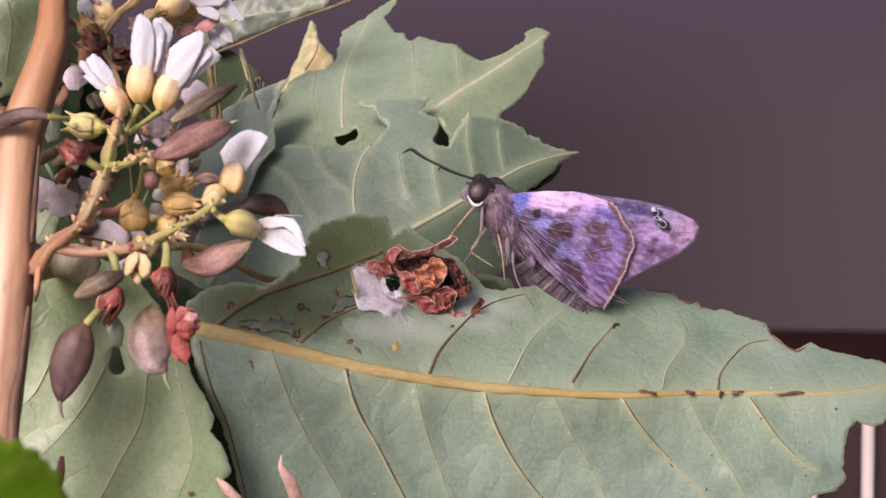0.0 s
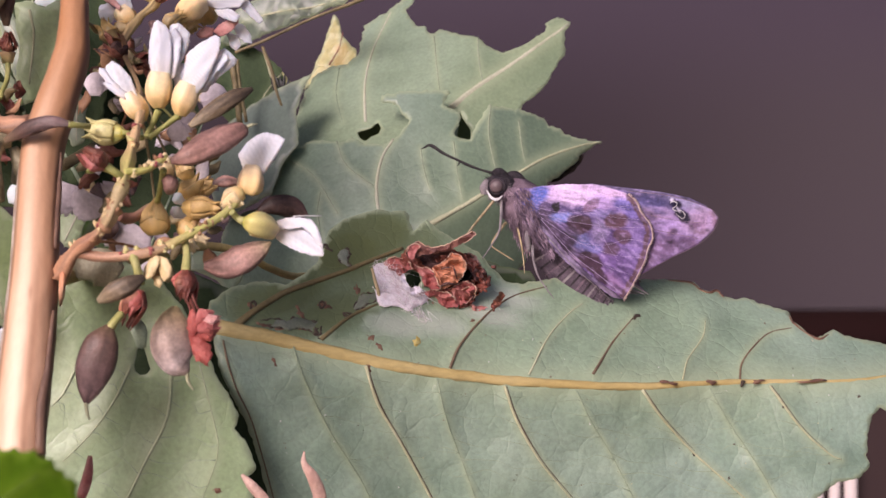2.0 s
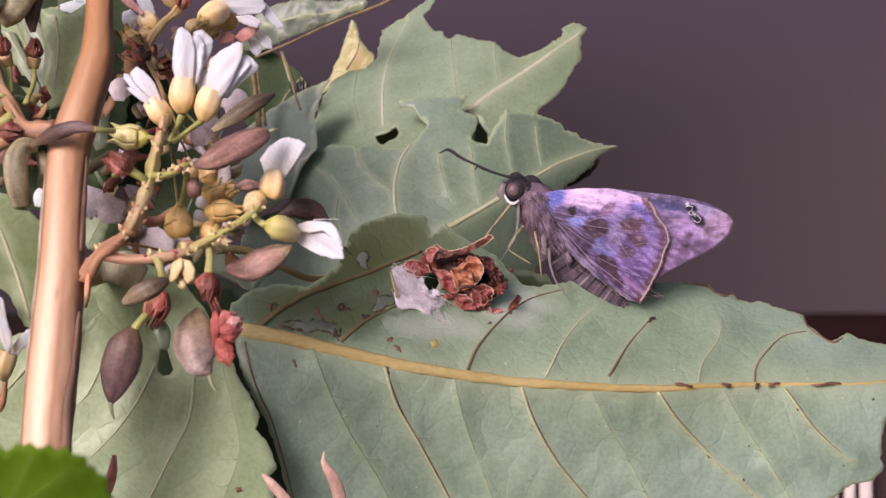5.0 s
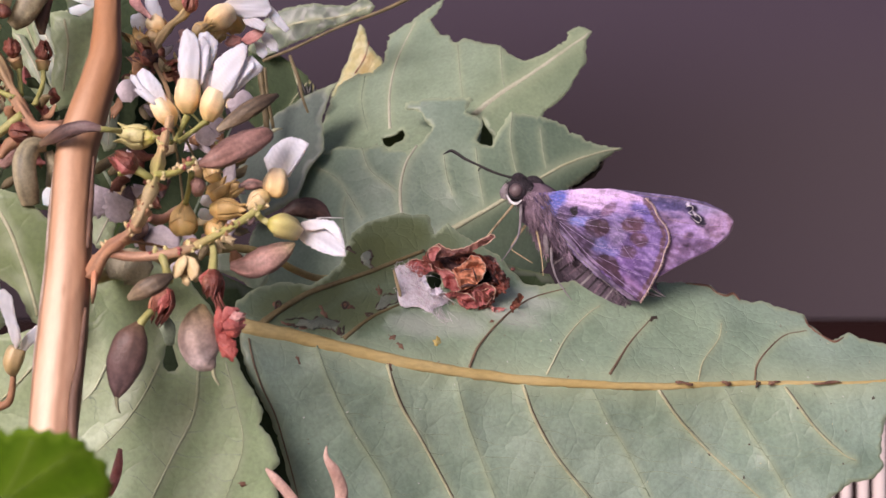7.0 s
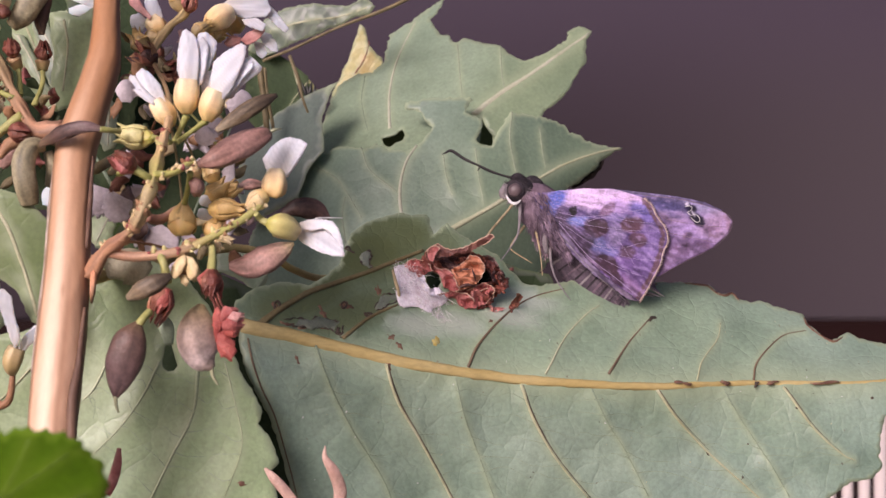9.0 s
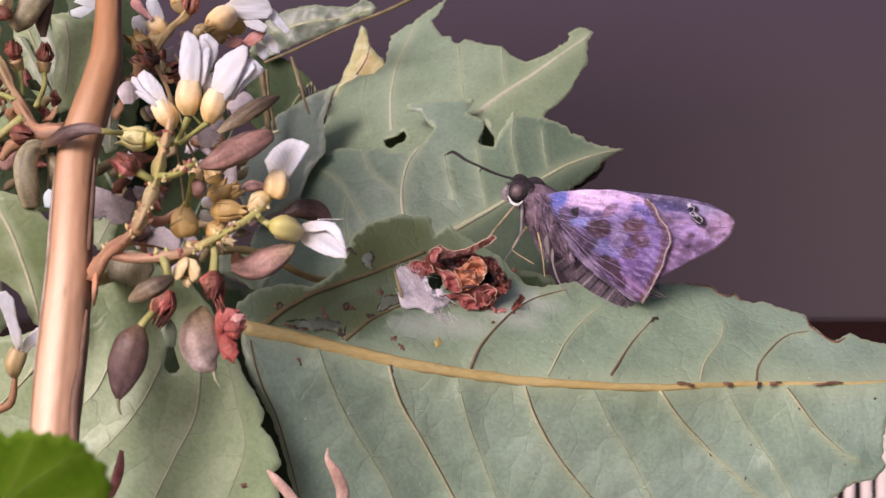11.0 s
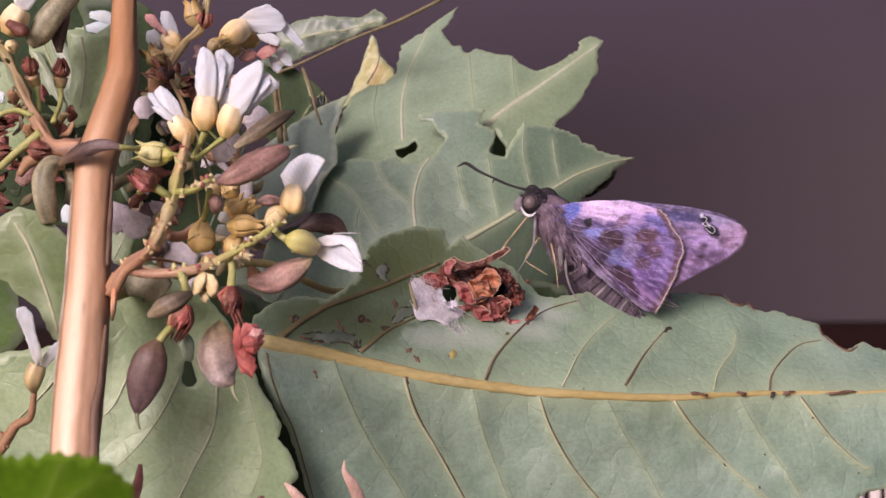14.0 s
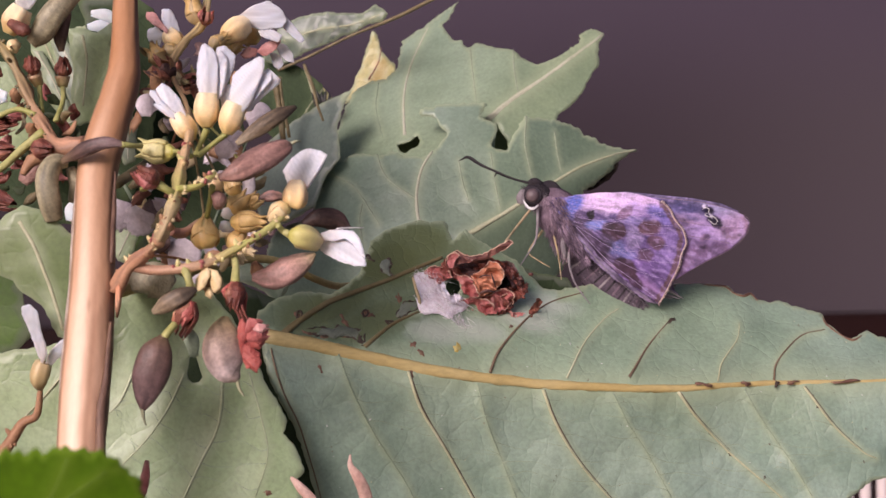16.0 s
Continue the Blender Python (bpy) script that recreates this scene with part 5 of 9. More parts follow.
def scars(parent, line, r, material, count, seed):
    """Small knobs where old flower stalks fell off."""
    rng = random.Random(seed)
    pts = curve_points(line, 12)
    for _ in range(count):
        p = Vector(pts[rng.randrange(len(pts))])
        d = Vector((rng.uniform(-1, 1), rng.uniform(-1, 0.2), rng.uniform(-1, 1))).normalized()
        q = p + d * (r + rng.uniform(0.25, 0.6)) + Vector((0, 0, rng.uniform(0, 0.4)))
        tube("stalk_scar", [p + d * r * 0.6, (p + d * r * 1.1 + q) / 2, q], [0.3, 0.24, 0.07], material, parent, seg=6, per=2, wobble=0.5, seed=int(rng.random() * 50))


WINDOWS = ([(-22.7, -10.2), (-20.7, -10.0), (-19.3, -10.4), (-18.4, -10.0), (-17.2, -10.1), (-16.0, -10.6), (-14.8, -10.8), (-14.5, -11.8), (-14.9, -12.4), (-15.8, -11.9), (-16.9, -11.6), (-17.9, -11.4), (-18.9, -11.7), (-19.9, -11.3), (-21.4, -11.1)], [(-10.1, -8.8), (-9.5, -7.7), (-8.9, -6.9), (-7.6, -6.8), (-6.7, -7.1), (-6.7, -7.8), (-8.0, -8.4), (-9.0, -9.0), (-9.8, -9.2)], [(-12.7, -1.2), (-12.1, -0.4), (-11.2, -0.4), (-10.9, -1.2), (-11.2, -2.1), (-10.5, -2.9), (-11.6, -2.7), (-12.4, -2.0)])
for k, line in enumerate(WINDOWS):
    patch("broad_leaf", line, M_WINDOW, broad, "dry_window", "grey skeletonised patch with dark chewed edges", edge=M_STAIN_DARK, seed=k + 3)
for k, line in enumerate(([(-24.2, -7.8), (-23.8, -7.6), (-23.5, -8.1), (-23.7, -8.6), (-24.1, -8.5)], [(-15.0, -8.1), (-14.5, -7.9), (-14.2, -8.4), (-14.7, -8.8)], [(-11.6, -9.5), (-11.1, -10.0), (-10.4, -9.7)], [(-14.9, 0.0), (-14.5, 0.3), (-14.0, -0.4), (-13.5, -0.6)])):
    pts = [(x, SURFACES["broad_leaf"](x, z) - 0.05, z) for x, z in list(line) + list(line[:1])]
    tube("chewed_edge", pts, [0.14, 0.22, 0.12, 0.2, 0.1], M_STAIN_DARK, broad, seg=6, per=4, wobble=0.5, seed=k)
petal("fold", petal_fold, [0.8, 2.0, 1.2], M_VEINLET, bpy.data.objects["lower_leaf"], "pale turned-over leaf margin", cup=0.4, seed=2)

# ---- raceme in front of the stem ----
raceme = thing("flower_raceme", (-44.3, -46.0, -3.1), "branched raceme with white flowers, cream buds and dry pods", "flowers", "flowering racemes")
AXIS = [(-44.4, -46.0, -3.5), (-42.6, -46.9, -0.6), (-40.2, -47.9, 1.1), (-38.3, -48.9, 2.7), (-36.7, -49.8, 5.6), (-35.9, -48.9, 8.5), (-35.9, -46.0, 11.5), (-36.1, -42.1, 14.4), (-36.7, -36.2, 17.9), (-38.9, -27.4, 22.1), (-44.5, -12.8, 29.8), (-43.6, -7.0, 34.9), (-41.5, -3.1, 38.7), (-40.7, 0.8, 46.7)]
REDBROWN, TANGREEN, YELLOWISH = (0.46, 0.24, 0.14), (0.47, 0.37, 0.20), (0.56, 0.44, 0.22)
body("axis", AXIS, [1.1, 0.95, 0.8, 0.95, 0.68, 0.62, 0.92, 0.66, 0.86, 0.6, 0.8, 0.48, 0.66, 0.46, 0.6, 0.42, 0.3, 0.3, 0.45, 0.62, 0.5, 0.75, 0.6, 0.8], [REDBROWN, (0.48, 0.26, 0.15), (0.40, 0.20, 0.12), (0.46, 0.34, 0.19), TANGREEN, (0.44, 0.39, 0.13), (0.58, 0.40, 0.21), (0.56, 0.39, 0.22), (0.36, 0.24, 0.12), (0.30, 0.19, 0.10), (0.5, 0.36, 0.17), YELLOWISH, YELLOWISH],
     M_TWIGSKIN, raceme, "jointed flower stalk, red-brown turning yellow-green", seg=16, per=7, wobble=0.4, wrinkle=0.12, streak=0.6)
for (x, y, z), r in zip([(-38.3, -48.9, 2.7), (-39.8, -47.9, 1.3), (-37.1, -49.4, 4.8), (-35.9, -48.9, 8.1), (-35.9, -44.0, 13.0)], (1.05, 0.95, 1.08, 0.85, 0.8)):
    tube("node", [(x - 0.25, y, z - 0.3), (x, y, z), (x + 0.2, y, z + 0.35)], [r * 0.8, r * 0.95, r * 0.75], M_TWIG, raceme, seg=12, per=3, wobble=0.5)
BRANCH = [(-42.1, -46.9, -0.4), (-38.7, -46.9, -1.0), (-34.4, -46.9, -0.6), (-31.4, -46.0, 0.3), (-28.0, -45.0, 2.2), (-25.1, -43.0, 4.2), (-22.8, -41.1, 6.7)]
body("branch", BRANCH[:4], [0.7, 0.6, 0.62, 0.55], [(0.44, 0.23, 0.14), (0.50, 0.29, 0.19), (0.52, 0.33, 0.21), (0.50, 0.36, 0.20)], M_TWIGSKIN, raceme, "reddish-brown side branch", seg=12, wobble=0.25, wrinkle=0.08, streak=0.4)
body("branch", BRANCH[3:], [0.58, 0.5, 0.5, 0.42], [(0.50, 0.40, 0.18), (0.46, 0.45, 0.14), (0.50, 0.48, 0.17), (0.52, 0.46, 0.18)], M_TWIGSKIN, raceme, "yellow-green side branch", seg=12, wobble=0.2, wrinkle=0.06, streak=0.25)
SIDE = [(-35.9, -48.9, 9.2), (-33.5, -47.9, 9.6), (-31.4, -46.0, 11.2)]
body("branch", SIDE, [0.5, 0.42, 0.4], [(0.48, 0.47, 0.13), (0.50, 0.46, 0.16)], M_TWIGSKIN, raceme, seg=12, wobble=0.25, wrinkle=0.06)
body("branch", [(-37.3, -46.0, 4.0), (-36.1, -44.0, 3.8), (-34.4, -41.1, 5.4)], [0.6, 0.65, 0.4], [(0.28, 0.13, 0.09), (0.34, 0.17, 0.12), (0.55, 0.36, 0.24)], M_TWIGSKIN, raceme, "short red-brown side branch", seg=12, wobble=0.3, wrinkle=0.06)
scars(raceme, AXIS[1:9], 0.7, M_SEPAL, 12, 4)
r_x = random.Random(8)
for line, count in ((AXIS[2:9], 26), (BRANCH[1:], 22), (SIDE, 8)):
    pts = curve_points(line, 14)
    for k in range(count):
        p = Vector(pts[r_x.randrange(len(pts))])
        d = Vector((r_x.uniform(-1, 1), r_x.uniform(-1, 0), r_x.uniform(-0.6, 1))).normalized()
        petal("bract", [p + d * 0.3, p + d * 0.65, p + d * r_x.uniform(0.8, 1.15) + Vector((0, 0, 0.2))], [0.6, r_x.uniform(0.6, 1.0), 0.3], r_x.choice((M_SEPAL, M_TWIG, M_CALYX_GREEN, M_SHRED)), raceme, cup=0.7, ruffle=0.2, nv=5, per=3, seed=k)
scars(raceme, BRANCH, 0.45, M_SEPAL, 14, 5)
scars(raceme, SIDE, 0.4, M_SEPAL, 5, 6)
body("node_scar", [(-44.2, -46.1, -0.8), (-43.8, -46.9, -2.8), (-43.9, -46.9, -4.9), (-44.3, -46.3, -6.9)], [0.2, 0.42, 0.34, 0.12], [(0.50, 0.26, 0.15), (0.60, 0.24, 0.12), (0.58, 0.32, 0.2), (0.5, 0.27, 0.16)], M_TWIGSKIN, raceme, "rough orange scar at the joint", seg=16, wobble=0.5, wrinkle=0.2, streak=0.8)

f = cup("flower", [(-34.4, -36.2, 18.2), (-34.4, -36.2, 19.5), (-34.3, -36.2, 21.2), (-34.2, -36.2, 22.8)], [0.65, 1.5, 1.66, 1.4], CREAM, raceme, "white pea-like flower in a cream calyx", tooth=0.35, seed=1)
flat_petal("petal", [(-33.9, -35.4, 22.1), (-33.1, -35.1, 24.6), (-33.3, -34.7, 27.7), (-33.2, -34.5, 29.4), (-32.0, -34.4, 29.6), (-30.6, -34.6, 28.3), (-30.7, -34.8, 26.8), (-31.5, -35.1, 24.7), (-32.4, -35.4, 22.2)], M_PETAL, f, dome=0.45, ruffle=0.42, jag=0.05, ripple_size=1.1, seed=4)
flat_petal("petal", [(-35.0, -36.6, 21.9), (-35.7, -36.3, 24.4), (-35.6, -35.9, 27.1), (-35.1, -35.6, 29.5), (-34.7, -35.6, 29.8), (-33.6, -35.7, 29.2), (-32.9, -35.8, 27.9), (-32.7, -36.2, 25.2), (-32.9, -36.6, 21.9)], M_PETAL, f, dome=0.45, ruffle=0.42, jag=0.05, ripple_size=1.1, seed=5)
flat_petal("petal", [(-34.7, -36.0, 22.0), (-34.5, -35.7, 26.0), (-34.0, -35.3, 28.8), (-33.2, -35.2, 28.5), (-32.4, -35.2, 28.9), (-31.5, -35.3, 27.4), (-31.8, -35.7, 24.5), (-32.4, -36.0, 22.0)], M_PETAL, f, dome=0.5, ruffle=0.5, jag=0.08, ripple_size=0.9, seed=31)
twig([(-35.7, -37.2, 14.4), (-35.3, -36.2, 16.0), (-34.4, -36.2, 18.0)], [0.4, 0.36, 0.5], M_GREENTWIG, raceme)
f = cup("flower", [(-31.6, -36.2, 17.2), (-31.3, -36.2, 18.5), (-30.8, -36.2, 19.9), (-30.2, -36.2, 21.3)], [0.65, 1.5, 1.66, 1.4], CREAM, raceme, "white pea-like flower in a cream calyx", tooth=0.35, seed=2)
flat_petal("petal", [(-29.4, -36.0, 20.2), (-28.2, -35.6, 23.4), (-26.6, -35.3, 25.9), (-26.0, -35.2, 26.3), (-24.3, -35.4, 24.7), (-24.6, -35.5, 23.9), (-26.2, -35.7, 22.8), (-27.4, -35.8, 21.6), (-28.3, -36.0, 20.3)], M_PETAL, f, dome=0.45, ruffle=0.42, jag=0.05, ripple_size=1.1, seed=10)
flat_petal("petal", [(-32.6, -35.0, 21.1), (-32.8, -34.8, 23.1), (-32.2, -34.6, 24.0), (-31.3, -34.6, 24.3), (-31.1, -34.9, 22.3), (-31.4, -35.0, 20.8)], M_PETAL, f, dome=0.45, ruffle=0.42, jag=0.05, ripple_size=1.1, seed=11)
flat_petal("petal", [(-31.2, -37.0, 20.7), (-31.1, -36.7, 22.8), (-30.7, -36.4, 25.3), (-29.4, -36.2, 26.5), (-27.1, -36.1, 27.8), (-26.3, -36.1, 27.3), (-26.4, -36.3, 25.9), (-27.2, -36.6, 23.6), (-28.2, -36.9, 21.3), (-29.2, -37.1, 20.0)], M_PETAL, f, dome=0.45, ruffle=0.42, jag=0.05, ripple_size=1.1, seed=9)
flat_petal("petal", [(-30.8, -36.5, 20.5), (-29.6, -36.1, 23.5), (-27.9, -35.8, 25.7), (-27.0, -35.8, 25.2), (-25.6, -35.8, 25.6), (-25.4, -35.9, 24.5), (-27.0, -36.2, 22.7), (-28.6, -36.5, 20.3)], M_PETAL, f, dome=0.5, ruffle=0.5, jag=0.08, ripple_size=0.9, seed=32)
twig([(-35.4, -37.2, 14.3), (-33.6, -36.2, 15.9), (-31.7, -36.2, 17.3)], [0.4, 0.36, 0.5], M_GREENTWIG, raceme)
f = cup("flower", [(-36.5, -36.2, 16.4), (-37.0, -36.2, 17.6), (-37.7, -36.2, 18.7), (-38.5, -36.2, 19.9)], [0.55, 1.35, 1.5, 1.2], CREAM, raceme, "half-open white flower in a cream calyx", tooth=0.3, seed=3)
flat_petal("petal", [(-38.0, -37.0, 19.0), (-39.5, -36.8, 20.5), (-40.8, -36.6, 22.2), (-41.2, -36.4, 23.6), (-40.4, -36.3, 24.4), (-39.3, -36.4, 23.8), (-37.9, -36.6, 22.2), (-37.2, -36.8, 20.5), (-37.0, -36.9, 19.5)], M_PETAL, f, dome=0.45, ruffle=0.42, jag=0.05, ripple_size=1.1, seed=15)
flat_petal("petal", [(-39.0, -37.2, 19.7), (-40.9, -37.0, 21.4), (-42.0, -36.8, 22.8), (-41.9, -36.7, 23.4), (-41.2, -36.7, 23.3), (-40.4, -36.9, 22.0), (-39.0, -37.1, 20.9)], M_PETAL, f, dome=0.45, ruffle=0.42, jag=0.05, ripple_size=1.1, seed=17)
flat_petal("petal", [(-38.4, -37.4, 19.1), (-40.4, -37.2, 20.3), (-41.4, -37.1, 21.3), (-41.1, -37.1, 21.6), (-40.0, -37.1, 21.3), (-38.1, -37.3, 20.1)], M_PETAL, f, dome=0.45, ruffle=0.42, jag=0.05, ripple_size=1.1, seed=16)
f = cup("flower", [(-22.3, -40.1, 6.8), (-22.1, -40.1, 7.6), (-22.1, -39.1, 8.9), (-22.1, -38.2, 10.0)], [0.6, 1.5, 1.6, 1.25], CREAM, raceme, "flower with one broad folded pale-pink petal", tooth=0.25, seed=4)
flat_petal("petal", [(-22.0, -37.6, 9.6), (-23.5, -36.8, 10.3), (-23.7, -36.6, 11.1), (-24.2, -36.4, 12.0), (-23.1, -36.6, 13.6), (-21.5, -37.2, 14.7), (-20.3, -37.6, 15.0), (-18.6, -38.3, 14.5), (-17.7, -38.7, 13.9), (-18.6, -38.7, 12.4), (-19.8, -38.2, 10.7), (-20.6, -38.0, 9.6)], M_PETAL, f, dome=0.25, ruffle=0.2, seed=13)
flat_petal("petal", [(-21.9, -36.4, 9.8), (-21.3, -36.4, 11.9), (-19.4, -37.2, 13.8), (-17.9, -37.8, 13.9), (-18.8, -37.6, 12.2), (-19.8, -37.2, 10.7), (-20.7, -36.8, 9.6)], M_PETAL, f, dome=0.4, seed=14)
f = cup("flower", [(-22.6, -42.1, 3.4), (-21.4, -42.1, 3.1), (-20.2, -41.1, 2.7), (-19.2, -40.1, 2.2)], [0.6, 1.5, 1.6, 1.15], GREENISH, raceme, "white flower nodding from a yellow-green calyx", tooth=0.25, seed=5)
flat_petal("petal", [(-19.0, -39.1, 2.5), (-18.9, -38.7, 3.5), (-17.8, -38.7, 3.9), (-16.3, -39.1, 4.0), (-14.4, -39.7, 3.7), (-13.6, -40.3, 2.9), (-13.0, -41.1, 1.2), (-12.7, -41.5, 0.0), (-13.6, -41.1, 0.8), (-14.4, -40.5, 1.9), (-15.5, -40.1, 2.7), (-17.1, -39.5, 2.4)], M_PETAL, f, dome=0.4, seed=15)
flat_petal("petal", [(-19.0, -38.7, 2.3), (-17.1, -38.7, 2.8), (-15.2, -39.1, 2.5), (-13.6, -40.1, 1.2), (-12.6, -41.1, -0.5), (-12.7, -41.3, -1.0), (-13.9, -41.1, -1.0), (-15.8, -40.5, -0.5), (-17.7, -39.7, 0.4), (-19.0, -39.1, 1.2)], M_PETAL, f, dome=0.4, seed=16)
tube("style", [(-16.9, -37.2, 4.1), (-15.5, -36.2, 4.2), (-13.4, -35.2, 4.2)], [0.12, 0.1, 0.06], M_WHITE, f, seg=5, per=3)
twig([(-24.0, -43.0, 4.6), (-23.5, -42.1, 3.9), (-22.6, -42.1, 3.4)], [0.4, 0.4, 0.5], M_GREENTWIG, raceme)
# flowers far back along the axis
f = cup("flower", [(-37.9, -5.0, 35.2), (-36.9, -4.0, 36.5), (-35.8, -3.1, 37.6), (-34.5, -2.1, 38.5)], [0.8, 1.7, 1.9, 1.5], CREAM, raceme, "drooping white flower past its prime", seed=6)
flat_petal("petal", [(-35.1, -2.1, 38.3), (-35.8, -2.1, 39.8), (-33.4, -2.1, 41.6), (-30.7, -2.1, 42.4), (-28.6, -1.6, 40.8), (-27.9, -1.1, 39.1), (-28.8, -1.1, 37.9), (-30.3, -1.5, 37.8), (-32.0, -1.9, 37.5), (-33.8, -2.1, 38.1)], M_PETAL, f, dome=0.5, seed=18)
flat_petal("petal", [(-32.6, -2.5, 37.3), (-30.2, -2.5, 37.6), (-28.6, -2.1, 36.5), (-29.2, -2.1, 35.4), (-31.0, -2.5, 35.9), (-32.1, -2.5, 36.5)], M_PETAL, f, dome=0.4, seed=19)
flat_petal("petal", [(-29.5, -0.5, 40.8), (-27.8, -0.3, 39.6), (-26.5, -0.1, 38.0), (-25.2, 0.3, 36.2), (-25.9, 0.3, 35.6), (-27.3, -0.1, 36.7), (-28.7, -0.5, 38.1)], M_PETAL, f, dome=0.5, seed=20)
flat_petal("petal", [(-30.7, 0.8, 36.3), (-28.5, 0.8, 35.6), (-27.3, 0.8, 34.0), (-27.2, 1.2, 32.5), (-28.4, 1.2, 32.8), (-29.7, 0.8, 34.0)], M_PETAL, f, dome=0.4, seed=21)
flat_petal("petal", [(-31.4, 1.4, 34.7), (-29.4, 1.4, 33.8), (-29.0, 1.4, 32.3), (-29.8, 1.6, 31.4), (-30.7, 1.6, 32.1)], M_PETAL, f, dome=0.4, seed=22)
flat_petal("petal", [(-33.3, -0.6, 34.2), (-31.8, -1.1, 35.6), (-29.8, -1.1, 36.3), (-28.9, -1.1, 35.9), (-29.9, -0.9, 34.5), (-31.7, -0.6, 33.3)], M_PETAL_PINK, f, "pinkish dried petal", dome=0.8, seed=23)
flat_petal("petal", [(-35.9, -1.1, 33.7), (-34.5, -1.1, 35.0), (-32.9, -0.7, 34.7), (-33.3, -0.5, 33.4), (-35.1, -0.7, 33.0)], M_PETAL_PINK, f, "pinkish dried petal", dome=0.6, seed=29)
for k, (line, rr) in enumerate((([(-39.3, -4.0, 34.1), (-37.7, -3.1, 35.0), (-36.0, -2.1, 35.7)], [0.7, 1.6, 1.0]), ([(-33.2, 1.8, 36.4), (-34.6, 1.8, 37.4), (-36.0, 1.8, 37.6)], [0.8, 1.9, 1.2]), ([(-35.8, 0.8, 35.0), (-36.9, 0.8, 35.3), (-37.9, 0.8, 35.0)], [0.5, 1.2, 0.8]))):
    cup("bud", line, rr, TAN, raceme, "spent olive-cream calyx", tooth=1.2, flare=0.5, seed=k + 2)
f = cup("flower", [(-45.3, -2.1, 34.8), (-46.1, -2.1, 35.9), (-46.9, -2.1, 36.8), (-47.4, -2.1, 37.6)], [0.7, 1.5, 1.55, 1.2], CREAM, raceme, "white and pink flower in a cream calyx", tooth=0.6, seed=7)
flat_petal("petal", [(-46.8, -3.1, 36.7), (-47.7, -3.1, 37.8), (-48.4, -2.7, 39.9), (-48.3, -2.1, 41.3), (-46.9, -2.1, 41.3), (-45.9, -2.1, 39.2), (-45.4, -2.1, 37.6), (-46.2, -2.7, 36.4)], M_PETAL, f, dome=0.4, seed=24)
flat_petal("petal", [(-47.1, -4.0, 36.8), (-48.0, -4.0, 37.6), (-49.4, -3.7, 38.4), (-50.7, -3.4, 39.7), (-50.7, -3.1, 40.7), (-49.2, -3.1, 40.6), (-48.2, -3.4, 39.0), (-46.9, -4.0, 37.6)], M_PETAL_PINK, f, dome=0.5, seed=25)
flat_petal("petal", [(-48.0, -2.1, 37.2), (-49.4, -2.1, 38.5), (-50.7, -2.1, 38.0), (-50.8, -2.1, 36.4), (-50.0, -2.1, 35.2), (-48.7, -2.1, 35.4), (-48.3, -2.1, 36.7)], M_PETAL, f, dome=0.4, seed=26)
for k, (line, rr) in enumerate((([(-47.3, -5.0, 32.1), (-48.5, -5.0, 33.0), (-49.2, -5.0, 34.1)], [0.6, 1.5, 1.0]), ([(-46.5, -3.1, 33.0), (-46.8, -3.1, 34.1), (-46.3, -2.1, 35.2)], [0.6, 1.4, 0.9]), ([(-41.5, -3.1, 38.5), (-42.6, -3.1, 40.0), (-43.0, -3.1, 42.0)], [0.7, 1.5, 1.1]), ([(-39.3, -7.0, 33.6), (-38.7, -7.0, 34.7), (-37.7, -6.0, 35.6)], [0.5, 1.1, 0.7]))):
    cup("bud", line, rr, [(0.34, 0.26, 0.12), (0.44, 0.33, 0.17), (0.38, 0.27, 0.14)], raceme, "dull olive-cream calyx", tooth=1.0, flare=0.4, seed=k + 3)
husk("withered_flower", (-43.8, -14.8, 28.3), (-0.4, -0.5, 0.5), 3.4, 1.7, (M_DRY, M_TWIG, M_DRY_DARK), raceme, "dry brown star of withered petals", count=8, seed=4, gape=1.4)
husk("withered_flower", (-42.5, -13.8, 27.8), (0.8, -0.4, -0.2), 3.0, 1.3, (M_DRY, M_POD_OLIVE, M_DARKRED), raceme, "dry brown star of withered petals", count=7, seed=9, gape=1.2)
husk("withered_flower", (-40.9, -4.0, 38.3), (0.3, -0.5, 0.8), 2.6, 1.3, (M_RED, M_DRY, M_DARKRED), raceme, "withered red flower remains", count=6, seed=6)
# faded petals deep in the raceme
rng = random.Random(12)
for line, w in (([(-45.3, -28.4, 7.6), (-46.4, -27.4, 5.7), (-47.6, -27.4, 4.5)], [3.5, 5.0, 3.0]), ([(-48.7, -26.5, 8.9), (-49.5, -26.5, 6.5), (-49.9, -26.5, 4.5)], [2.5, 4.0, 3.0]),
                ([(-38.1, -30.3, 2.8), (-39.3, -30.3, 0.9), (-41.3, -29.4, -0.7)], [3.0, 5.0, 3.0]), ([(-40.9, -28.4, 3.3), (-42.1, -28.4, 1.3), (-42.9, -28.4, 0.1)], [2.0, 3.5, 2.5]),
                ([(-34.0, -30.3, 16.6), (-33.0, -30.3, 15.8), (-31.4, -30.3, 15.4)], [2.0, 3.0, 2.0]), ([(-32.6, -29.4, 17.7), (-31.6, -29.4, 16.9), (-31.1, -29.4, 15.9)], [2.0, 3.0, 1.5]),
                ([(-30.1, -24.5, 22.1), (-29.2, -24.5, 20.9), (-29.0, -24.5, 19.2)], [3.0, 4.0, 3.0]), ([(-47.3, -22.6, 22.3), (-45.8, -22.6, 23.1), (-44.4, -22.6, 23.3)], [2.0, 3.5, 2.0])):
    petal("petal", line, w, M_PETAL_GREY, raceme, "faded greyish petal", cup=0.25, ruffle=0.5, nv=12, per=7, seed=rng.randrange(99))
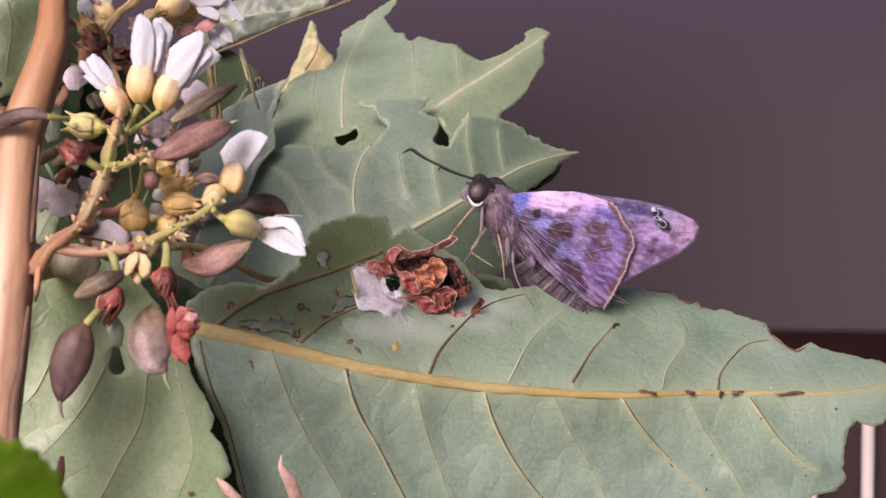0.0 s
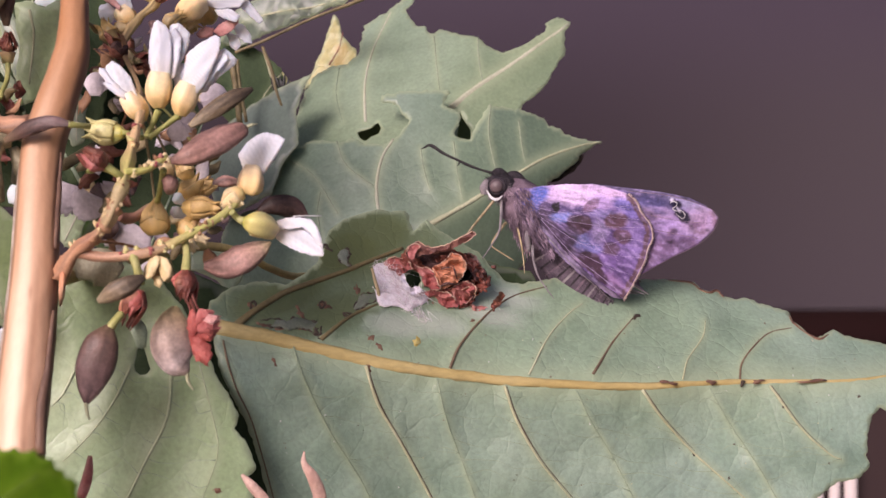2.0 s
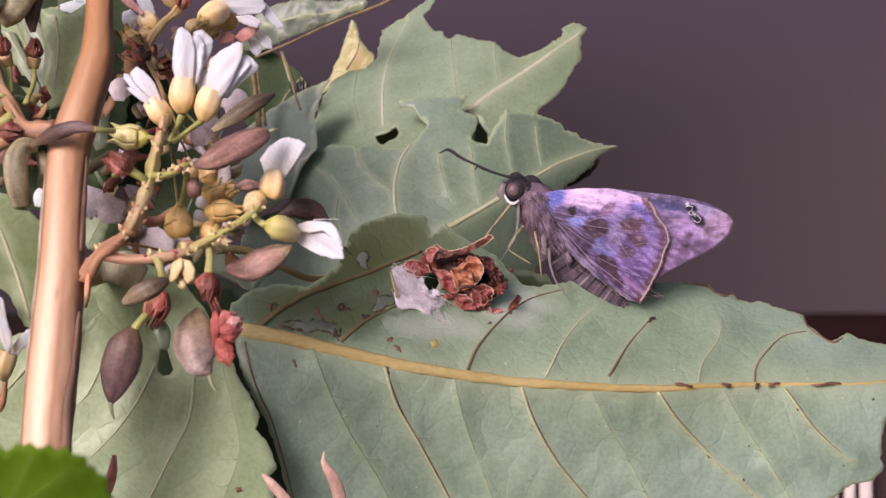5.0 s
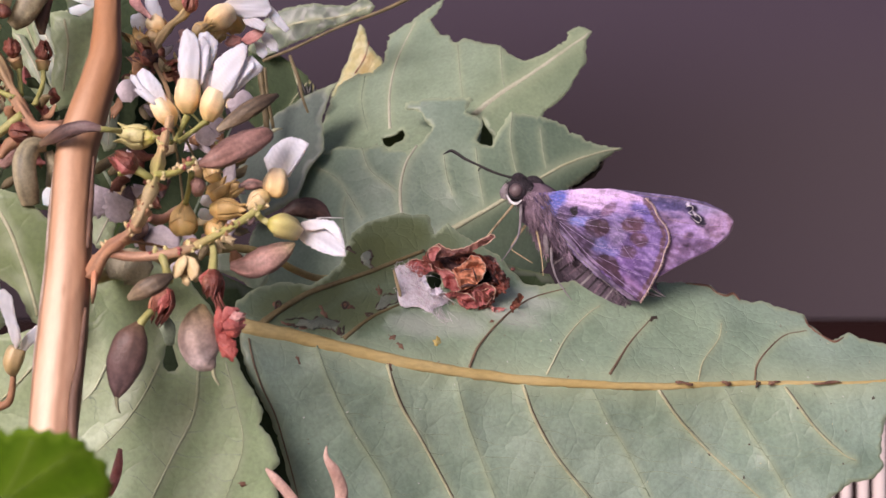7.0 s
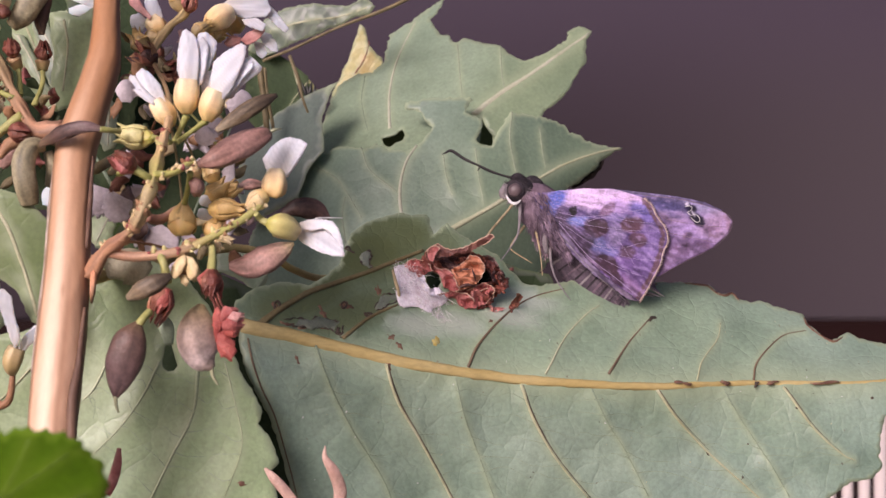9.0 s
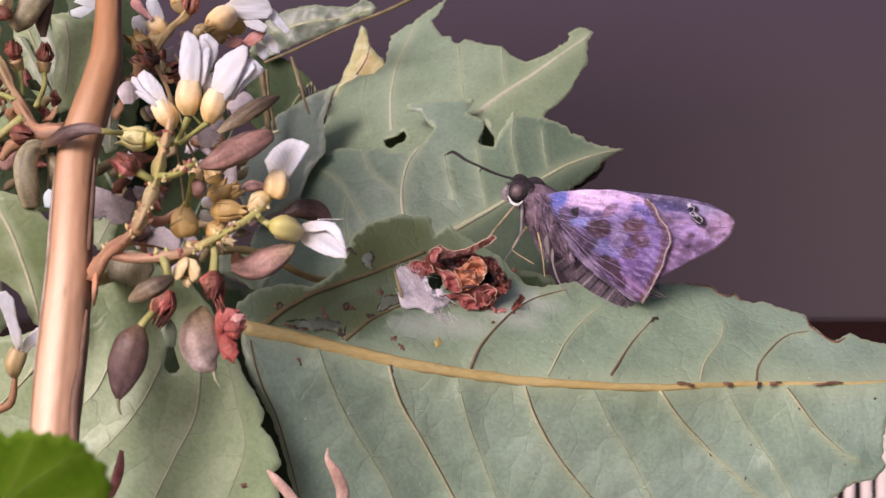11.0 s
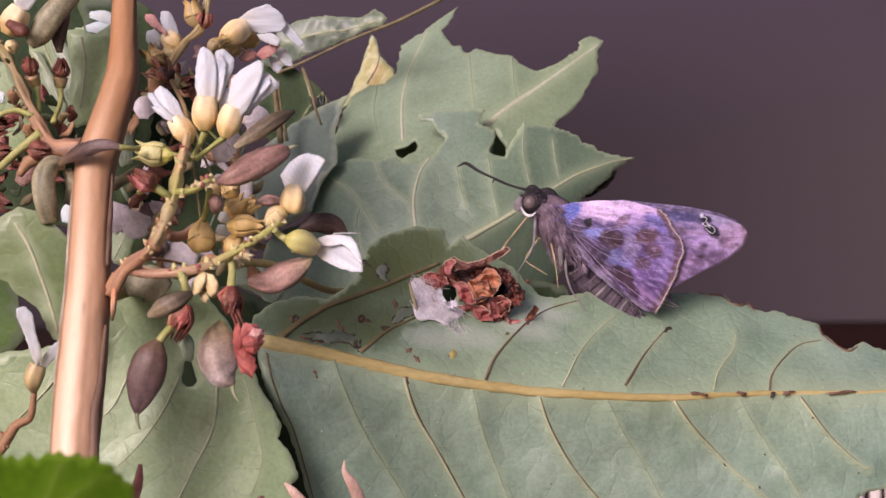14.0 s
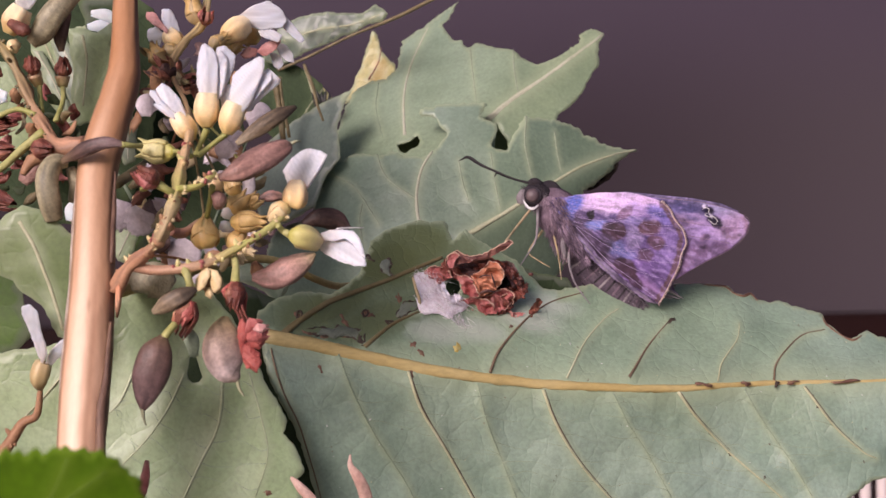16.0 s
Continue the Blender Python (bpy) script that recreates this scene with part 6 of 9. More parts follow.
CLUTTER = [(-49.1, -8.9, 27.6), (-47.0, -7.0, 29.2), (-44.5, -7.9, 30.0), (-42.9, -8.9, 28.0), (-47.9, -5.0, 31.3), (-48.6, -12.8, 25.3), (-36.6, -26.5, 15.4), (-34.5, -24.5, 15.2), (-31.6, -22.6, 17.0), (-30.5, -24.5, 12.3), (-38.6, -28.4, 8.8), (-43.3, -28.4, 7.6), (-33.8, -28.4, 9.6), (-31.4, -28.4, 3.7), (-29.3, -26.5, 4.5), (-36.2, -28.4, 2.5), (-45.8, -26.5, 11.4), (-43.5, -24.5, 13.9), (-42.3, -22.6, 17.4), (-32.3, -18.7, 23.7), (-33.9, -14.8, 27.6), (-44.7, -1.1, 35.2), (-38.1, -8.9, 29.4), (-43.1, -32.3, 3.2), (-33.4, -34.2, -2.2), (-30.2, -30.3, 1.7)]
for k, c in enumerate(CLUTTER):
    c = Vector(c)
    for _ in range(4):
        d = Vector((rng.uniform(-1, 1), rng.uniform(-0.5, 0.3), rng.uniform(-1, 1))).normalized()
        e = Vector((rng.uniform(-1, 1), rng.uniform(-0.5, 0.3), rng.uniform(-1, 1))).normalized()
        m = rng.choice((M_DRY, M_PETAL_GREY, M_POD_OLIVE, M_SEPAL, M_POD, M_PETAL_GREY, M_POD_OLIVE, M_TWIG, M_LEAF_SHADE_PLAIN)) if k > 5 else rng.choice((M_DRY, M_DARKRED, M_TWIG, M_POD_OLIVE))
        o = c + Vector((rng.uniform(-2.2, 2.2), rng.uniform(-0.5, 3), rng.uniform(-2.2, 2.2)))
        petal("bract", [o, o + d * 1.6, o + d * 2.6 + e * 1.2], [0.7, rng.uniform(1.2, 2.6), 0.5], m, raceme, "crumpled dry bract", cup=0.6, face=(e.x, -1, e.z), ruffle=0.6, seed=k, nv=7, per=4)
    if k % 3:
        continue
    a = Vector(AXIS[min(range(len(AXIS)), key=lambda q: (Vector(AXIS[q]) - c).length)])
    tube("pedicel", [a, (a + c) / 2 + Vector((0, 0.6, 0.8)), c], [0.22, 0.18, 0.2], rng.choice((M_GREENTWIG, M_TWIG, M_POD_OLIVE)), raceme, seg=6, per=4)
for line in ([(-31.8, -40.1, 6.6), (-31.1, -40.1, 6.3), (-30.2, -39.1, 5.6)], [(-32.3, -39.1, 4.9), (-31.5, -39.1, 4.6), (-30.5, -38.2, 4.1)]):
    petal("petal", line, [1.0, 1.6, 0.8], M_PETAL, raceme, "white petal tip", cup=0.3, seed=7)

# buds
BUDS = [
    ([(-38.5, -38.2, 14.7), (-39.8, -37.2, 14.9), (-41.1, -37.2, 15.0), (-42.5, -37.2, 15.3)], [0.5, 1.35, 1.6, 1.15], GREENISH, "yellow-green bud with parted sepals", 1.2, 0.2),
    ([(-33.4, -43.0, 1.7), (-33.5, -43.0, 2.8), (-33.7, -42.1, 4.1), (-33.7, -41.1, 5.8)], [0.9, 1.7, 1.6, 0.55], TAN, "plump tan bud closing to a point", 0.7, -0.3),
    ([(-30.4, -41.1, 5.2), (-29.2, -41.1, 5.2), (-27.7, -41.1, 5.2), (-26.6, -41.1, 5.1)], [0.6, 1.35, 1.3, 0.8], TAN, "cream bud with parted tips", 1.1, 0.1),
    ([(-22.7, -41.1, 7.0), (-23.5, -41.1, 6.7), (-24.3, -41.1, 6.2), (-25.2, -41.1, 5.5)], [0.6, 1.25, 1.25, 0.6], CREAM, "small cream bud", 0.4, -0.2),
    ([(-31.2, -39.1, 6.6), (-30.3, -39.1, 7.2), (-29.4, -39.1, 7.8), (-28.8, -39.1, 8.4)], [0.5, 1.2, 1.2, 0.85], TAN, "tan calyx with parted green tips", 0.9, 0.15),
    ([(-28.9, -38.2, 7.2), (-28.3, -38.2, 7.7), (-27.5, -38.2, 8.2)], [0.5, 1.1, 0.9], TAN, "small tan calyx", 0.7, 0.1),
    ([(-30.7, -41.1, 1.7), (-30.0, -41.1, 2.4), (-29.6, -40.1, 3.2)], [0.6, 1.3, 1.0], TAN, "small tan calyx", 0.6, 0.1),
    ([(-31.3, -44.0, 8.9), (-31.7, -44.0, 9.8), (-32.2, -43.0, 10.7)], [0.4, 0.9, 0.85], CREAM, "small cream calyx", 0.8, 0.2),
    ([(-29.9, -37.2, 9.0), (-30.7, -37.2, 9.8), (-31.1, -37.2, 10.7)], [0.5, 1.2, 1.0], TAN, "small tan calyx", 1.0, 0.2),
    ([(-29.2, -41.1, 1.9), (-28.5, -41.1, 1.5), (-27.7, -41.1, 1.1)], [0.4, 0.6, 0.45], CREAM, "tiny cream bud", 0.5, 0.1),
    ([(-29.6, -43.0, 1.2), (-29.2, -43.0, 0.7), (-28.7, -43.0, 0.1)], [0.4, 0.6, 0.45], CREAM, "tiny cream bud", 0.5, 0.1),
]
for k, (line, rr, tones, lab, tooth, flare) in enumerate(BUDS):
    cup("bud", line, rr, tones, raceme, lab, teeth=5, tooth=tooth, flare=flare, seed=k + 1)
husk("bud", (-37.9, -49.8, 9.8), Vector((-40.2, -50.8, 11.4)) - Vector((-37.9, -49.8, 9.8)), 3.2, 1.55, (M_DARKRED, M_DRY, M_DARKRED, M_SHRED), raceme, "withered dark red bud", seed=12, gape=0.1)
flat_petal("bract", [(-39.0, -50.3, 9.0), (-40.0, -50.8, 8.9), (-39.8, -51.2, 9.5), (-38.9, -51.0, 9.5), (-37.9, -50.4, 9.6)], M_GREENTWIG, raceme, "small yellow-green bract", dome=0.6, seed=3)
twig([(-35.9, -48.9, 8.5), (-36.7, -49.8, 9.1), (-37.9, -49.8, 9.8)], [0.5, 0.45, 0.6], M_GREENTWIG, raceme)
twig([(-35.7, -40.1, 14.0), (-37.5, -38.2, 14.7), (-38.6, -38.2, 14.9)], [0.4, 0.35, 0.4], M_GREENTWIG, raceme)
twig([(-29.6, -44.0, 0.8), (-29.0, -46.0, -0.6), (-28.8, -47.9, -2.9)], [0.5, 0.45, 0.6], M_GREENTWIG, raceme)
twig([(-35.5, -46.9, -0.6), (-34.7, -47.9, -2.0), (-34.5, -46.9, -4.2)], [0.5, 0.45, 0.6], M_GREENTWIG, raceme)
twig([(-31.8, -46.0, 9.7), (-32.5, -44.0, 8.0), (-33.4, -42.1, 5.9)], [0.4, 0.35, 0.4], M_GREENTWIG, raceme)
opened = flat_petal("bud", [(-33.2, -46.5, -1.1), (-34.0, -46.9, -2.1), (-34.1, -46.9, -3.1), (-33.6, -46.9, -3.8), (-32.7, -47.3, -3.2), (-32.2, -47.3, -2.1), (-32.0, -46.9, -1.1), (-32.6, -46.5, -0.6)], M_SEPAL, raceme, "cream bud splitting open", dome=2.2, ruffle=0.5, seed=71)
for k, line in enumerate(([(-32.4, -46.3, -0.8), (-31.3, -46.9, -1.1), (-30.6, -47.3, -2.1), (-30.7, -47.3, -3.3), (-31.6, -46.9, -4.1), (-32.1, -46.9, -3.1), (-32.3, -46.9, -1.8)], [(-33.0, -46.3, -3.2), (-32.1, -46.5, -3.3), (-31.8, -46.5, -4.2), (-32.3, -46.3, -4.8), (-33.0, -46.1, -4.4)], [(-33.7, -45.6, -1.4), (-32.6, -45.6, -0.5), (-31.4, -45.6, -1.4), (-31.5, -45.6, -3.5), (-32.8, -45.6, -3.9), (-34.0, -45.6, -3.2)])):
    flat_petal("sepal", line, M_SEPAL if k < 2 else M_TWIG, opened, dome=2.0, ruffle=0.5, seed=72 + k)
tube("bud_cluster", [(-31.8, -44.0, 8.8), (-31.2, -45.0, 8.0), (-31.4, -44.0, 7.0)], [0.6, 1.0, 0.5], M_POD_PINK, raceme, "cluster of tiny pink buds", seg=10, per=5, wobble=0.5)
# pods
pod("pod", [(-30.9, -46.0, 10.7), (-28.5, -46.0, 11.5), (-25.6, -44.0, 13.3), (-23.0, -42.1, 14.9), (-22.3, -41.1, 15.4)], [0.4, 1.4, 1.75, 1.1, 0.2], "pink", raceme, "dusty pink-brown flat pod", tip=[(-22.4, -41.1, 15.3), (-21.7, -41.1, 15.6), (-21.1, -40.1, 15.8)], seed=2)
pod("pod", [(-30.0, -38.2, 15.7), (-27.5, -37.2, 17.6), (-24.5, -36.2, 19.7), (-22.5, -34.2, 21.0)], [0.35, 1.0, 1.0, 0.3], "olive", raceme, "slender dark olive pod", seed=3)
pod("pod", [(-22.1, -32.3, 4.9), (-19.8, -32.3, 5.7), (-17.5, -31.3, 5.4), (-15.6, -31.3, 4.2)], [0.4, 1.3, 1.4, 0.3], "dark", raceme, "dark brown shrivelled pod", seed=4)
pod("pod", [(-28.1, -39.1, -2.2), (-25.7, -39.1, -2.2), (-23.1, -39.1, -1.3), (-21.0, -38.2, -0.1), (-19.7, -38.2, 0.8)], [0.5, 1.6, 1.8, 1.1, 0.2], "rose", raceme, "pinkish-brown pod with pale tip", seed=5)
pod("pod", [(-27.3, -36.2, 8.4), (-25.8, -36.2, 8.7), (-23.9, -36.2, 8.6)], [0.4, 0.8, 0.3], "pink", raceme, "small pink pod", seed=6)
pod("pod", [(-37.8, -53.8, -5.9), (-36.0, -54.7, -5.0), (-34.0, -54.7, -4.0), (-32.5, -53.8, -3.2)], [0.35, 1.05, 1.1, 0.35], "olive", raceme, "olive-brown narrow pod", seed=7)
pod("pod", [(-38.2, -46.9, -9.3), (-38.8, -47.9, -11.2), (-39.7, -47.9, -14.1), (-40.4, -47.9, -16.9), (-40.8, -47.9, -18.6)], [0.5, 2.0, 2.35, 1.4, 0.3], "purple", raceme, "purple-brown swollen pod with a bloom", flat=0.6, tip=[(-40.8, -47.9, -18.4), (-40.7, -47.9, -19.6), (-40.4, -47.9, -20.5)], seed=8)
pod("pod", [(-30.1, -47.9, -7.0), (-30.2, -48.9, -8.7), (-30.1, -49.8, -11.1), (-29.4, -49.8, -13.5), (-28.3, -49.8, -14.8)], [0.5, 1.9, 2.6, 2.0, 0.4], "dusty", raceme, "dusty grey-brown rounded pod", flat=0.6, tip=[(-28.4, -49.8, -14.7), (-28.2, -49.8, -15.8), (-27.6, -49.8, -16.8)], seed=9)
tube("pod", [(-43.8, -41.1, -2.9), (-41.2, -41.1, -2.1), (-38.9, -40.1, -3.6)], [1.2, 2.4, 1.6], M_POD_GREY, raceme, "grey-green crumpled old leaf base", seg=14, per=6, wobble=0.4, flat=0.5)
twig([(-36.9, -46.0, -7.9), (-37.6, -46.9, -8.8), (-38.2, -46.9, -9.6)], [0.5, 0.5, 0.6], M_GREENTWIG, raceme)
# withered flowers
husk("withered_flower", (-35.2, -44.0, -5.1), Vector((-37.2, -44.0, -9.9)) - Vector((-35.2, -44.0, -5.1)), 4.6, 1.7, (M_DRY_ORANGE, M_DRY, M_RED, M_DARKRED), raceme, "withered brown-orange flower remains", seed=21, gape=0.1)
husk("withered_flower", (-28.7, -47.9, -2.6), Vector((-28.9, -48.4, -6.1)) - Vector((-28.7, -47.9, -2.6)), 3.3, 1.55, (M_RED, M_DRY, M_DARKRED, M_DARKRED), raceme, "withered red flower remains", seed=22, gape=0.6)
w = flat_petal("withered_flower", [(-27.7, -49.8, -7.0), (-28.2, -50.2, -7.7), (-28.2, -50.6, -10.0), (-27.7, -50.8, -11.8), (-27.1, -50.8, -13.4), (-26.3, -50.8, -13.1), (-26.4, -50.4, -11.0), (-26.7, -50.0, -8.7)], M_RED, raceme, "crumpled coral-red dried petals", dome=1.0, ruffle=1.4, seed=34, jag=0.12)
for k, (line, wd) in enumerate((([(-27.0, -50.8, -8.9), (-25.9, -51.8, -8.0), (-24.9, -51.2, -7.7)], [1.0, 2.4, 1.2]), ([(-26.7, -51.2, -9.6), (-25.4, -52.0, -9.1), (-24.2, -51.2, -8.8)], [1.4, 2.6, 1.4]), ([(-26.4, -51.0, -10.3), (-25.5, -51.6, -10.0), (-24.6, -51.0, -9.6)], [1.2, 1.8, 0.8]), ([(-26.0, -51.8, -8.3), (-25.1, -52.4, -8.3), (-24.3, -51.8, -8.2)], [0.8, 1.6, 0.9]))):
    petal("petal", line, wd, (M_CORAL, M_CORAL, M_RED, M_PETAL_PINK)[k], w, cup=0.9, ruffle=1.0, seed=80 + k, nv=7, per=3, smooth=False)
flat_petal("petal", [(-27.5, -51.2, -10.2), (-26.4, -51.4, -10.3), (-25.4, -51.4, -11.5), (-25.1, -51.2, -12.8), (-25.7, -51.0, -13.8), (-26.8, -51.0, -13.3), (-27.5, -51.0, -11.8)], M_RED, w, dome=0.9, ruffle=1.4, seed=37, jag=0.12)
flat_petal("petal", [(-27.8, -50.2, -7.7), (-27.1, -50.4, -8.1), (-26.9, -50.4, -9.7), (-27.3, -50.2, -11.1), (-27.7, -50.2, -10.2)], M_RED, w, dome=0.9, ruffle=1.4, seed=38, jag=0.12)
for line in ([(-28.3, -48.9, -5.5), (-27.7, -49.3, -6.8), (-26.9, -49.8, -8.4)], [(-28.6, -48.9, -5.8), (-28.1, -49.3, -6.9), (-27.9, -49.5, -8.0)], [(-27.9, -48.9, -5.3), (-27.3, -49.5, -6.6), (-26.5, -49.8, -8.0)]):
    tube("thread", line, [0.22, 0.16, 0.12], M_DARKRED, w, seg=6, per=4, wobble=0.4)

# ---- raceme and leaves left of the stem ----
side = thing("flower_raceme", (-52.3, -35.2, 16.1), "raceme with dark red calyces, green pods and a white flower", "flowers", "flowering racemes")
LAX = [(-51.8, -34.2, 16.2), (-55.6, -33.3, 16.3), (-57.5, -32.3, 18.5), (-60.1, -30.3, 22.2), (-62.7, -28.4, 26.9), (-65.3, -26.5, 30.8), (-69.4, -24.5, 35.3)]
body("axis", LAX, [1.2, 1.35, 1.0, 0.65, 0.85, 0.55, 0.8, 0.5, 0.7, 0.5, 0.65], [(0.50, 0.28, 0.18), (0.46, 0.25, 0.15), (0.36, 0.21, 0.12), (0.30, 0.21, 0.11), (0.36, 0.28, 0.13), (0.34, 0.26, 0.12)], M_TWIGSKIN, side, "knobbly brown flower stalk", seg=16, per=8, wobble=0.6, wrinkle=0.18, streak=0.8)
r_y = random.Random(18)
for c in [(-58.0, -28.4, 19.7), (-61.4, -26.5, 18.7), (-58.6, -22.6, 23.1), (-58.1, -30.3, 17.1), (-63.9, -26.5, 17.9), (-56.0, -28.4, 18.4), (-62.0, -28.4, 13.7), (-66.5, -22.6, 25.7), (-64.6, -24.5, 22.1), (-59.3, -30.3, 14.3), (-55.5, -32.3, 14.9), (-64.7, -26.5, 12.2), (-59.6, -28.4, 12.1)]:
    for k in range(4):
        o = Vector(c) + Vector((r_y.uniform(-2, 2), r_y.uniform(-1, 2), r_y.uniform(-2, 2)))
        d = Vector((r_y.uniform(-1, 1), r_y.uniform(-0.5, 0.3), r_y.uniform(-1, 1))).normalized()
        e = Vector((r_y.uniform(-1, 1), 0, r_y.uniform(-1, 1)))
        petal("bract", [o, o + d * 1.6, o + d * 2.6 + e], [0.6, r_y.uniform(1.0, 2.2), 0.3], r_y.choice((M_DRY, M_DARKRED, M_POD_OLIVE, M_TWIG, M_LEAF_SHADE_PLAIN, M_SHRED)), side, "crumpled dry bract", cup=0.6, face=(e.x, -1, e.z), ruffle=0.6, seed=k, nv=7, per=4)
scars(side, LAX[1:], 0.8, M_POD_OLIVE, 12, 8)
twig([(-57.9, -32.3, 18.5), (-60.6, -32.3, 16.4), (-64.5, -31.3, 13.5), (-68.1, -30.3, 12.0)], [0.7, 0.6, 0.5, 0.5], M_GREENTWIG, side, "branch")
twig([(-59.3, -31.3, 20.9), (-62.5, -30.3, 21.9), (-66.8, -29.4, 20.4)], [0.45, 0.4, 0.4], M_GREENTWIG, side, "branch")
twig([(-56.0, -33.3, 15.6), (-58.8, -34.2, 14.4), (-60.0, -35.2, 12.4)], [1.0, 0.9, 0.4], M_TWIG, side, "branch")
for line in ([(-61.0, -28.4, 30.1), (-61.2, -27.4, 28.9), (-61.2, -26.5, 27.4), (-60.8, -25.5, 25.9)], [(-57.5, -24.5, 30.4), (-57.9, -23.5, 29.0), (-58.3, -22.6, 27.5), (-58.3, -22.6, 26.0)]):
    husk("calyx", line[2], Vector(line[0]) - Vector(line[2]), 3.0, 1.25, (M_DARKRED, M_DRY, M_DARKRED), side, "dark red withered calyx", seed=int(line[0][2] * 3) % 17 + 2, gape=0.1)
    body("receptacle", line[2:], [1.15, 0.7], [(0.55, 0.36, 0.2), (0.5, 0.42, 0.18)], M_CUP, side, "yellowish flower base", seg=12, per=4)
twig([(-60.8, -25.5, 26.1), (-60.0, -27.4, 23.8), (-59.2, -29.4, 21.6)], [0.4, 0.35, 0.4], M_GREENTWIG, side)
twig([(-58.3, -22.6, 26.3), (-57.7, -24.5, 23.7), (-56.9, -30.3, 20.2)], [0.4, 0.35, 0.4], M_GREENTWIG, side)
pod("pod", [(-57.8, -24.5, 30.9), (-57.9, -24.5, 33.6), (-57.4, -24.5, 37.7), (-57.2, -23.5, 42.0)], [0.4, 1.1, 1.2, 0.8], "purple", side, "flat brown pod", seed=12)
pod("pod", [(-61.5, -26.5, 31.8), (-59.9, -26.5, 33.4), (-58.1, -26.5, 36.1), (-55.6, -25.5, 39.1)], [0.9, 1.7, 1.8, 1.4], "grey", side, "thick olive-green curved pod", flat=0.8, seed=13)
f = cup("flower", [(-64.1, -28.4, 32.9), (-63.4, -28.4, 34.2), (-62.8, -28.4, 35.3), (-62.0, -28.4, 36.6)], [0.8, 1.75, 1.8, 1.4], CREAM, side, "white flower in a cream calyx", seed=4)
flat_petal("petal", [(-62.0, -28.4, 36.3), (-63.1, -28.4, 37.4), (-62.3, -28.4, 39.3), (-60.7, -28.4, 40.9), (-58.6, -27.4, 41.1), (-59.7, -27.4, 38.4), (-61.0, -28.0, 36.5)], M_PETAL, f, seed=41)
tube("bud", [(-63.0, -30.3, 34.1), (-60.9, -31.3, 32.8), (-60.5, -31.3, 32.1)], [0.6, 0.9, 0.5], M_DRY, side, "brown withered bud", seg=10, per=5, wobble=0.4)
tube("bud", [(-64.8, -26.5, 30.8), (-64.0, -26.5, 31.5), (-63.7, -26.5, 30.4)], [0.3, 1.1, 0.1], M_CALYX, side, "small cream bud", seg=10, per=5, wobble=0.2)
pod("pod", [(-52.9, -38.2, 13.7), (-54.3, -39.1, 13.5), (-55.0, -40.1, 11.4), (-54.7, -40.1, 8.4), (-54.5, -39.1, 6.0)], [0.8, 1.3, 1.5, 1.5, 1.2], "grey", side, "bent grey-green pod", flat=0.85, seed=14)
pod("pod", [(-52.8, -37.2, 13.0), (-52.0, -37.2, 10.7), (-52.7, -36.2, 8.5)], [0.6, 1.0, 0.8], "grey", side, "bent grey-green pod", flat=0.85, seed=15)
pod("pod", [(-52.9, -40.1, 13.7), (-49.5, -42.1, 15.0), (-46.6, -43.0, 15.8), (-43.9, -43.0, 15.5)], [0.45, 1.0, 0.9, 0.35], "purple", side, "purple-brown pod lying across the stem", seed=16)
twig([(-44.2, -43.0, 15.5), (-43.1, -42.1, 15.4), (-42.4, -40.1, 15.5)], [0.4, 0.35, 0.4], M_GREENTWIG, side)
for line in ([(-66.4, -29.4, 16.0), (-64.1, -30.3, 15.5), (-62.7, -30.3, 16.1)], [(-65.8, -32.3, 9.5), (-63.2, -33.3, 9.8), (-61.9, -33.3, 8.5)], [(-67.2, -28.4, 19.7), (-64.6, -29.4, 19.6), (-63.2, -29.4, 19.8)], [(-58.8, -34.2, 16.0), (-56.9, -35.2, 16.1), (-55.8, -35.2, 15.5)]):
    husk("bud", line[0], Vector(line[2]) - Vector(line[0]), (Vector(line[2]) - Vector(line[0])).length, 1.5, (M_DARKRED, M_DRY, M_DARKRED), side, "withered dark red bud", seed=int(abs(line[0][2])) + 2, gape=0.2)
petal("petal", [(-61.1, -32.3, 11.4), (-59.5, -32.3, 13.4), (-56.7, -32.3, 14.2)], [1.5, 3.0, 1.0], M_POD_PINK, side, "dry brown bract", cup=0.4, ruffle=0.6, seed=42)
f = cup("flower", [(-56.5, -40.1, -16.3), (-56.2, -41.1, -15.1), (-55.9, -41.1, -13.9), (-55.5, -41.1, -12.9)], [0.6, 1.2, 1.25, 1.05], [(0.42, 0.34, 0.16), (0.50, 0.38, 0.19), (0.54, 0.42, 0.24)], side, "white flower with two long narrow petals", seed=5)
flat_petal("petal", [(-55.4, -42.1, -13.1), (-56.0, -42.4, -11.6), (-56.8, -43.0, -8.6), (-57.5, -43.5, -6.4), (-57.5, -43.6, -5.3), (-56.4, -43.6, -5.1), (-55.5, -43.2, -6.1), (-55.3, -42.6, -8.6), (-54.6, -42.1, -11.6)], M_PETAL, f, dome=0.4, seed=43)
flat_petal("petal", [(-55.4, -41.1, -13.2), (-54.8, -41.1, -11.6), (-53.6, -41.1, -10.2), (-52.0, -40.1, -9.4), (-51.9, -40.1, -11.2), (-53.5, -40.7, -12.2), (-54.5, -41.1, -13.3)], M_PETAL, f, dome=0.4, seed=44)
twig([(-63.0, -40.1, -26.7), (-60.9, -40.1, -24.1), (-58.9, -40.1, -21.1), (-57.0, -40.1, -20.0), (-56.4, -40.1, -16.4)], [1.0, 0.8, 0.6, 0.5, 0.4], M_TWIG, side, "branch")
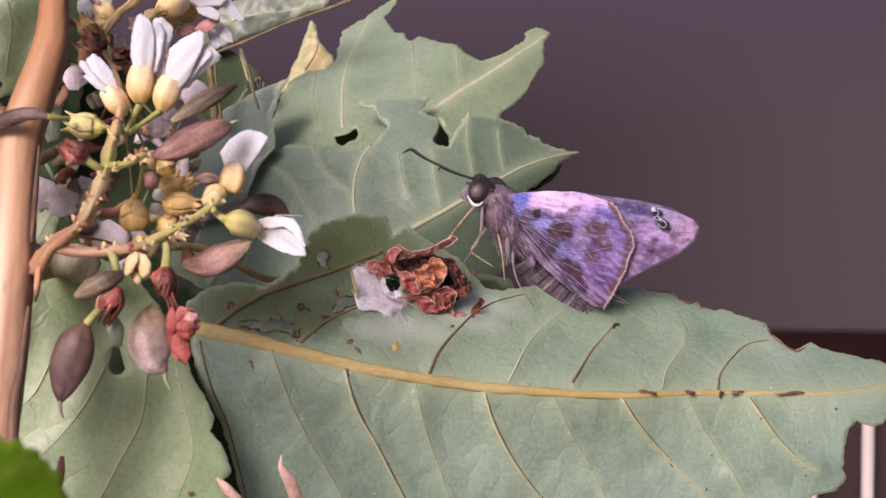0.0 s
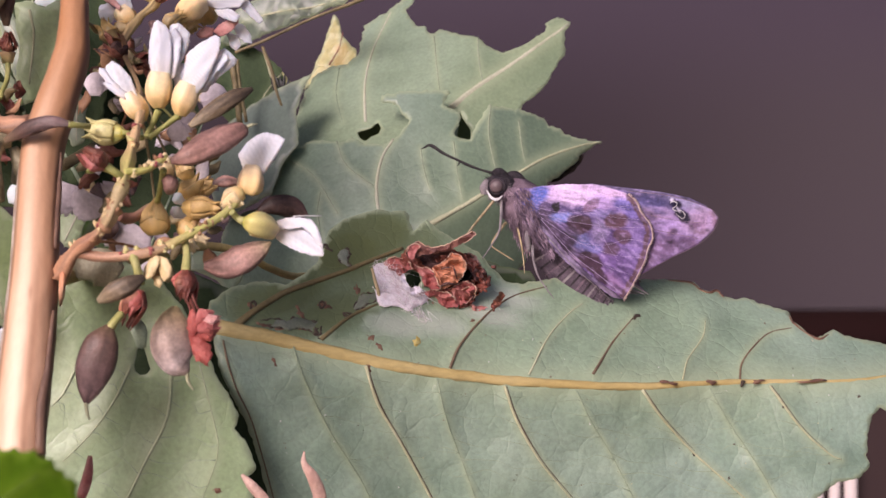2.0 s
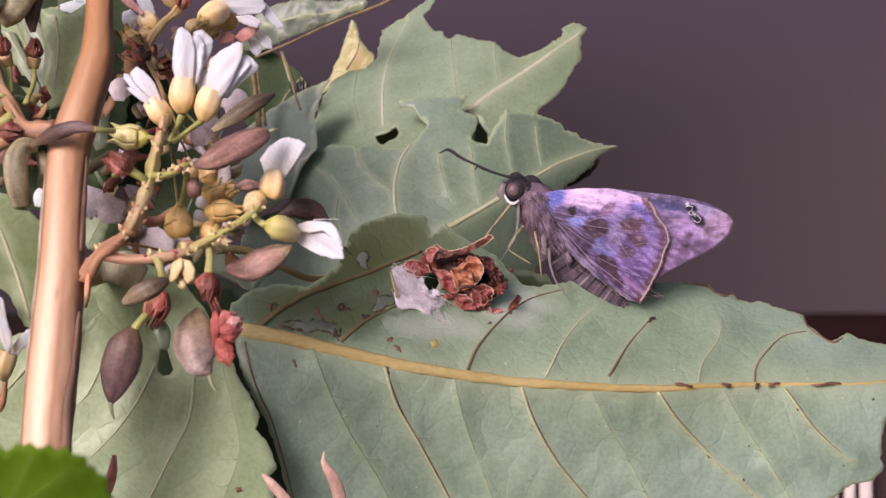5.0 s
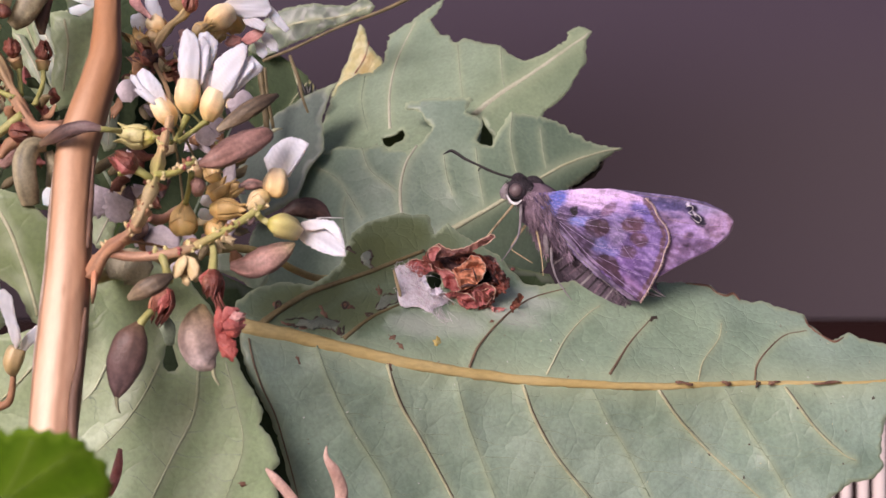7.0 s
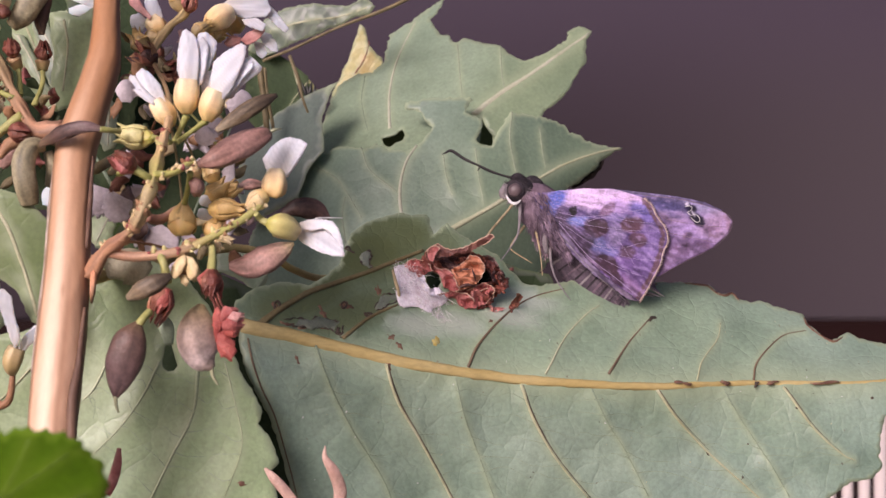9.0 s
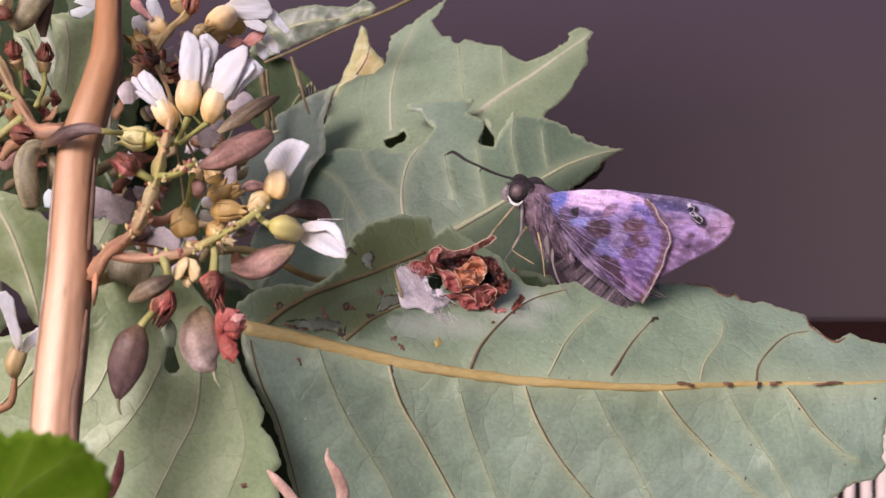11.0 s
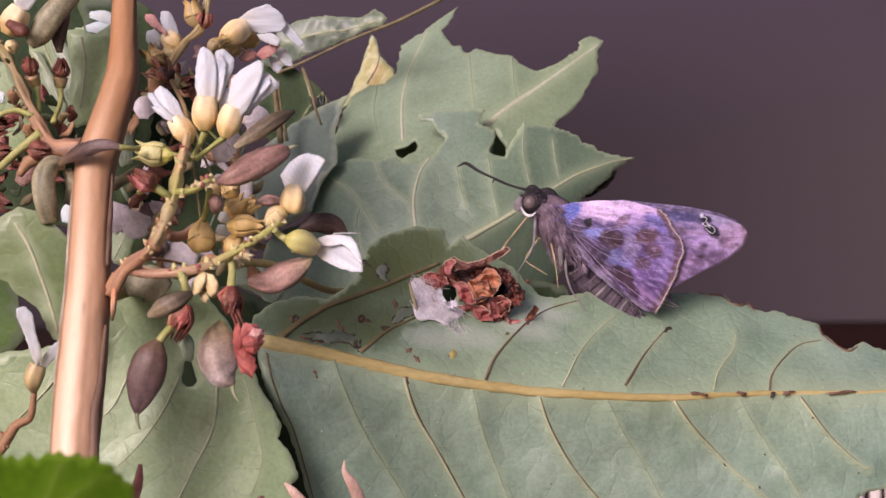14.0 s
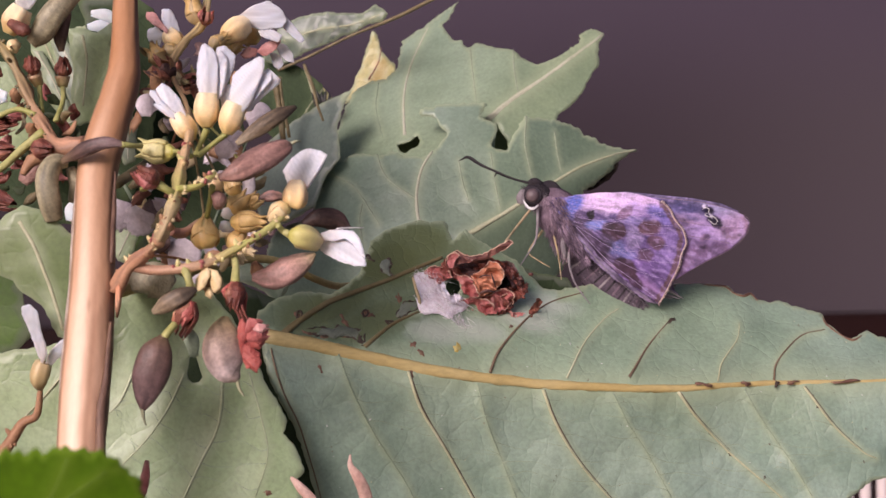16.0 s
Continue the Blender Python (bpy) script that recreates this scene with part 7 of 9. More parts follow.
scars(side, [(-62.2, -40.1, -25.6), (-60.7, -40.1, -23.7), (-59.2, -40.1, -21.8)], 0.8, M_TWIG, 5, 9)
petal("petal", [(-54.4, -32.3, 5.9), (-54.0, -32.3, 7.5), (-53.2, -32.3, 8.7)], [1.5, 2.5, 1.5], M_PETAL, side, "white petal behind the stem", cup=0.3, seed=45)
petal("petal", [(-52.4, -14.8, 37.0), (-54.1, -14.8, 38.0), (-56.3, -14.8, 38.3)], [1.6, 2.0, 1.0], M_PETAL, side, "white petal behind the stem", cup=0.3, seed=46)
petal("petal", [(-52.8, -14.8, 35.7), (-55.0, -14.8, 36.3), (-56.9, -14.8, 36.2)], [1.6, 2.0, 1.0], M_PETAL, side, "white petal behind the stem", cup=0.3, seed=47)
petal("petal", [(-67.2, -28.4, 24.5), (-66.0, -28.4, 24.1), (-64.4, -28.4, 23.9)], [1.5, 2.5, 1.5], M_PETAL, side, "white petal tip", cup=0.3, seed=48)

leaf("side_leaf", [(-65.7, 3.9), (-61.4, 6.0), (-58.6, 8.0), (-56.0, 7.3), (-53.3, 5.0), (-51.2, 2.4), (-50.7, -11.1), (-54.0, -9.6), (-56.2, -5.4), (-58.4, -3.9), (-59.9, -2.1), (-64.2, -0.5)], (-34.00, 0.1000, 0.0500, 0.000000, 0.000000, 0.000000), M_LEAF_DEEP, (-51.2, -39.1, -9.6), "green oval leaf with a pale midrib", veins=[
    ([(-58.9, 5.8), (-57.0, 2.4), (-55.2, -2.5), (-53.3, -8.8)], 0.32, 0.4, M_VEIN, "midrib")], step=1.2, seed=21)
leaf("side_leaf", [(-69.9, -13.4), (-63.7, -12.0), (-59.0, -11.7), (-53.5, -10.3), (-52.5, -26.2), (-57.2, -29.2), (-69.6, -29.9)], (-26.00, 0.0500, 0.0500, 0.000000, 0.000000, 0.000000), M_LEAF_GREEN, (-53.2, -30.3, -18.2), "grey-green leaf behind the stem", veins=[
    ([(-55.0, -13.5), (-58.9, -18.2), (-63.5, -22.9)], 0.3, 0.2, M_VEIN, "vein")], step=1.4, seed=22)
leaf("side_leaf", [(-59.2, 35.4), (-56.7, 35.6), (-54.6, 34.8), (-52.1, 36.5), (-51.8, 26.3), (-54.3, 22.0), (-57.6, 20.7), (-58.6, 24.6), (-58.2, 29.7)], (-12.00, 0.1000, 0.0000, 0.000000, 0.000000, 0.000000), M_LEAF_GREEN, (-51.4, -24.5, 22.9), "folded pale green leaf", veins=[
    ([(-56.7, 34.4), (-56.1, 30.5), (-56.8, 23.7)], 0.3, 0.2, M_VEIN, "midrib")], step=1.2, seed=23)
leaf("side_leaf", [(-76.6, 31.4), (-69.8, 31.7), (-67.3, 27.1), (-65.2, 20.5), (-66.5, 14.8), (-76.7, 14.8)], (-5.00, 0.1000, 0.0000, 0.000000, 0.000000, 0.000000), M_LEAF_GREEN, (-63.8, -19.6, 17.6), "pale green leaf behind the raceme", step=1.4, seed=24)
# big leaf added behind, its dark colour carrying the shade between the others
leaf("side_leaf", [(-79.1, 46.3), (-66.4, 48.2), (-57.8, 46.6), (-50.9, 42.3), (-50.1, 30.8), (-51.5, 18.4), (-54.6, 10.4), (-61.5, 6.0), (-71.7, 6.9), (-79.2, 12.2)], [q + 12 if i == 0 else q for i, q in enumerate((-5.00, 0.1000, 0.0000, 0.000000, 0.000000, 0.000000))], M_LEAF_SHADE, (-56.1, -5.0, 10.6), "large leaf coloured dark for the shade behind the stem", veins=[([(-54.6, 10.4), (-61.4, 23.6), (-66.4, 42.9)], 0.4, 0.2, M_VEINLET, "midrib")], step=1.8, seed=29)
leaf("side_leaf", [(-68.1, 35.9), (-65.1, 37.7), (-62.2, 35.1), (-60.6, 30.7), (-58.8, 23.2), (-61.4, 21.4), (-64.4, 24.5), (-66.9, 28.0)], [q + 3 if i == 0 else q for i, q in enumerate((-5.00, 0.1000, 0.0000, 0.000000, 0.000000, 0.000000))], M_LEAF_GREEN, (-59.6, -16.7, 20.9), "pale green leaf folded along its midrib", veins=[([(-66.2, 36.6), (-63.9, 30.7), (-60.5, 22.3)], 0.25, 0.15, M_VEIN, "midrib")], step=1.2, seed=30)
leaf("side_leaf", [(-76.8, -0.9), (-69.2, -0.1), (-67.5, -11.5), (-71.8, -15.0), (-76.8, -14.9)], (-5.00, 0.1000, 0.0000, 0.000000, 0.000000, 0.000000), M_LEAF_GAP, (-68.9, -19.6, -0.9), "deep green leaf in the gaps behind", step=1.6, seed=25)
leaf("side_leaf", [(-54.6, 6.0), (-51.1, 8.6), (-49.4, 3.3), (-52.0, -1.1), (-54.2, 0.7)], (-5.00, 0.1000, 0.0000, 0.000000, 0.000000, 0.000000), M_LEAF_GAP, (-51.6, -19.6, 3.3), "small fresh green leaf behind the stem", step=1.2, seed=26)
leaf("side_leaf", [(-59.6, 41.3), (-50.9, 43.2), (-51.0, 36.1), (-57.9, 36.0)], (-5.00, 0.1000, 0.0000, 0.000000, 0.000000, 0.000000), M_LEAF_SHADE, (-56.7, -14.8, 35.3), "dark green leaf behind the stem", step=1.6, seed=27)

for line, w in (([(26.3, 48.6, 12.6), (27.8, 48.6, 13.3), (29.5, 48.6, 14.2)], [0.6, 1.0, 0.6]), ([(29.1, 49.6, 14.3), (30.6, 49.6, 15.6), (32.3, 50.6, 17.3)], [1.0, 2.0, 0.8]), ([(30.9, 50.6, 15.5), (32.1, 50.6, 16.9), (33.0, 50.6, 18.0)], [0.8, 1.4, 0.5])):
    petal("curled_edge", line, w, M_EDGE_BLACK, bpy.data.objects["upper_leaf"], "black leaf edge", cup=0.4, ruffle=0.8, seed=6)

leaf("side_leaf", [(-37.3, 1.1), (-30.5, -1.4), (-28.6, -2.8), (-28.8, -4.8), (-29.7, -6.2), (-31.1, -7.7), (-31.9, -6.5), (-32.9, -5.4), (-34.3, -4.7), (-37.2, -3.8)], [q if i else q - 8 for i, q in enumerate((11.00, 0.0500, 0.1000, 0.000000, 0.000000, 0.000000))], M_LEAF_BACK, (-29.8, -18.7, -2.4), "pale green torn leaf tip among the pods", step=1.0, seed=28)

# ---- narrow leaves in the gaps round the stem ----
leaf("narrow_leaf", [(-67.6, 34.1), (-65.8, 33.6), (-63.5, 28.9), (-61.8, 25.4), (-61.8, 23.9), (-63.1, 24.3), (-65.6, 28.6)], (-7.0, 0.05, 0.05, 0.0, 0.0, 0.0), M_LEAF_BACK, (-65.6, -7, 28.6), "pale grey-green leaf folded along its midrib", veins=[([(-66.7, 33.6), (-64.2, 28.9), (-62.4, 24.6)], 0.22, 0.12, M_VEIN_WHITE, "midrib")], lit_rim_color=(0.42, 0.47, 0.32), step=0.8, wave=0.9, seed=60)
leaf("narrow_leaf", [(-64.4, 36.4), (-62.1, 35.9), (-59.9, 32.2), (-58.7, 28.5), (-59.0, 25.8), (-60.5, 23.9), (-61.5, 26.7), (-62.8, 31.3)], (-9.0, 0.05, 0.05, 0.0, 0.0, 0.0), M_LEAF_GREY, (-62.8, -9, 31.3), "narrow grey-green leaf with a pale edge", veins=[([(-63.1, 35.9), (-60.8, 31.3), (-59.8, 25.8)], 0.22, 0.12, M_VEIN_WHITE, "midrib")], lit_rim_color=(0.42, 0.47, 0.32), step=0.8, wave=0.9, seed=61)
leaf("narrow_leaf", [(-60.9, 37.7), (-58.4, 37.9), (-57.6, 34.3), (-58.0, 30.0), (-59.3, 26.9), (-59.8, 29.8), (-60.3, 33.8)], (-6.0, 0.05, 0.05, 0.0, 0.0, 0.0), M_LEAF_GREEN, (-60.3, -6, 33.8), "fresh green leaf behind the stem", veins=[([(-59.4, 37.6), (-58.9, 32.5), (-59.2, 27.6)], 0.22, 0.12, M_VEIN_WHITE, "midrib")], lit_rim_color=(0.42, 0.47, 0.32), step=0.8, wave=0.9, seed=62)
leaf("narrow_leaf", [(-59.0, 37.6), (-57.0, 37.8), (-57.3, 31.2), (-59.1, 27.4), (-58.7, 31.9)], (-4.0, 0.05, 0.05, 0.0, 0.0, 0.0), M_LEAF_BACK, (-58.7, -4, 31.9), "pale green leaf edge behind the stem", veins=[([(-57.9, 37.4), (-58.1, 31.9), (-58.9, 28.1)], 0.22, 0.12, M_VEIN_WHITE, "midrib")], lit_rim_color=(0.42, 0.47, 0.32), step=0.8, wave=0.9, seed=63)
leaf("narrow_leaf", [(-61.1, 21.2), (-59.7, 22.4), (-58.0, 23.0), (-58.0, 21.9), (-59.4, 21.0)], (-12.0, 0.05, 0.05, 0.0, 0.0, 0.0), M_LEAF_BRIGHT, (-59.4, -12, 21.0), "small bright green scrap of leaf", veins=[([(-60.6, 21.4), (-58.3, 22.6)], 0.22, 0.12, M_VEIN_WHITE, "midrib")], lit_rim_color=(0.42, 0.47, 0.32), step=0.8, wave=0.9, seed=64)
leaf("narrow_leaf", [(-54.7, 4.0), (-52.6, 5.3), (-49.1, 6.0), (-49.2, 3.5), (-50.8, 0.1), (-52.2, 0.1), (-53.5, 1.8)], (-14.0, 0.05, 0.05, 0.0, 0.0, 0.0), M_LEAF_GREEN, (-53.5, -14, 1.8), "green leaf in the gap beside the stem", veins=[([(-50.0, 5.4), (-52.2, 0.8)], 0.22, 0.12, M_VEIN_WHITE, "midrib")], lit_rim_color=(0.42, 0.47, 0.32), step=0.8, wave=0.9, seed=65)
leaf("narrow_leaf", [(-54.8, 22.6), (-52.6, 24.2), (-51.3, 21.7), (-51.7, 16.1), (-53.5, 15.4), (-54.6, 18.1)], (-6.0, 0.05, 0.05, 0.0, 0.0, 0.0), M_LEAF_GREY, (-54.6, -6, 18.1), "grey-green leaf in the gap beside the stem", veins=[([(-52.8, 23.5), (-52.8, 16.3)], 0.22, 0.12, M_VEIN_WHITE, "midrib")], lit_rim_color=(0.42, 0.47, 0.32), step=0.8, wave=0.9, seed=66)

# ---- leaves at the top ----
G = (46.00, -0.3000, 0.1000, 0.000000, 0.000000, 0.000000)
# the dark stripes paint the shade between the pleats onto the blade
leaf("top_leaf", [(-42.0, 42.8), (-38.2, 48.8), (-33.8, 51.3), (-27.0, 52.1), (-19.6, 51.4), (-16.9, 53.2), (-14.2, 50.9), (-15.3, 49.2), (-18.1, 49.1), (-22.0, 47.3), (-28.7, 44.9), (-34.4, 42.7), (-38.1, 40.8)], G, M_LEAF_GREY, (-36.7, 43.8, 39.2), "crinkled pale green leaf, rolled margin", veins=[
    ([(-36.9, 46.3), (-29.4, 48.3), (-22.0, 49.1), (-15.9, 50.7)], 0.3, 0.2, M_VEIN, "midrib")], tints=[(-32.4, 44.5, 0.7, 2.6, -28, (0.055, 0.075, 0.055), 0.8), (-29.1, 45.7, 0.7, 2.6, -28, (0.055, 0.075, 0.055), 0.8), (-26.1, 46.9, 0.7, 2.6, -28, (0.055, 0.075, 0.055), 0.8), (-23.3, 47.8, 0.7, 2.6, -28, (0.055, 0.075, 0.055), 0.8), (-30.8, 47.1, 0.7, 2.6, -28, (0.055, 0.075, 0.055), 0.8), (-24.5, 49.4, 0.7, 2.6, -28, (0.055, 0.075, 0.055), 0.8)], step=0.7, seed=31, wave=2.4)
tube("twig", [(-36.8, 48.6, 38.4), (-30.5, 48.6, 41.0), (-21.3, 49.6, 45.5), (-12.1, 51.5, 49.4), (-2.8, 53.5, 54.3)], [0.35, 0.3, 0.28, 0.4, 0.4], M_POD_OLIVE, None, seg=7, per=4)
tagged(bpy.data.objects["twig"], "thin olive-brown twig behind the leaves", "twig")
leaf("dark_leaf", [(-42.0, 44.1), (-34.7, 41.6), (-29.2, 37.4), (-28.0, 31.3), (-27.3, 24.5), (-37.1, 22.1), (-43.2, 29.4)], (63.00, 0.0000, 0.0000, 0.000000, 0.000000, 0.000000), M_LEAF_SHADE, (-42.0, 63.2, 24.6), "dark green leaf behind the flowers", veins=[
    ([(-33.2, 41.9), (-31.3, 35.5), (-29.2, 28.2)], 0.35, 0.3, M_VEIN, "midrib"), ([(-39.6, 38.6), (-38.8, 31.9), (-38.1, 24.5)], 0.55, 0.5, M_MIDRIB, "vein"), ([(-29.2, 36.1), (-32.2, 32.5), (-34.7, 28.2)], 0.2, 0.15, M_VEIN, "vein")], step=1.6, seed=32)
leaf("yellow_leaf", [(-27.8, 37.3), (-25.5, 41.8), (-22.5, 49.4), (-20.5, 55.4), (-19.2, 54.3), (-18.6, 50.8), (-16.9, 48.7), (-15.3, 47.3), (-14.7, 44.6), (-17.9, 41.1), (-24.2, 39.0)], (99.00, 0.0000, 0.0000, 0.000000, 0.000000, 0.000000), M_LEAF_YELLOW, (-27.8, 99.3, 37.4), "yellowed folded leaf with a brown streak", veins=[
    ([(-21.7, 43.2), (-19.3, 47.3), (-18.3, 51.2)], 0.3, 0.2, M_DRY, "vein")], tints=[(x, z, 1.6, 3.0, -20, (0.36, 0.24, 0.07), 0.6) for x, z in [(-18.9, 46.6), (-19.7, 43.9)]], step=0.9, seed=33, wave=1.5)
for line in ([(-30.4, 77.9, 37.5), (-29.4, 77.9, 35.6), (-29.9, 77.9, 32.4)], [(-31.5, 77.9, 38.8), (-30.4, 77.9, 37.3), (-29.4, 77.9, 36.2)]):
    petal("bract", line, [0.8, 1.6, 0.6], M_CALYX_GREEN, bpy.data.objects["dark_leaf"], "dry yellowish tip", cup=0.4, seed=3)
for line in [[(-29.8, 61.0, 30.7), (-30.5, 61.0, 33.1), (-31.3, 61.0, 35.3)], [(-28.8, 61.0, 31.1), (-28.5, 61.0, 33.8), (-28.2, 61.0, 36.1)], [(-28.1, 61.0, 31.6), (-27.6, 61.0, 33.4), (-27.5, 61.0, 35.3)], [(-29.2, 61.0, 32.6), (-29.8, 61.0, 34.3), (-30.3, 61.0, 35.7)], [(-28.5, 61.0, 32.1), (-29.0, 61.0, 34.0), (-29.2, 61.0, 35.5)]]:
    petal("straw_tip", line, [0.5, 0.9, 0.15], M_LEAF_YELLOW, bpy.data.objects["dark_leaf"], "straw-yellow dry tip", cup=0.5, ruffle=0.3, nv=5, per=3, seed=4)
straw = thing("dry_stalks", (-34.6, 45.0, 24.0), "dry straw-brown stalks hanging behind the flowers", "stalk")
tube("stalk", [(-30.9, 45.0, 39.0), (-29.1, 45.0, 34.2), (-28.3, 45.0, 30.6), (-27.2, 45.0, 27.4)], [0.3, 0.36, 0.3, 0.22], M_POD_OLIVE, straw, seg=8, per=5, wobble=0.3)
tube("stalk", [(-36.9, 45.0, 36.7), (-36.2, 45.0, 31.4), (-35.3, 45.0, 23.8)], [0.7, 0.7, 0.6], M_POD_OLIVE, straw, seg=8, per=5, wobble=0.3)
tube("stalk", [(-35.9, 45.0, 36.5), (-35.3, 45.0, 30.8), (-34.1, 45.0, 24.2)], [0.35, 0.35, 0.35], M_POD_OLIVE, straw, seg=8, per=5, wobble=0.3)

# ---- curled dry bits low in front ----
for line, w, m in (([(-15.6, -37.2, -26.4), (-15.6, -37.2, -28.0), (-14.5, -37.2, -29.8), (-13.7, -36.2, -32.6), (-14.0, -36.2, -35.7)], [0.2, 0.8, 1.5, 1.8, 1.6], M_BRACT), ([(-23.7, -37.2, -29.4), (-22.5, -38.2, -30.4), (-21.0, -38.2, -32.1), (-19.1, -38.2, -34.5)], [0.4, 1.2, 1.4, 1.4], M_BRACT),
                   ([(-41.4, -44.0, -25.6), (-41.7, -44.0, -27.8), (-42.3, -44.0, -30.0), (-43.0, -44.0, -31.8)], [0.5, 1.2, 1.3, 0.8], M_SHRED)):
    ob = petal("dry_bract", line, w, m, None, cup=0.6, ruffle=0.4, seed=5)
    tagged(ob, "curled pinkish-brown dry bract on the leaf", "bract", "dry bracts")

# ---- petioles ----
twg = thing("leaf_stalk", (-46.8, -41.1, -2.1), "tan leaf stalk running to the upper leaves", "stalk")
tube("stalk", [(-47.5, -41.1, -4.4), (-42.2, -26.5, -2.3), (-33.0, -14.8, 0.1), (-27.1, -8.9, -1.0), (-23.9, -5.0, -3.3), (-19.5, 8.0, -5.0), (-12.0, 33.0, -2.0)], [0.9, 0.8, 0.7, 0.6, 0.6, 0.6, 0.4], M_MIDRIB, twg, seg=10, per=5)
tube("stalk", [(-51.8, -29.4, -12.6), (-44.5, -20.6, -12.6), (-36.1, -20.6, -11.9), (-27.9, -25.0, -11.5)], [1.3, 1.2, 1.1, 1.1], M_MIDRIB, twg, seg=10, per=5)
tube("stalk", [(-43.3, 63.2, 39.2), (-52.6, 34.0, 24.0), (-50.0, -24.5, 11.5)], [0.5, 0.6, 0.8], M_POD_OLIVE, twg, seg=8, per=5)
nst = thing("leaf_stalk", (-62, -45, -899), "green stalk of the near leaf rising from the soil", "stalk")
tube("stalk", [(-62, -45, -899), (-50, -90, -400), (-46, -112, -60), (-38, -113, -22)], [1.5, 1.2, 0.9, 0.6], M_GREENTWIG, nst, seg=10, per=6)

# ---- nest of silk and dry leaf on the broad leaf ----
nest = thing("leaf_nest", (-1.2, -13.6, -5.1), "nest of white silk and curled brown dry leaf", "nest")
rng = random.Random(77)
patch("broad_leaf", [(-7.4, -3.0), (-6.3, -2.4), (-4.7, -2.9), (-3.3, -3.9), (-2.8, -5.7), (-1.6, -6.4), (0.5, -6.7), (0.9, -7.9), (0.0, -8.7), (-1.2, -9.0), (-1.7, -9.5), (-2.7, -9.3), (-3.9, -8.8), (-5.8, -8.8), (-6.8, -7.9), (-7.0, -5.5)], M_SILKFILM, nest, "silk_sheet", "white silk webbing", lift=0.35, seed=4)
flat_petal("silk_sheet", [(-3.4, -15.5, -4.2), (-2.6, -15.7, -4.0), (-2.4, -15.8, -5.3), (-1.7, -15.9, -6.1), (-0.5, -15.9, -5.8), (0.2, -15.7, -6.4), (-1.4, -15.7, -7.1), (-2.9, -15.5, -6.3)], M_SILK, nest, "dense white silk round the hole", dome=0.1, ruffle=0.4, seed=6, step=0.22, jag=0.16, ripple_size=0.4, crumple=0.5)
flat_petal("dry_flap", [(-3.6, -14.8, -1.8), (-2.4, -15.1, -0.4), (-1.0, -15.3, 0.3), (4.1, -15.1, -0.4), (6.7, -14.8, -1.1), (9.0, -14.4, -2.8), (10.5, -14.0, -5.8), (8.5, -14.2, -7.3), (7.1, -14.2, -9.1), (4.7, -14.4, -9.5), (2.4, -14.4, -10.4), (1.0, -14.6, -9.0), (-0.7, -14.8, -7.7), (0.2, -14.9, -6.1), (0.0, -14.9, -4.2), (-1.2, -14.9, -3.4), (-2.7, -14.9, -3.8)], M_DARKRED, nest, "dark maroon crumpled leaf matting", dome=0.4, ruffle=0.5, seed=61, jag=0.2, step=0.3, ripple_size=0.5, crumple=0.8)
flat_petal("dry_flap", [(0.7, -15.7, -6.8), (3.9, -16.1, -6.3), (6.7, -15.9, -5.0), (8.2, -15.5, -6.1), (7.4, -15.3, -8.1), (4.8, -15.3, -9.2), (1.9, -15.3, -9.0)], M_SHRED, nest, "reddish crumpled leaf matting", dome=0.4, ruffle=0.6, seed=62, jag=0.2, step=0.26, ripple_size=0.4, crumple=0.7, rim=M_DRY_EDGE)
SILK = [(x, SURFACES["broad_leaf"](x, z) - 0.6, z) for x, z in [(-6.3, -3.4), (-3.3, -8.3), (-4.3, -5.6), (-6.4, -6.4), (-1.0, -7.4), (-0.9, -9.9), (-5.1, -3.9)]]
rows = []
for k in range(400):
    if k < 60:
        # loose ends hanging over the leaf below
        a = Vector(SILK[(1, 4, 5, 1)[k % 4]]) + Vector((rng.gauss(0, 1.0), 0.2, rng.gauss(0, 0.5)))
        b = a + Vector((rng.uniform(0.6, 3.0), 0.25, -rng.uniform(1.0, 3.6)))
    else:
        a, b = Vector(SILK[rng.randrange(7)]), Vector(SILK[rng.randrange(7)])
        d = Vector((rng.gauss(0, 0.8), rng.uniform(-0.25, 0.1), rng.gauss(0, 0.8)))
        a, b = a + d, a.lerp(b, rng.uniform(0.05, 0.35)) + d + Vector((rng.gauss(0, 0.8), rng.uniform(-0.3, 0.1), rng.gauss(0, 0.8)))
    if (b - a).length > 0.3:
        rows.append((a, b - a, rng.choice(((0.92, 0.89, 0.94), (0.8, 0.75, 0.86), (0.95, 0.93, 0.95), (0.7, 0.58, 0.64)))))
for k in range(14):
    # single strands on the leaf near the butterfly
    x, z = rng.uniform(9, 15), rng.uniform(-12, -9)
    e = Vector((rng.uniform(1.2, 3), 0, rng.uniform(-2.5, 0.5)))
    a = Vector((x, SURFACES["broad_leaf"](x, z) - 0.05, z))
    b = Vector((x + e.x, SURFACES["broad_leaf"](x + e.x, z + e.z) - 0.05, z + e.z))
    rows.append((a, b - a, (0.42, 0.43, 0.4)))
hairs("silk_web", rows, nest, "tangle of fine white silk threads", radius=0.032, seed=9)
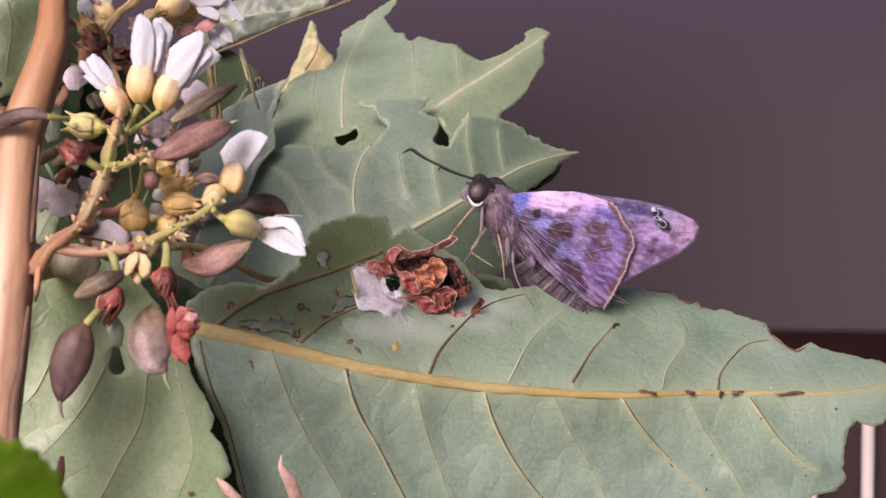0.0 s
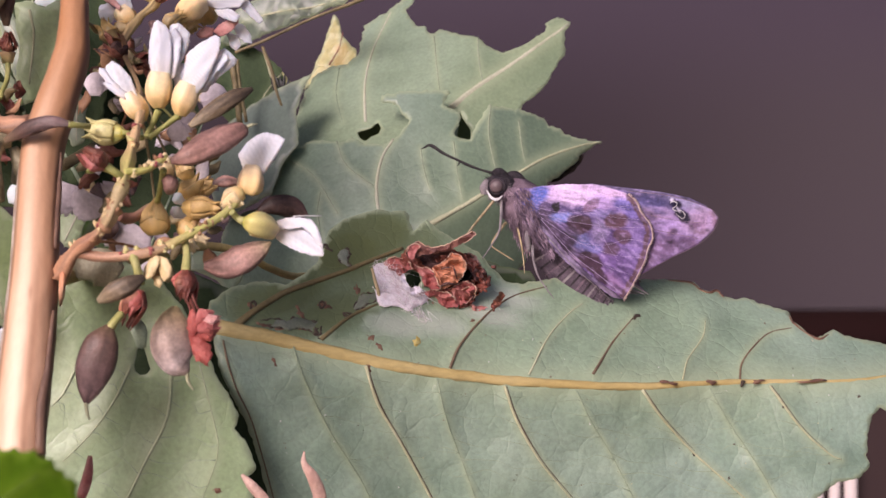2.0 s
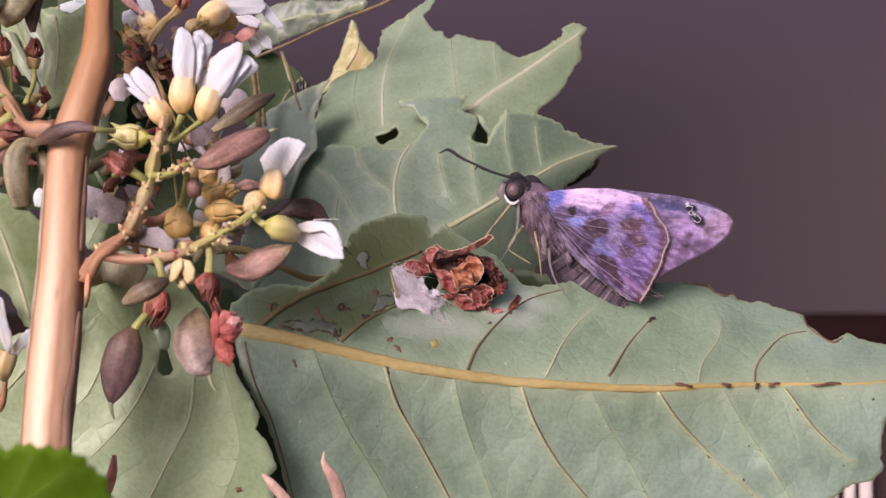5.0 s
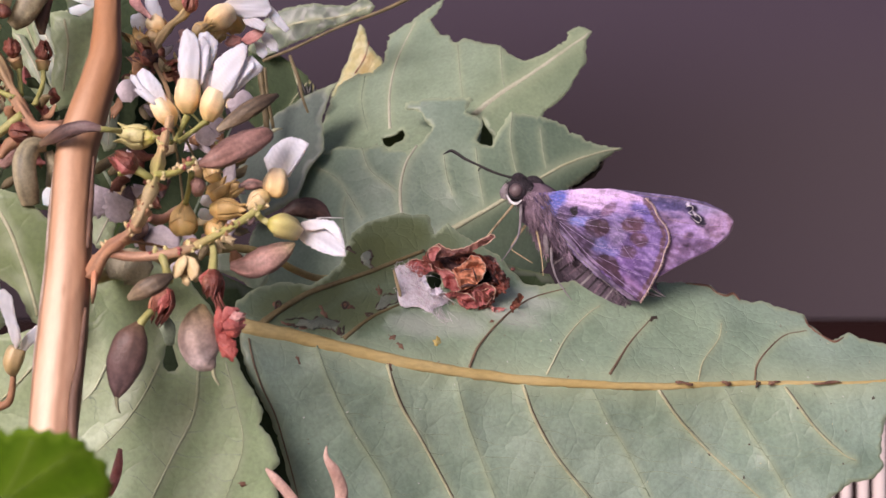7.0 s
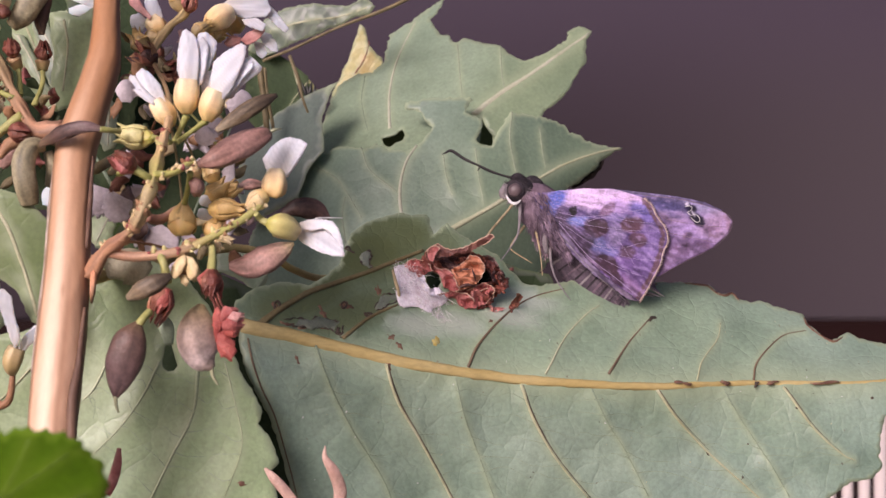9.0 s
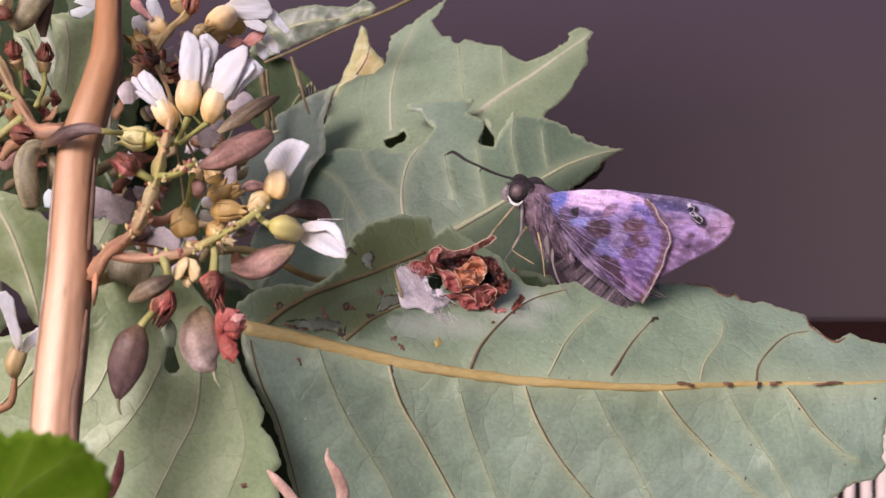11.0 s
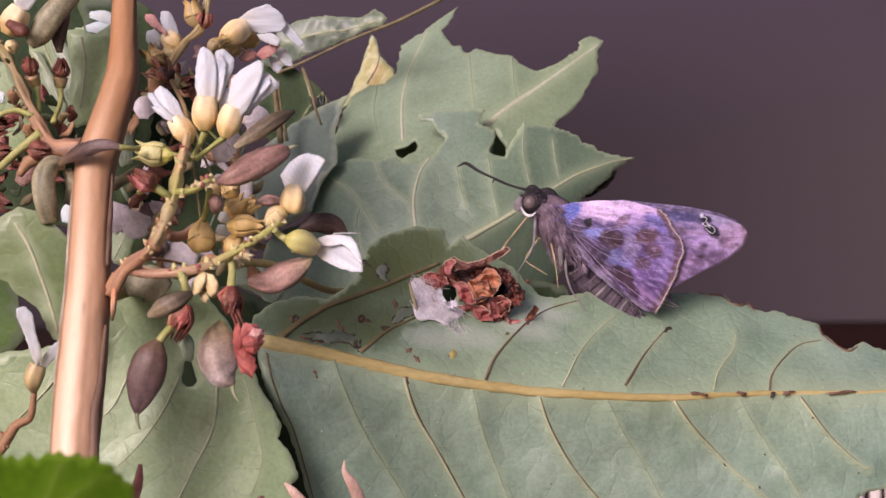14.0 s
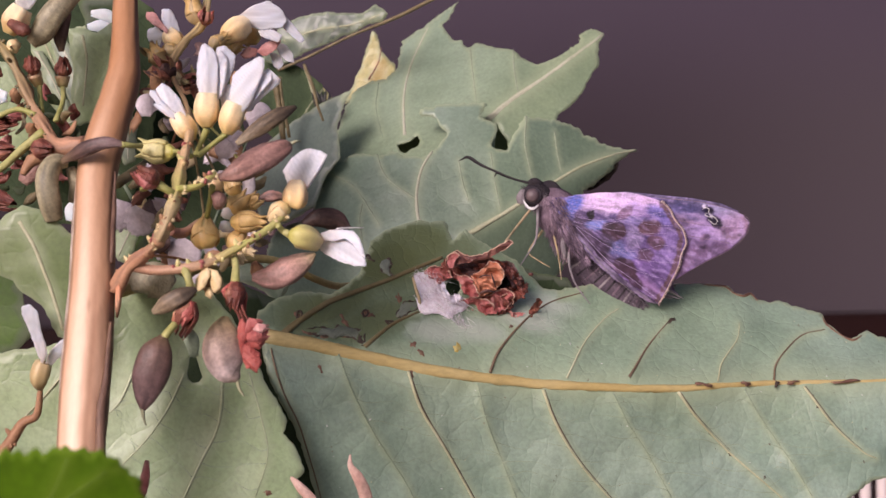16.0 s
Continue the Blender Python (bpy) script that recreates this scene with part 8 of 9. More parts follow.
for k, (line, m, lab) in enumerate((
        ([(-6.0, -14.8, -2.5), (-5.0, -15.1, -1.8), (-3.6, -15.5, -1.5), (-2.4, -15.7, -2.1), (-1.4, -15.9, -3.3), (-2.4, -15.7, -3.7), (-3.3, -15.5, -4.5), (-4.1, -15.3, -3.9), (-5.2, -14.9, -3.2)], M_SHRED, "reddish-brown dry sheet"),
        ([(-1.4, -15.7, -2.5), (-0.3, -16.3, -3.2), (1.0, -16.9, -3.1), (1.9, -17.3, -4.3), (2.7, -17.1, -6.4), (1.5, -16.7, -6.5), (0.2, -16.3, -5.6), (-0.3, -16.1, -4.2)], M_SHRED, "pinkish-brown dry sheet"),
        ([(1.6, -17.3, -3.0), (3.4, -17.7, -2.1), (4.2, -18.1, -0.9), (5.6, -18.1, -1.3), (6.7, -17.7, -2.6), (6.1, -17.3, -4.2), (5.3, -16.7, -5.5), (3.2, -16.7, -6.3), (2.4, -17.1, -5.7), (1.9, -17.3, -4.2)], M_DRY_ORANGE, "orange-brown curled leaf piece"),
        # the next two sheets paint the shade of a hollow and a gap
        ([(-0.7, -15.1, -1.5), (1.2, -14.9, -0.6), (4.1, -14.8, -0.8), (5.0, -14.9, -1.5), (3.6, -15.7, -2.3), (1.7, -15.9, -3.2), (0.3, -15.5, -2.8)], M_DRY_DARK, "dark sheet standing in for the shaded hollow under the roll"),
        ([(5.3, -15.5, -5.1), (5.8, -15.7, -3.8), (7.0, -15.3, -3.3), (7.6, -14.9, -4.6), (6.7, -14.8, -5.8), (5.7, -15.1, -5.9)], M_LEAF_SHADE, "dark green sheet standing in for a shaded gap"),
        ([(-0.7, -15.5, -7.1), (1.4, -16.1, -6.5), (3.9, -16.3, -6.8), (5.0, -16.1, -7.9), (4.4, -15.7, -9.2), (2.7, -15.7, -9.2), (0.9, -15.5, -8.6)], M_SHRED, "red dry leaf shred"),
        ([(1.4, -15.3, -9.0), (3.1, -15.3, -9.3), (2.8, -15.1, -10.3), (1.9, -15.1, -10.5)], M_RED, "red dry leaf shred"),
        ([(5.3, -15.1, -6.8), (6.7, -15.7, -6.1), (8.2, -15.7, -6.4), (7.9, -15.5, -8.0), (6.9, -15.1, -8.9), (5.8, -15.1, -8.2)], M_DARKRED, "dark red crumpled bit"),
        ([(5.9, -13.8, -1.3), (7.1, -13.8, -0.8), (8.1, -13.8, -1.3), (8.8, -13.8, -2.7), (8.1, -13.8, -3.9), (7.3, -13.8, -2.5)], M_POD, "grey-brown shrivelled bit"),
        ([(6.9, -14.8, -2.7), (8.2, -14.9, -3.2), (9.6, -14.9, -4.7), (10.3, -14.8, -6.1), (9.1, -14.8, -5.8), (7.7, -14.8, -4.9)], M_DRY_DARK, "dark crumpled bit"),
        ([(10.5, -12.8, -10.3), (10.7, -13.4, -8.4), (11.9, -13.8, -6.8), (12.6, -13.6, -7.2), (12.0, -13.4, -8.9), (11.3, -12.8, -10.3)], M_DRY, "red-brown pod scrap"),
        ([(5.9, -14.2, -8.4), (7.6, -14.2, -8.9), (10.0, -13.8, -9.3), (8.6, -13.8, -9.9), (6.9, -14.0, -9.6)], M_PETAL_PINK, "pink shred"))):
    flat_petal("dry_flap", line, m, nest, lab, dome=0.5, ruffle=0.7, seed=k + 11, jag=0.14, step=0.26, ripple_size=0.55, crumple=0.75, rim=M_DRY_EDGE if k in (0, 1, 2, 5, 7) else None)
flat_petal("leaf_roll", [(-2.4, -18.5, -1.3), (-2.4, -18.5, -0.4), (-1.7, -18.6, 0.3), (-0.5, -18.6, 0.8), (0.3, -18.6, 0.1), (1.5, -18.6, -0.2), (3.5, -18.6, 0.2), (5.4, -18.5, 1.2), (7.4, -18.5, 2.3), (8.0, -18.5, 1.9), (7.1, -18.5, 1.1), (5.6, -18.5, 0.3), (3.9, -18.6, -0.7), (1.9, -18.6, -1.0), (0.0, -18.6, -1.2), (-1.0, -18.6, -1.4), (-1.3, -18.6, -2.3), (-1.9, -18.6, -1.9)], M_DRYROLL, nest, "curled maroon dry leaf roll", dome=1.6, ruffle=0.35, seed=45, jag=0.1, step=0.25, ripple_size=0.5, crumple=0.35, rim=M_DRY_EDGE)
flat_petal("dry_flap", [(-2.3, -19.6, -0.9), (-2.0, -19.6, 0.1), (-1.0, -19.6, 0.6), (-0.3, -19.6, 0.1), (-1.0, -19.6, -0.8), (-1.3, -19.6, -1.8), (-1.9, -19.6, -1.8)], M_SHRED, nest, "paler folded end of the roll", dome=1.2, ruffle=0.3, seed=47, jag=0.08, step=0.22, crumple=0.35, rim=M_DRY_EDGE)
# shade under the roll, painted as one more dark sheet
flat_petal("dry_flap", [(-2.2, -17.7, -0.9), (-1.2, -18.3, 0.1), (1.4, -18.3, -0.4), (3.9, -18.3, -0.4), (4.9, -17.7, -0.9), (3.1, -17.1, -1.4), (0.5, -16.9, -1.4), (-1.2, -17.1, -1.8)], M_DRY_DARK, nest, "dark sheet standing in for the shade under the roll", dome=0.4, ruffle=0.5, seed=41, jag=0.12, step=0.3)
tube("dry_flap", [(1.5, -18.1, -3.1), (2.4, -18.3, -4.6), (2.9, -17.7, -6.3)], [0.15, 0.2, 0.12], M_DRY_ORANGE, nest, "tan fold", seg=6, per=4, wobble=0.4)
# dark tubes paint the shade in the folds
tube("dry_flap", [(2.6, -18.5, -3.5), (3.4, -18.7, -3.1), (4.4, -18.7, -3.2)], [0.05, 0.14, 0.05], M_DRY_DARK, nest, "dark line drawn for the shade in a fold", seg=6, per=4)
tube("dry_flap", [(4.5, -18.7, -2.8), (4.9, -18.7, -4.0), (5.2, -17.9, -5.0)], [0.05, 0.16, 0.06], M_DRY_DARK, nest, "dark line drawn for the shade in a fold", seg=6, per=4)
tube("dry_flap", [(2.4, -17.9, -6.0), (3.7, -18.1, -5.5), (5.1, -17.7, -5.7)], [0.1, 0.25, 0.1], M_DRY_DARK, nest, "dark line drawn for the shade in a fold", seg=6, per=4)
tube("rim", [(-7.5, -14.6, -3.2), (-7.0, -15.5, -5.1), (-6.5, -15.5, -6.8), (-6.7, -14.6, -8.2)], [0.2, 0.25, 0.25, 0.15], M_LEG, nest, "torn tan leaf edge", seg=6, per=5, wobble=0.3)
for k in range(24):
    c = Vector((8.4, -14.6, -5.3)) + Vector((rng.gauss(0, 1.3), rng.uniform(-0.8, 0.6), rng.gauss(0, 1.5)))
    tube("crumb", [c, c + Vector((rng.uniform(-.8, .8), rng.uniform(-.4, .4), rng.uniform(-.8, .8)))], [0.25, 0.32], rng.choice((M_DARKRED, M_DRY_DARK, M_DRYROLL)), nest, seg=6, per=2, wobble=0.5)

# the dry pieces sit close on the leaf
for ob in nest.children:
    if ob.name.split(".")[0] in ("dry_flap", "leaf_roll", "crumb"):
        ob.location.y += 0.0040

# ---- butterfly ----
fly = thing("butterfly", (29.1, -1.6, -9.6), "violet-sheened skipper butterfly with dark spots, wings folded, feeding", "butterfly")
LILAC, VIOLET, BROWN = (0.19, 0.125, 0.34), (0.12, 0.08, 0.215), (0.06, 0.03, 0.036)
HIND = [(14.6, 8.3), (15.3, 9.0), (18.3, 9.3), (20.5, 9.5), (24.1, 9.7), (27.7, 9.5), (30.3, 8.8), (32.1, 8.1), (33.4, 6.8), (34.3, 5.1), (35.6, 3.4), (36.1, 1.4), (35.6, -0.4), (35.0, -2.2), (34.0, -4.4), (32.8, -6.6), (31.6, -8.5), (30.3, -7.4), (28.5, -6.1), (26.4, -4.5), (24.2, -2.5), (22.2, -0.3), (19.9, 2.5), (17.4, 4.5), (15.6, 6.1)]
# the wing's rose and blue sheen along the top is painted as colour
ROSE_SHEEN, AZURE, GREYLILAC, DUSK = (0.84, 0.62, 0.88), (0.12, 0.18, 0.60), (0.24, 0.195, 0.32), (0.085, 0.06, 0.085)
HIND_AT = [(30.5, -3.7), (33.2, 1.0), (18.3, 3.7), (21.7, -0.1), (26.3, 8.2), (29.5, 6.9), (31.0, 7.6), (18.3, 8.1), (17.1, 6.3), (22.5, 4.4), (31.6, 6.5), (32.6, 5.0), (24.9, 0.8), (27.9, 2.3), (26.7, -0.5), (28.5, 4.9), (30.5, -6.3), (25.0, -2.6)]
HIND_LOOK = [(4.4, 4.6, 0, 0.9, (0.19, 0.11, 0.29), 0.85), (2.0, 4.6, 8, 0.9, (0.24, 0.165, 0.38), 0.8), (3.6, 3.0, -20, 0.8, DUSK, 0.9), (3.6, 2.2, -45, 0.8, (0.095, 0.066, 0.09), 0.9), (8.2, 1.9, -3, 0.5, ROSE_SHEEN, 1.0), (3.2, 1.2, -4, 0.7, (0.44, 0.30, 0.58), 0.9),
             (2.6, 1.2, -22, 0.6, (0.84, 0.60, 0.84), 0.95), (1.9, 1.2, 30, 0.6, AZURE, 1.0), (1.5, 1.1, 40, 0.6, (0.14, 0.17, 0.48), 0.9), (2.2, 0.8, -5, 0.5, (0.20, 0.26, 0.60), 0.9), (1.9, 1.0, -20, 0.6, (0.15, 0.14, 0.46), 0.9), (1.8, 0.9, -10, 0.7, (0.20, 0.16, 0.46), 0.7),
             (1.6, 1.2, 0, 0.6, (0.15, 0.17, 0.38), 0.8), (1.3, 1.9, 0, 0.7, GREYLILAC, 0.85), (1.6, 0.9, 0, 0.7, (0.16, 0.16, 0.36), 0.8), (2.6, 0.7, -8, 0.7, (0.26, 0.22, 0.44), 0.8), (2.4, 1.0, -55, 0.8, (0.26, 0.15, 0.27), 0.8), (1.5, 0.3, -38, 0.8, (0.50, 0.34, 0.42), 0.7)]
SPOT_AT = [(21.1, 6.0), (26.5, 6.3), (24.7, 3.4), (22.7, 0.8), (30.4, 3.9), (31.4, 1.5), (29.6, -0.5), (26.5, -2.5), (28.1, -4.8), (23.6, 2.0)]
SPOT_LOOK = [(0.55, 0.75, 0, 0.2, (0.012, 0.01, 0.014), 1.0), (1.36, 0.73, 42, 0.35, (0.19, 0.10, 0.15), 0.8), (1.85, 1.4, -12, 0.22, BROWN, 0.95), (1.4, 1.2, 0, 0.3, (0.05, 0.03, 0.055), 0.95), (1.7, 1.15, 5, 0.25, (0.13, 0.062, 0.065), 0.9), (1.35, 1.0, -15, 0.25, (0.13, 0.065, 0.075), 0.85),
             (1.15, 0.95, 0, 0.35, (0.10, 0.055, 0.07), 0.85), (2.0, 1.25, -35, 0.22, (0.055, 0.026, 0.036), 0.95), (1.5, 0.75, -52, 0.3, (0.06, 0.03, 0.04), 0.9), (1.2, 0.8, -40, 0.5, (0.08, 0.055, 0.09), 0.7)]
SPOT_LOOK = [(a * 1.12, b * 1.12, turn, soft, c, w) for a, b, turn, soft, c, w in SPOT_LOOK]
EDGE_AT = [(32.6, 7.3), (33.4, 6.0), (34.3, 4.4), (35.1, 2.8), (35.1, 0.9), (34.8, -0.9), (34.2, -2.7), (33.4, -4.4), (32.6, -5.9), (31.8, -7.3)]
EDGE_LOOK = [(1.3, 0.42, t, 0.4, (0.14, 0.075, 0.075), 0.9) for t in (-58, -55, -60, -75, -100, -110, -112, -118, -122, -125)]
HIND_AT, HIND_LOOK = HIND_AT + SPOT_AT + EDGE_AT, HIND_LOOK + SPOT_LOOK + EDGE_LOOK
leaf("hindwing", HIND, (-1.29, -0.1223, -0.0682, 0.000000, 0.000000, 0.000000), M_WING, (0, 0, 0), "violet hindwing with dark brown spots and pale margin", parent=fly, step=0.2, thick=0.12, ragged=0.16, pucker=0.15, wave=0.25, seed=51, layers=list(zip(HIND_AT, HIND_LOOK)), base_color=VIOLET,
     veins=[([(27.3, 5.3), (27.7, 3.7), (28.6, 1.0), (30.9, -2.6)], 0.03, 0.025, M_LILACVEIN, "vein"), ([(25.0, 6.0), (28.6, 6.2), (32.6, 5.7)], 0.03, 0.025, M_LILACVEIN, "vein"), ([(24.6, 0.4), (28.6, 0.1), (32.2, 1.0), (35.0, 0.5)], 0.03, 0.025, M_LILACVEIN, "vein"), ([(25.1, -1.3), (29.6, -3.5), (33.0, -4.6)], 0.03, 0.025, M_LILACVEIN, "vein"), ([(17.4, 6.3), (22.3, 5.2), (27.7, 5.7), (33.0, 6.4)], 0.035, 0.025, M_LILACVEIN, "vein"), ([(18.3, 5.1), (24.1, 3.7), (29.5, 3.0), (34.7, 2.8)], 0.035, 0.025, M_LILACVEIN, "vein"),
            ([(18.8, 4.5), (24.2, 0.8), (29.5, -1.3), (34.4, -1.9)], 0.035, 0.025, M_LILACVEIN, "vein"), ([(18.8, 4.2), (23.7, -1.3), (28.2, -4.9), (31.4, -7.6)], 0.055, 0.04, M_LILACVEIN, "vein"), ([(23.2, 4.4), (26.4, 5.1), (30.4, 4.4), (33.9, 4.1)], 0.03, 0.025, M_LILACVEIN, "vein"),
            ([(32.2, 8.1), (33.5, 6.8), (34.2, 5.2), (35.5, 3.5), (36.0, 1.4), (35.3, -0.5), (34.9, -2.3), (33.9, -4.4), (32.8, -6.6), (31.7, -8.3)], 0.09, 0.08, M_FRINGE, "fringe")])
# short scales standing out along the hindwing's margin
r_f = random.Random(14)
EDGE_LINE = curve_points([(32.2, 8.1), (33.5, 6.8), (34.2, 5.2), (35.5, 3.5), (36.0, 1.4), (35.3, -0.5), (34.9, -2.3), (33.9, -4.4), (32.8, -6.6), (31.6, -8.5)], 26)
hairs("fringe_scales", [((p[0], -1.33 - 0.1223 * p[0] - 0.0682 * p[1] + r_f.uniform(-0.05, 0.05), p[1]), (0.42 * math.cos(a), r_f.uniform(-0.12, 0.05), 0.42 * math.sin(a)), r_f.choice(((0.62, 0.48, 0.44), (0.5, 0.36, 0.34), (0.24, 0.14, 0.13), (0.7, 0.58, 0.54)))) for p in EDGE_LINE for a in (math.atan2(p[1] - 1.5, p[0] - 24) + r_f.uniform(-0.5, 0.5),)], fly, "pale and brown scale fringe", radius=0.045)
FORE = [(16.6, 8.1), (20.6, 9.2), (26.9, 9.4), (32.2, 8.6), (37.6, 8.0), (41.8, 7.0), (45.1, 5.7), (46.2, 4.4), (45.5, 2.3), (43.1, 0.1), (38.7, -2.1), (34.6, -4.5), (30.6, -3.6), (23.4, 0.1), (17.9, 4.7)]
FORE_AT = [(39.4, 2.8), (39.3, 6.9), (34.9, 6.4), (35.8, 7.5), (42.0, 6.8), (37.7, 0.1), (35.0, -1.7), (39.9, -0.4), (43.8, 3.7), (44.6, 3.7), (39.7, 6.5), (40.4, 5.1), (41.1, 4.4), (39.3, 7.1), (40.2, 5.7), (43.1, 3.2), (41.9, 0.5), (43.4, 2.1), (39.2, 2.1), (38.7, 0.1), (35.5, 5.5), (35.0, 1.0), (45.5, 4.1), (36.7, 5.1)]
FORE_LOOK = [(9, 6, -10, 0.9, (0.38, 0.27, 0.50), 1.0), (6, 1.6, -15, 0.8, (0.24, 0.21, 0.40), 0.85), (2.2, 2.0, 0, 0.8, (0.2, 0.18, 0.36), 0.8), (5, 0.8, -8, 0.6, (0.12, 0.11, 0.19), 0.7), (3.5, 1.2, -20, 0.8, (0.42, 0.40, 0.55), 0.7),
             (3.5, 2, 25, 0.9, (0.28, 0.18, 0.34), 0.9), (2.0, 2.5, 0, 0.9, (0.30, 0.17, 0.27), 0.9), (5, 1.2, 25, 0.9, (0.24, 0.15, 0.27), 0.85), (3, 2, 0, 0.9, (0.54, 0.39, 0.56), 0.9), (2.0, 2.0, 0, 0.9, (0.60, 0.45, 0.60), 0.8),
             (1.0, 0.8, -40, 0.3, (0.02, 0.016, 0.04), 1.0), (1.0, 0.75, -30, 0.3, (0.02, 0.016, 0.04), 1.0), (1.0, 0.8, -40, 0.3, (0.02, 0.016, 0.04), 1.0), (0.45, 0.35, 0, 0.35, (0.85, 0.83, 0.88), 1.0), (0.5, 0.25, -40, 0.35, (0.8, 0.78, 0.84), 1.0),
             (0.9, 0.6, 0, 0.5, (0.26, 0.15, 0.20), 0.8), (1.0, 0.6, 0, 0.5, (0.25, 0.14, 0.2), 0.8), (1.0, 0.7, 0, 0.5, (0.26, 0.15, 0.2), 0.7), (0.8, 0.6, 0, 0.5, (0.28, 0.17, 0.25), 0.8), (1.5, 0.9, 0, 0.6, (0.26, 0.15, 0.25), 0.7), (1.0, 0.4, 0, 0.6, (0.18, 0.14, 0.26), 0.7),
             (1.2, 2.0, 0, 0.8, (0.22, 0.12, 0.18), 0.8), (0.5, 1.6, 20, 0.5, (0.35, 0.2, 0.22), 0.8), (2.5, 0.8, -10, 0.8, (0.50, 0.34, 0.50), 0.7)]
FORE_LOOK = [(a, b, c, d, tuple(q * (1.0 if k in (13, 14) else 0.85) for q in e), w) for k, (a, b, c, d, e, w) in enumerate(FORE_LOOK)]
FORE_AT += [(36.2, 6.9), (37.2, 5.3), (35.4, 2.8), (44.2, 3.7), (40.3, -0.4), (39.6, 2.1), (41.7, 1.0), (42.6, 3.3), (38.7, 0.3)]
FORE_LOOK += [(2.6, 0.8, -12, 0.7, (0.08, 0.075, 0.20), 0.8), (1.5, 0.4, -15, 0.7, (0.10, 0.09, 0.22), 0.7), (1.3, 2.2, 0, 0.9, (0.15, 0.09, 0.17), 0.8), (1.5, 1.6, 40, 0.9, (0.50, 0.32, 0.50), 0.7), (2.8, 1.1, 20, 0.9, (0.17, 0.105, 0.20), 0.7),
              (0.6, 0.45, 20, 0.4, (0.11, 0.07, 0.13), 0.85), (1.2, 0.65, 10, 0.4, (0.15, 0.09, 0.17), 0.8), (1.0, 0.75, -10, 0.5, (0.17, 0.10, 0.17), 0.7), (0.6, 0.5, 0, 0.5, (0.13, 0.08, 0.15), 0.8)]
leaf("forewing", FORE, (-0.39, -0.1223, -0.0682, 0.000000, 0.000000, 0.000000), M_WING, (0, 0, 0), "pinkish violet forewing with a white-marked dark spot", parent=fly, step=0.28, thick=0.12, ragged=0.06, pucker=0.12, wave=0.2, seed=52, layers=list(zip(FORE_AT, FORE_LOOK)), base_color=LILAC,
     veins=[([(33.2, 5.5), (37.6, 4.4), (42.0, 3.7), (45.5, 3.5)], 0.06, 0.05, M_BODY, "vein"), ([(35.0, 2.8), (39.4, 1.9), (43.8, 1.0)], 0.06, 0.05, M_BODY, "vein"),
            ([(32.2, 8.6), (37.6, 8.0), (41.8, 7.0), (45.1, 5.7), (46.2, 4.4), (45.6, 2.4), (43.3, 0.2), (38.8, -2.1), (34.7, -4.5)], 0.07, 0.06, M_BODY, "fringe")])
W2 = (-0.39, -0.1223, -0.0682, 0.000000, 0.000000, 0.000000)
for line in ([(38.8, 6.6), (39.2, 6.9), (39.9, 6.7), (39.7, 6.1), (39.2, 5.8), (39.9, 5.4), (40.5, 5.6)], [(40.1, 5.6), (40.8, 5.3), (41.2, 4.7), (40.8, 4.2), (40.2, 4.6), (39.7, 5.1)]):
    tube("mark", [(x, float(sheet_y(W2, x, z)) - 0.03, z) for x, z in line], [0.02, 0.05, 0.055, 0.03, 0.055, 0.04, 0.02], M_WHITE, fly, "small white curl on the forewing", seg=6, per=3)
leaf("inner_fold", [(15.1, 5.7), (17.1, 4.8), (19.9, 2.6), (22.4, -0.3), (25.1, -3.0), (28.7, -6.1), (31.6, -8.4), (30.1, -8.1), (27.6, -6.3), (25.1, -4.5), (22.6, -2.5), (20.4, -0.1), (18.4, 1.9), (16.6, 3.5)], [q if i else q + 0.35 for i, q in enumerate((-1.29, -0.1223, -0.0682, 0.000000, 0.000000, 0.000000))], M_WING, (0, 0, 0), "grey-violet inner fold of the hindwing", parent=fly, step=0.22, thick=0.12, ragged=0.2, pucker=0.2, wave=0.4, seed=55,
     layers=[((0, 0), (1, 1, 0, 1, VIOLET, 0))] + list(zip([(17.9, 2.8), (20.6, 0.1), (23.8, -3.1), (26.9, -5.8), (29.2, -7.6), (19.7, 1.5)], ((2, 3, 0, 0.8, (0.27, 0.22, 0.29), 0.8), (2.5, 1.0, -50, 0.6, (0.10, 0.075, 0.12), 0.8), (3, 0.8, -45, 0.6, (0.30, 0.25, 0.34), 0.7), (3, 0.9, -40, 0.6, (0.09, 0.07, 0.11), 0.8), (2, 0.8, -35, 0.6, (0.28, 0.22, 0.28), 0.7), (2, 0.5, -50, 0.6, (0.32, 0.27, 0.36), 0.7)))), base_color=(0.17, 0.13, 0.19),
     veins=[([(16.2, 4.5), (19.7, 1.5), (24.2, -3.5), (29.6, -8.3)], 0.12, 0.06, M_BODY_PALE, "vein"), ([(16.1, 3.7), (18.8, 0.1), (22.4, -4.0)], 0.1, 0.05, M_BODY_DARK, "vein")])
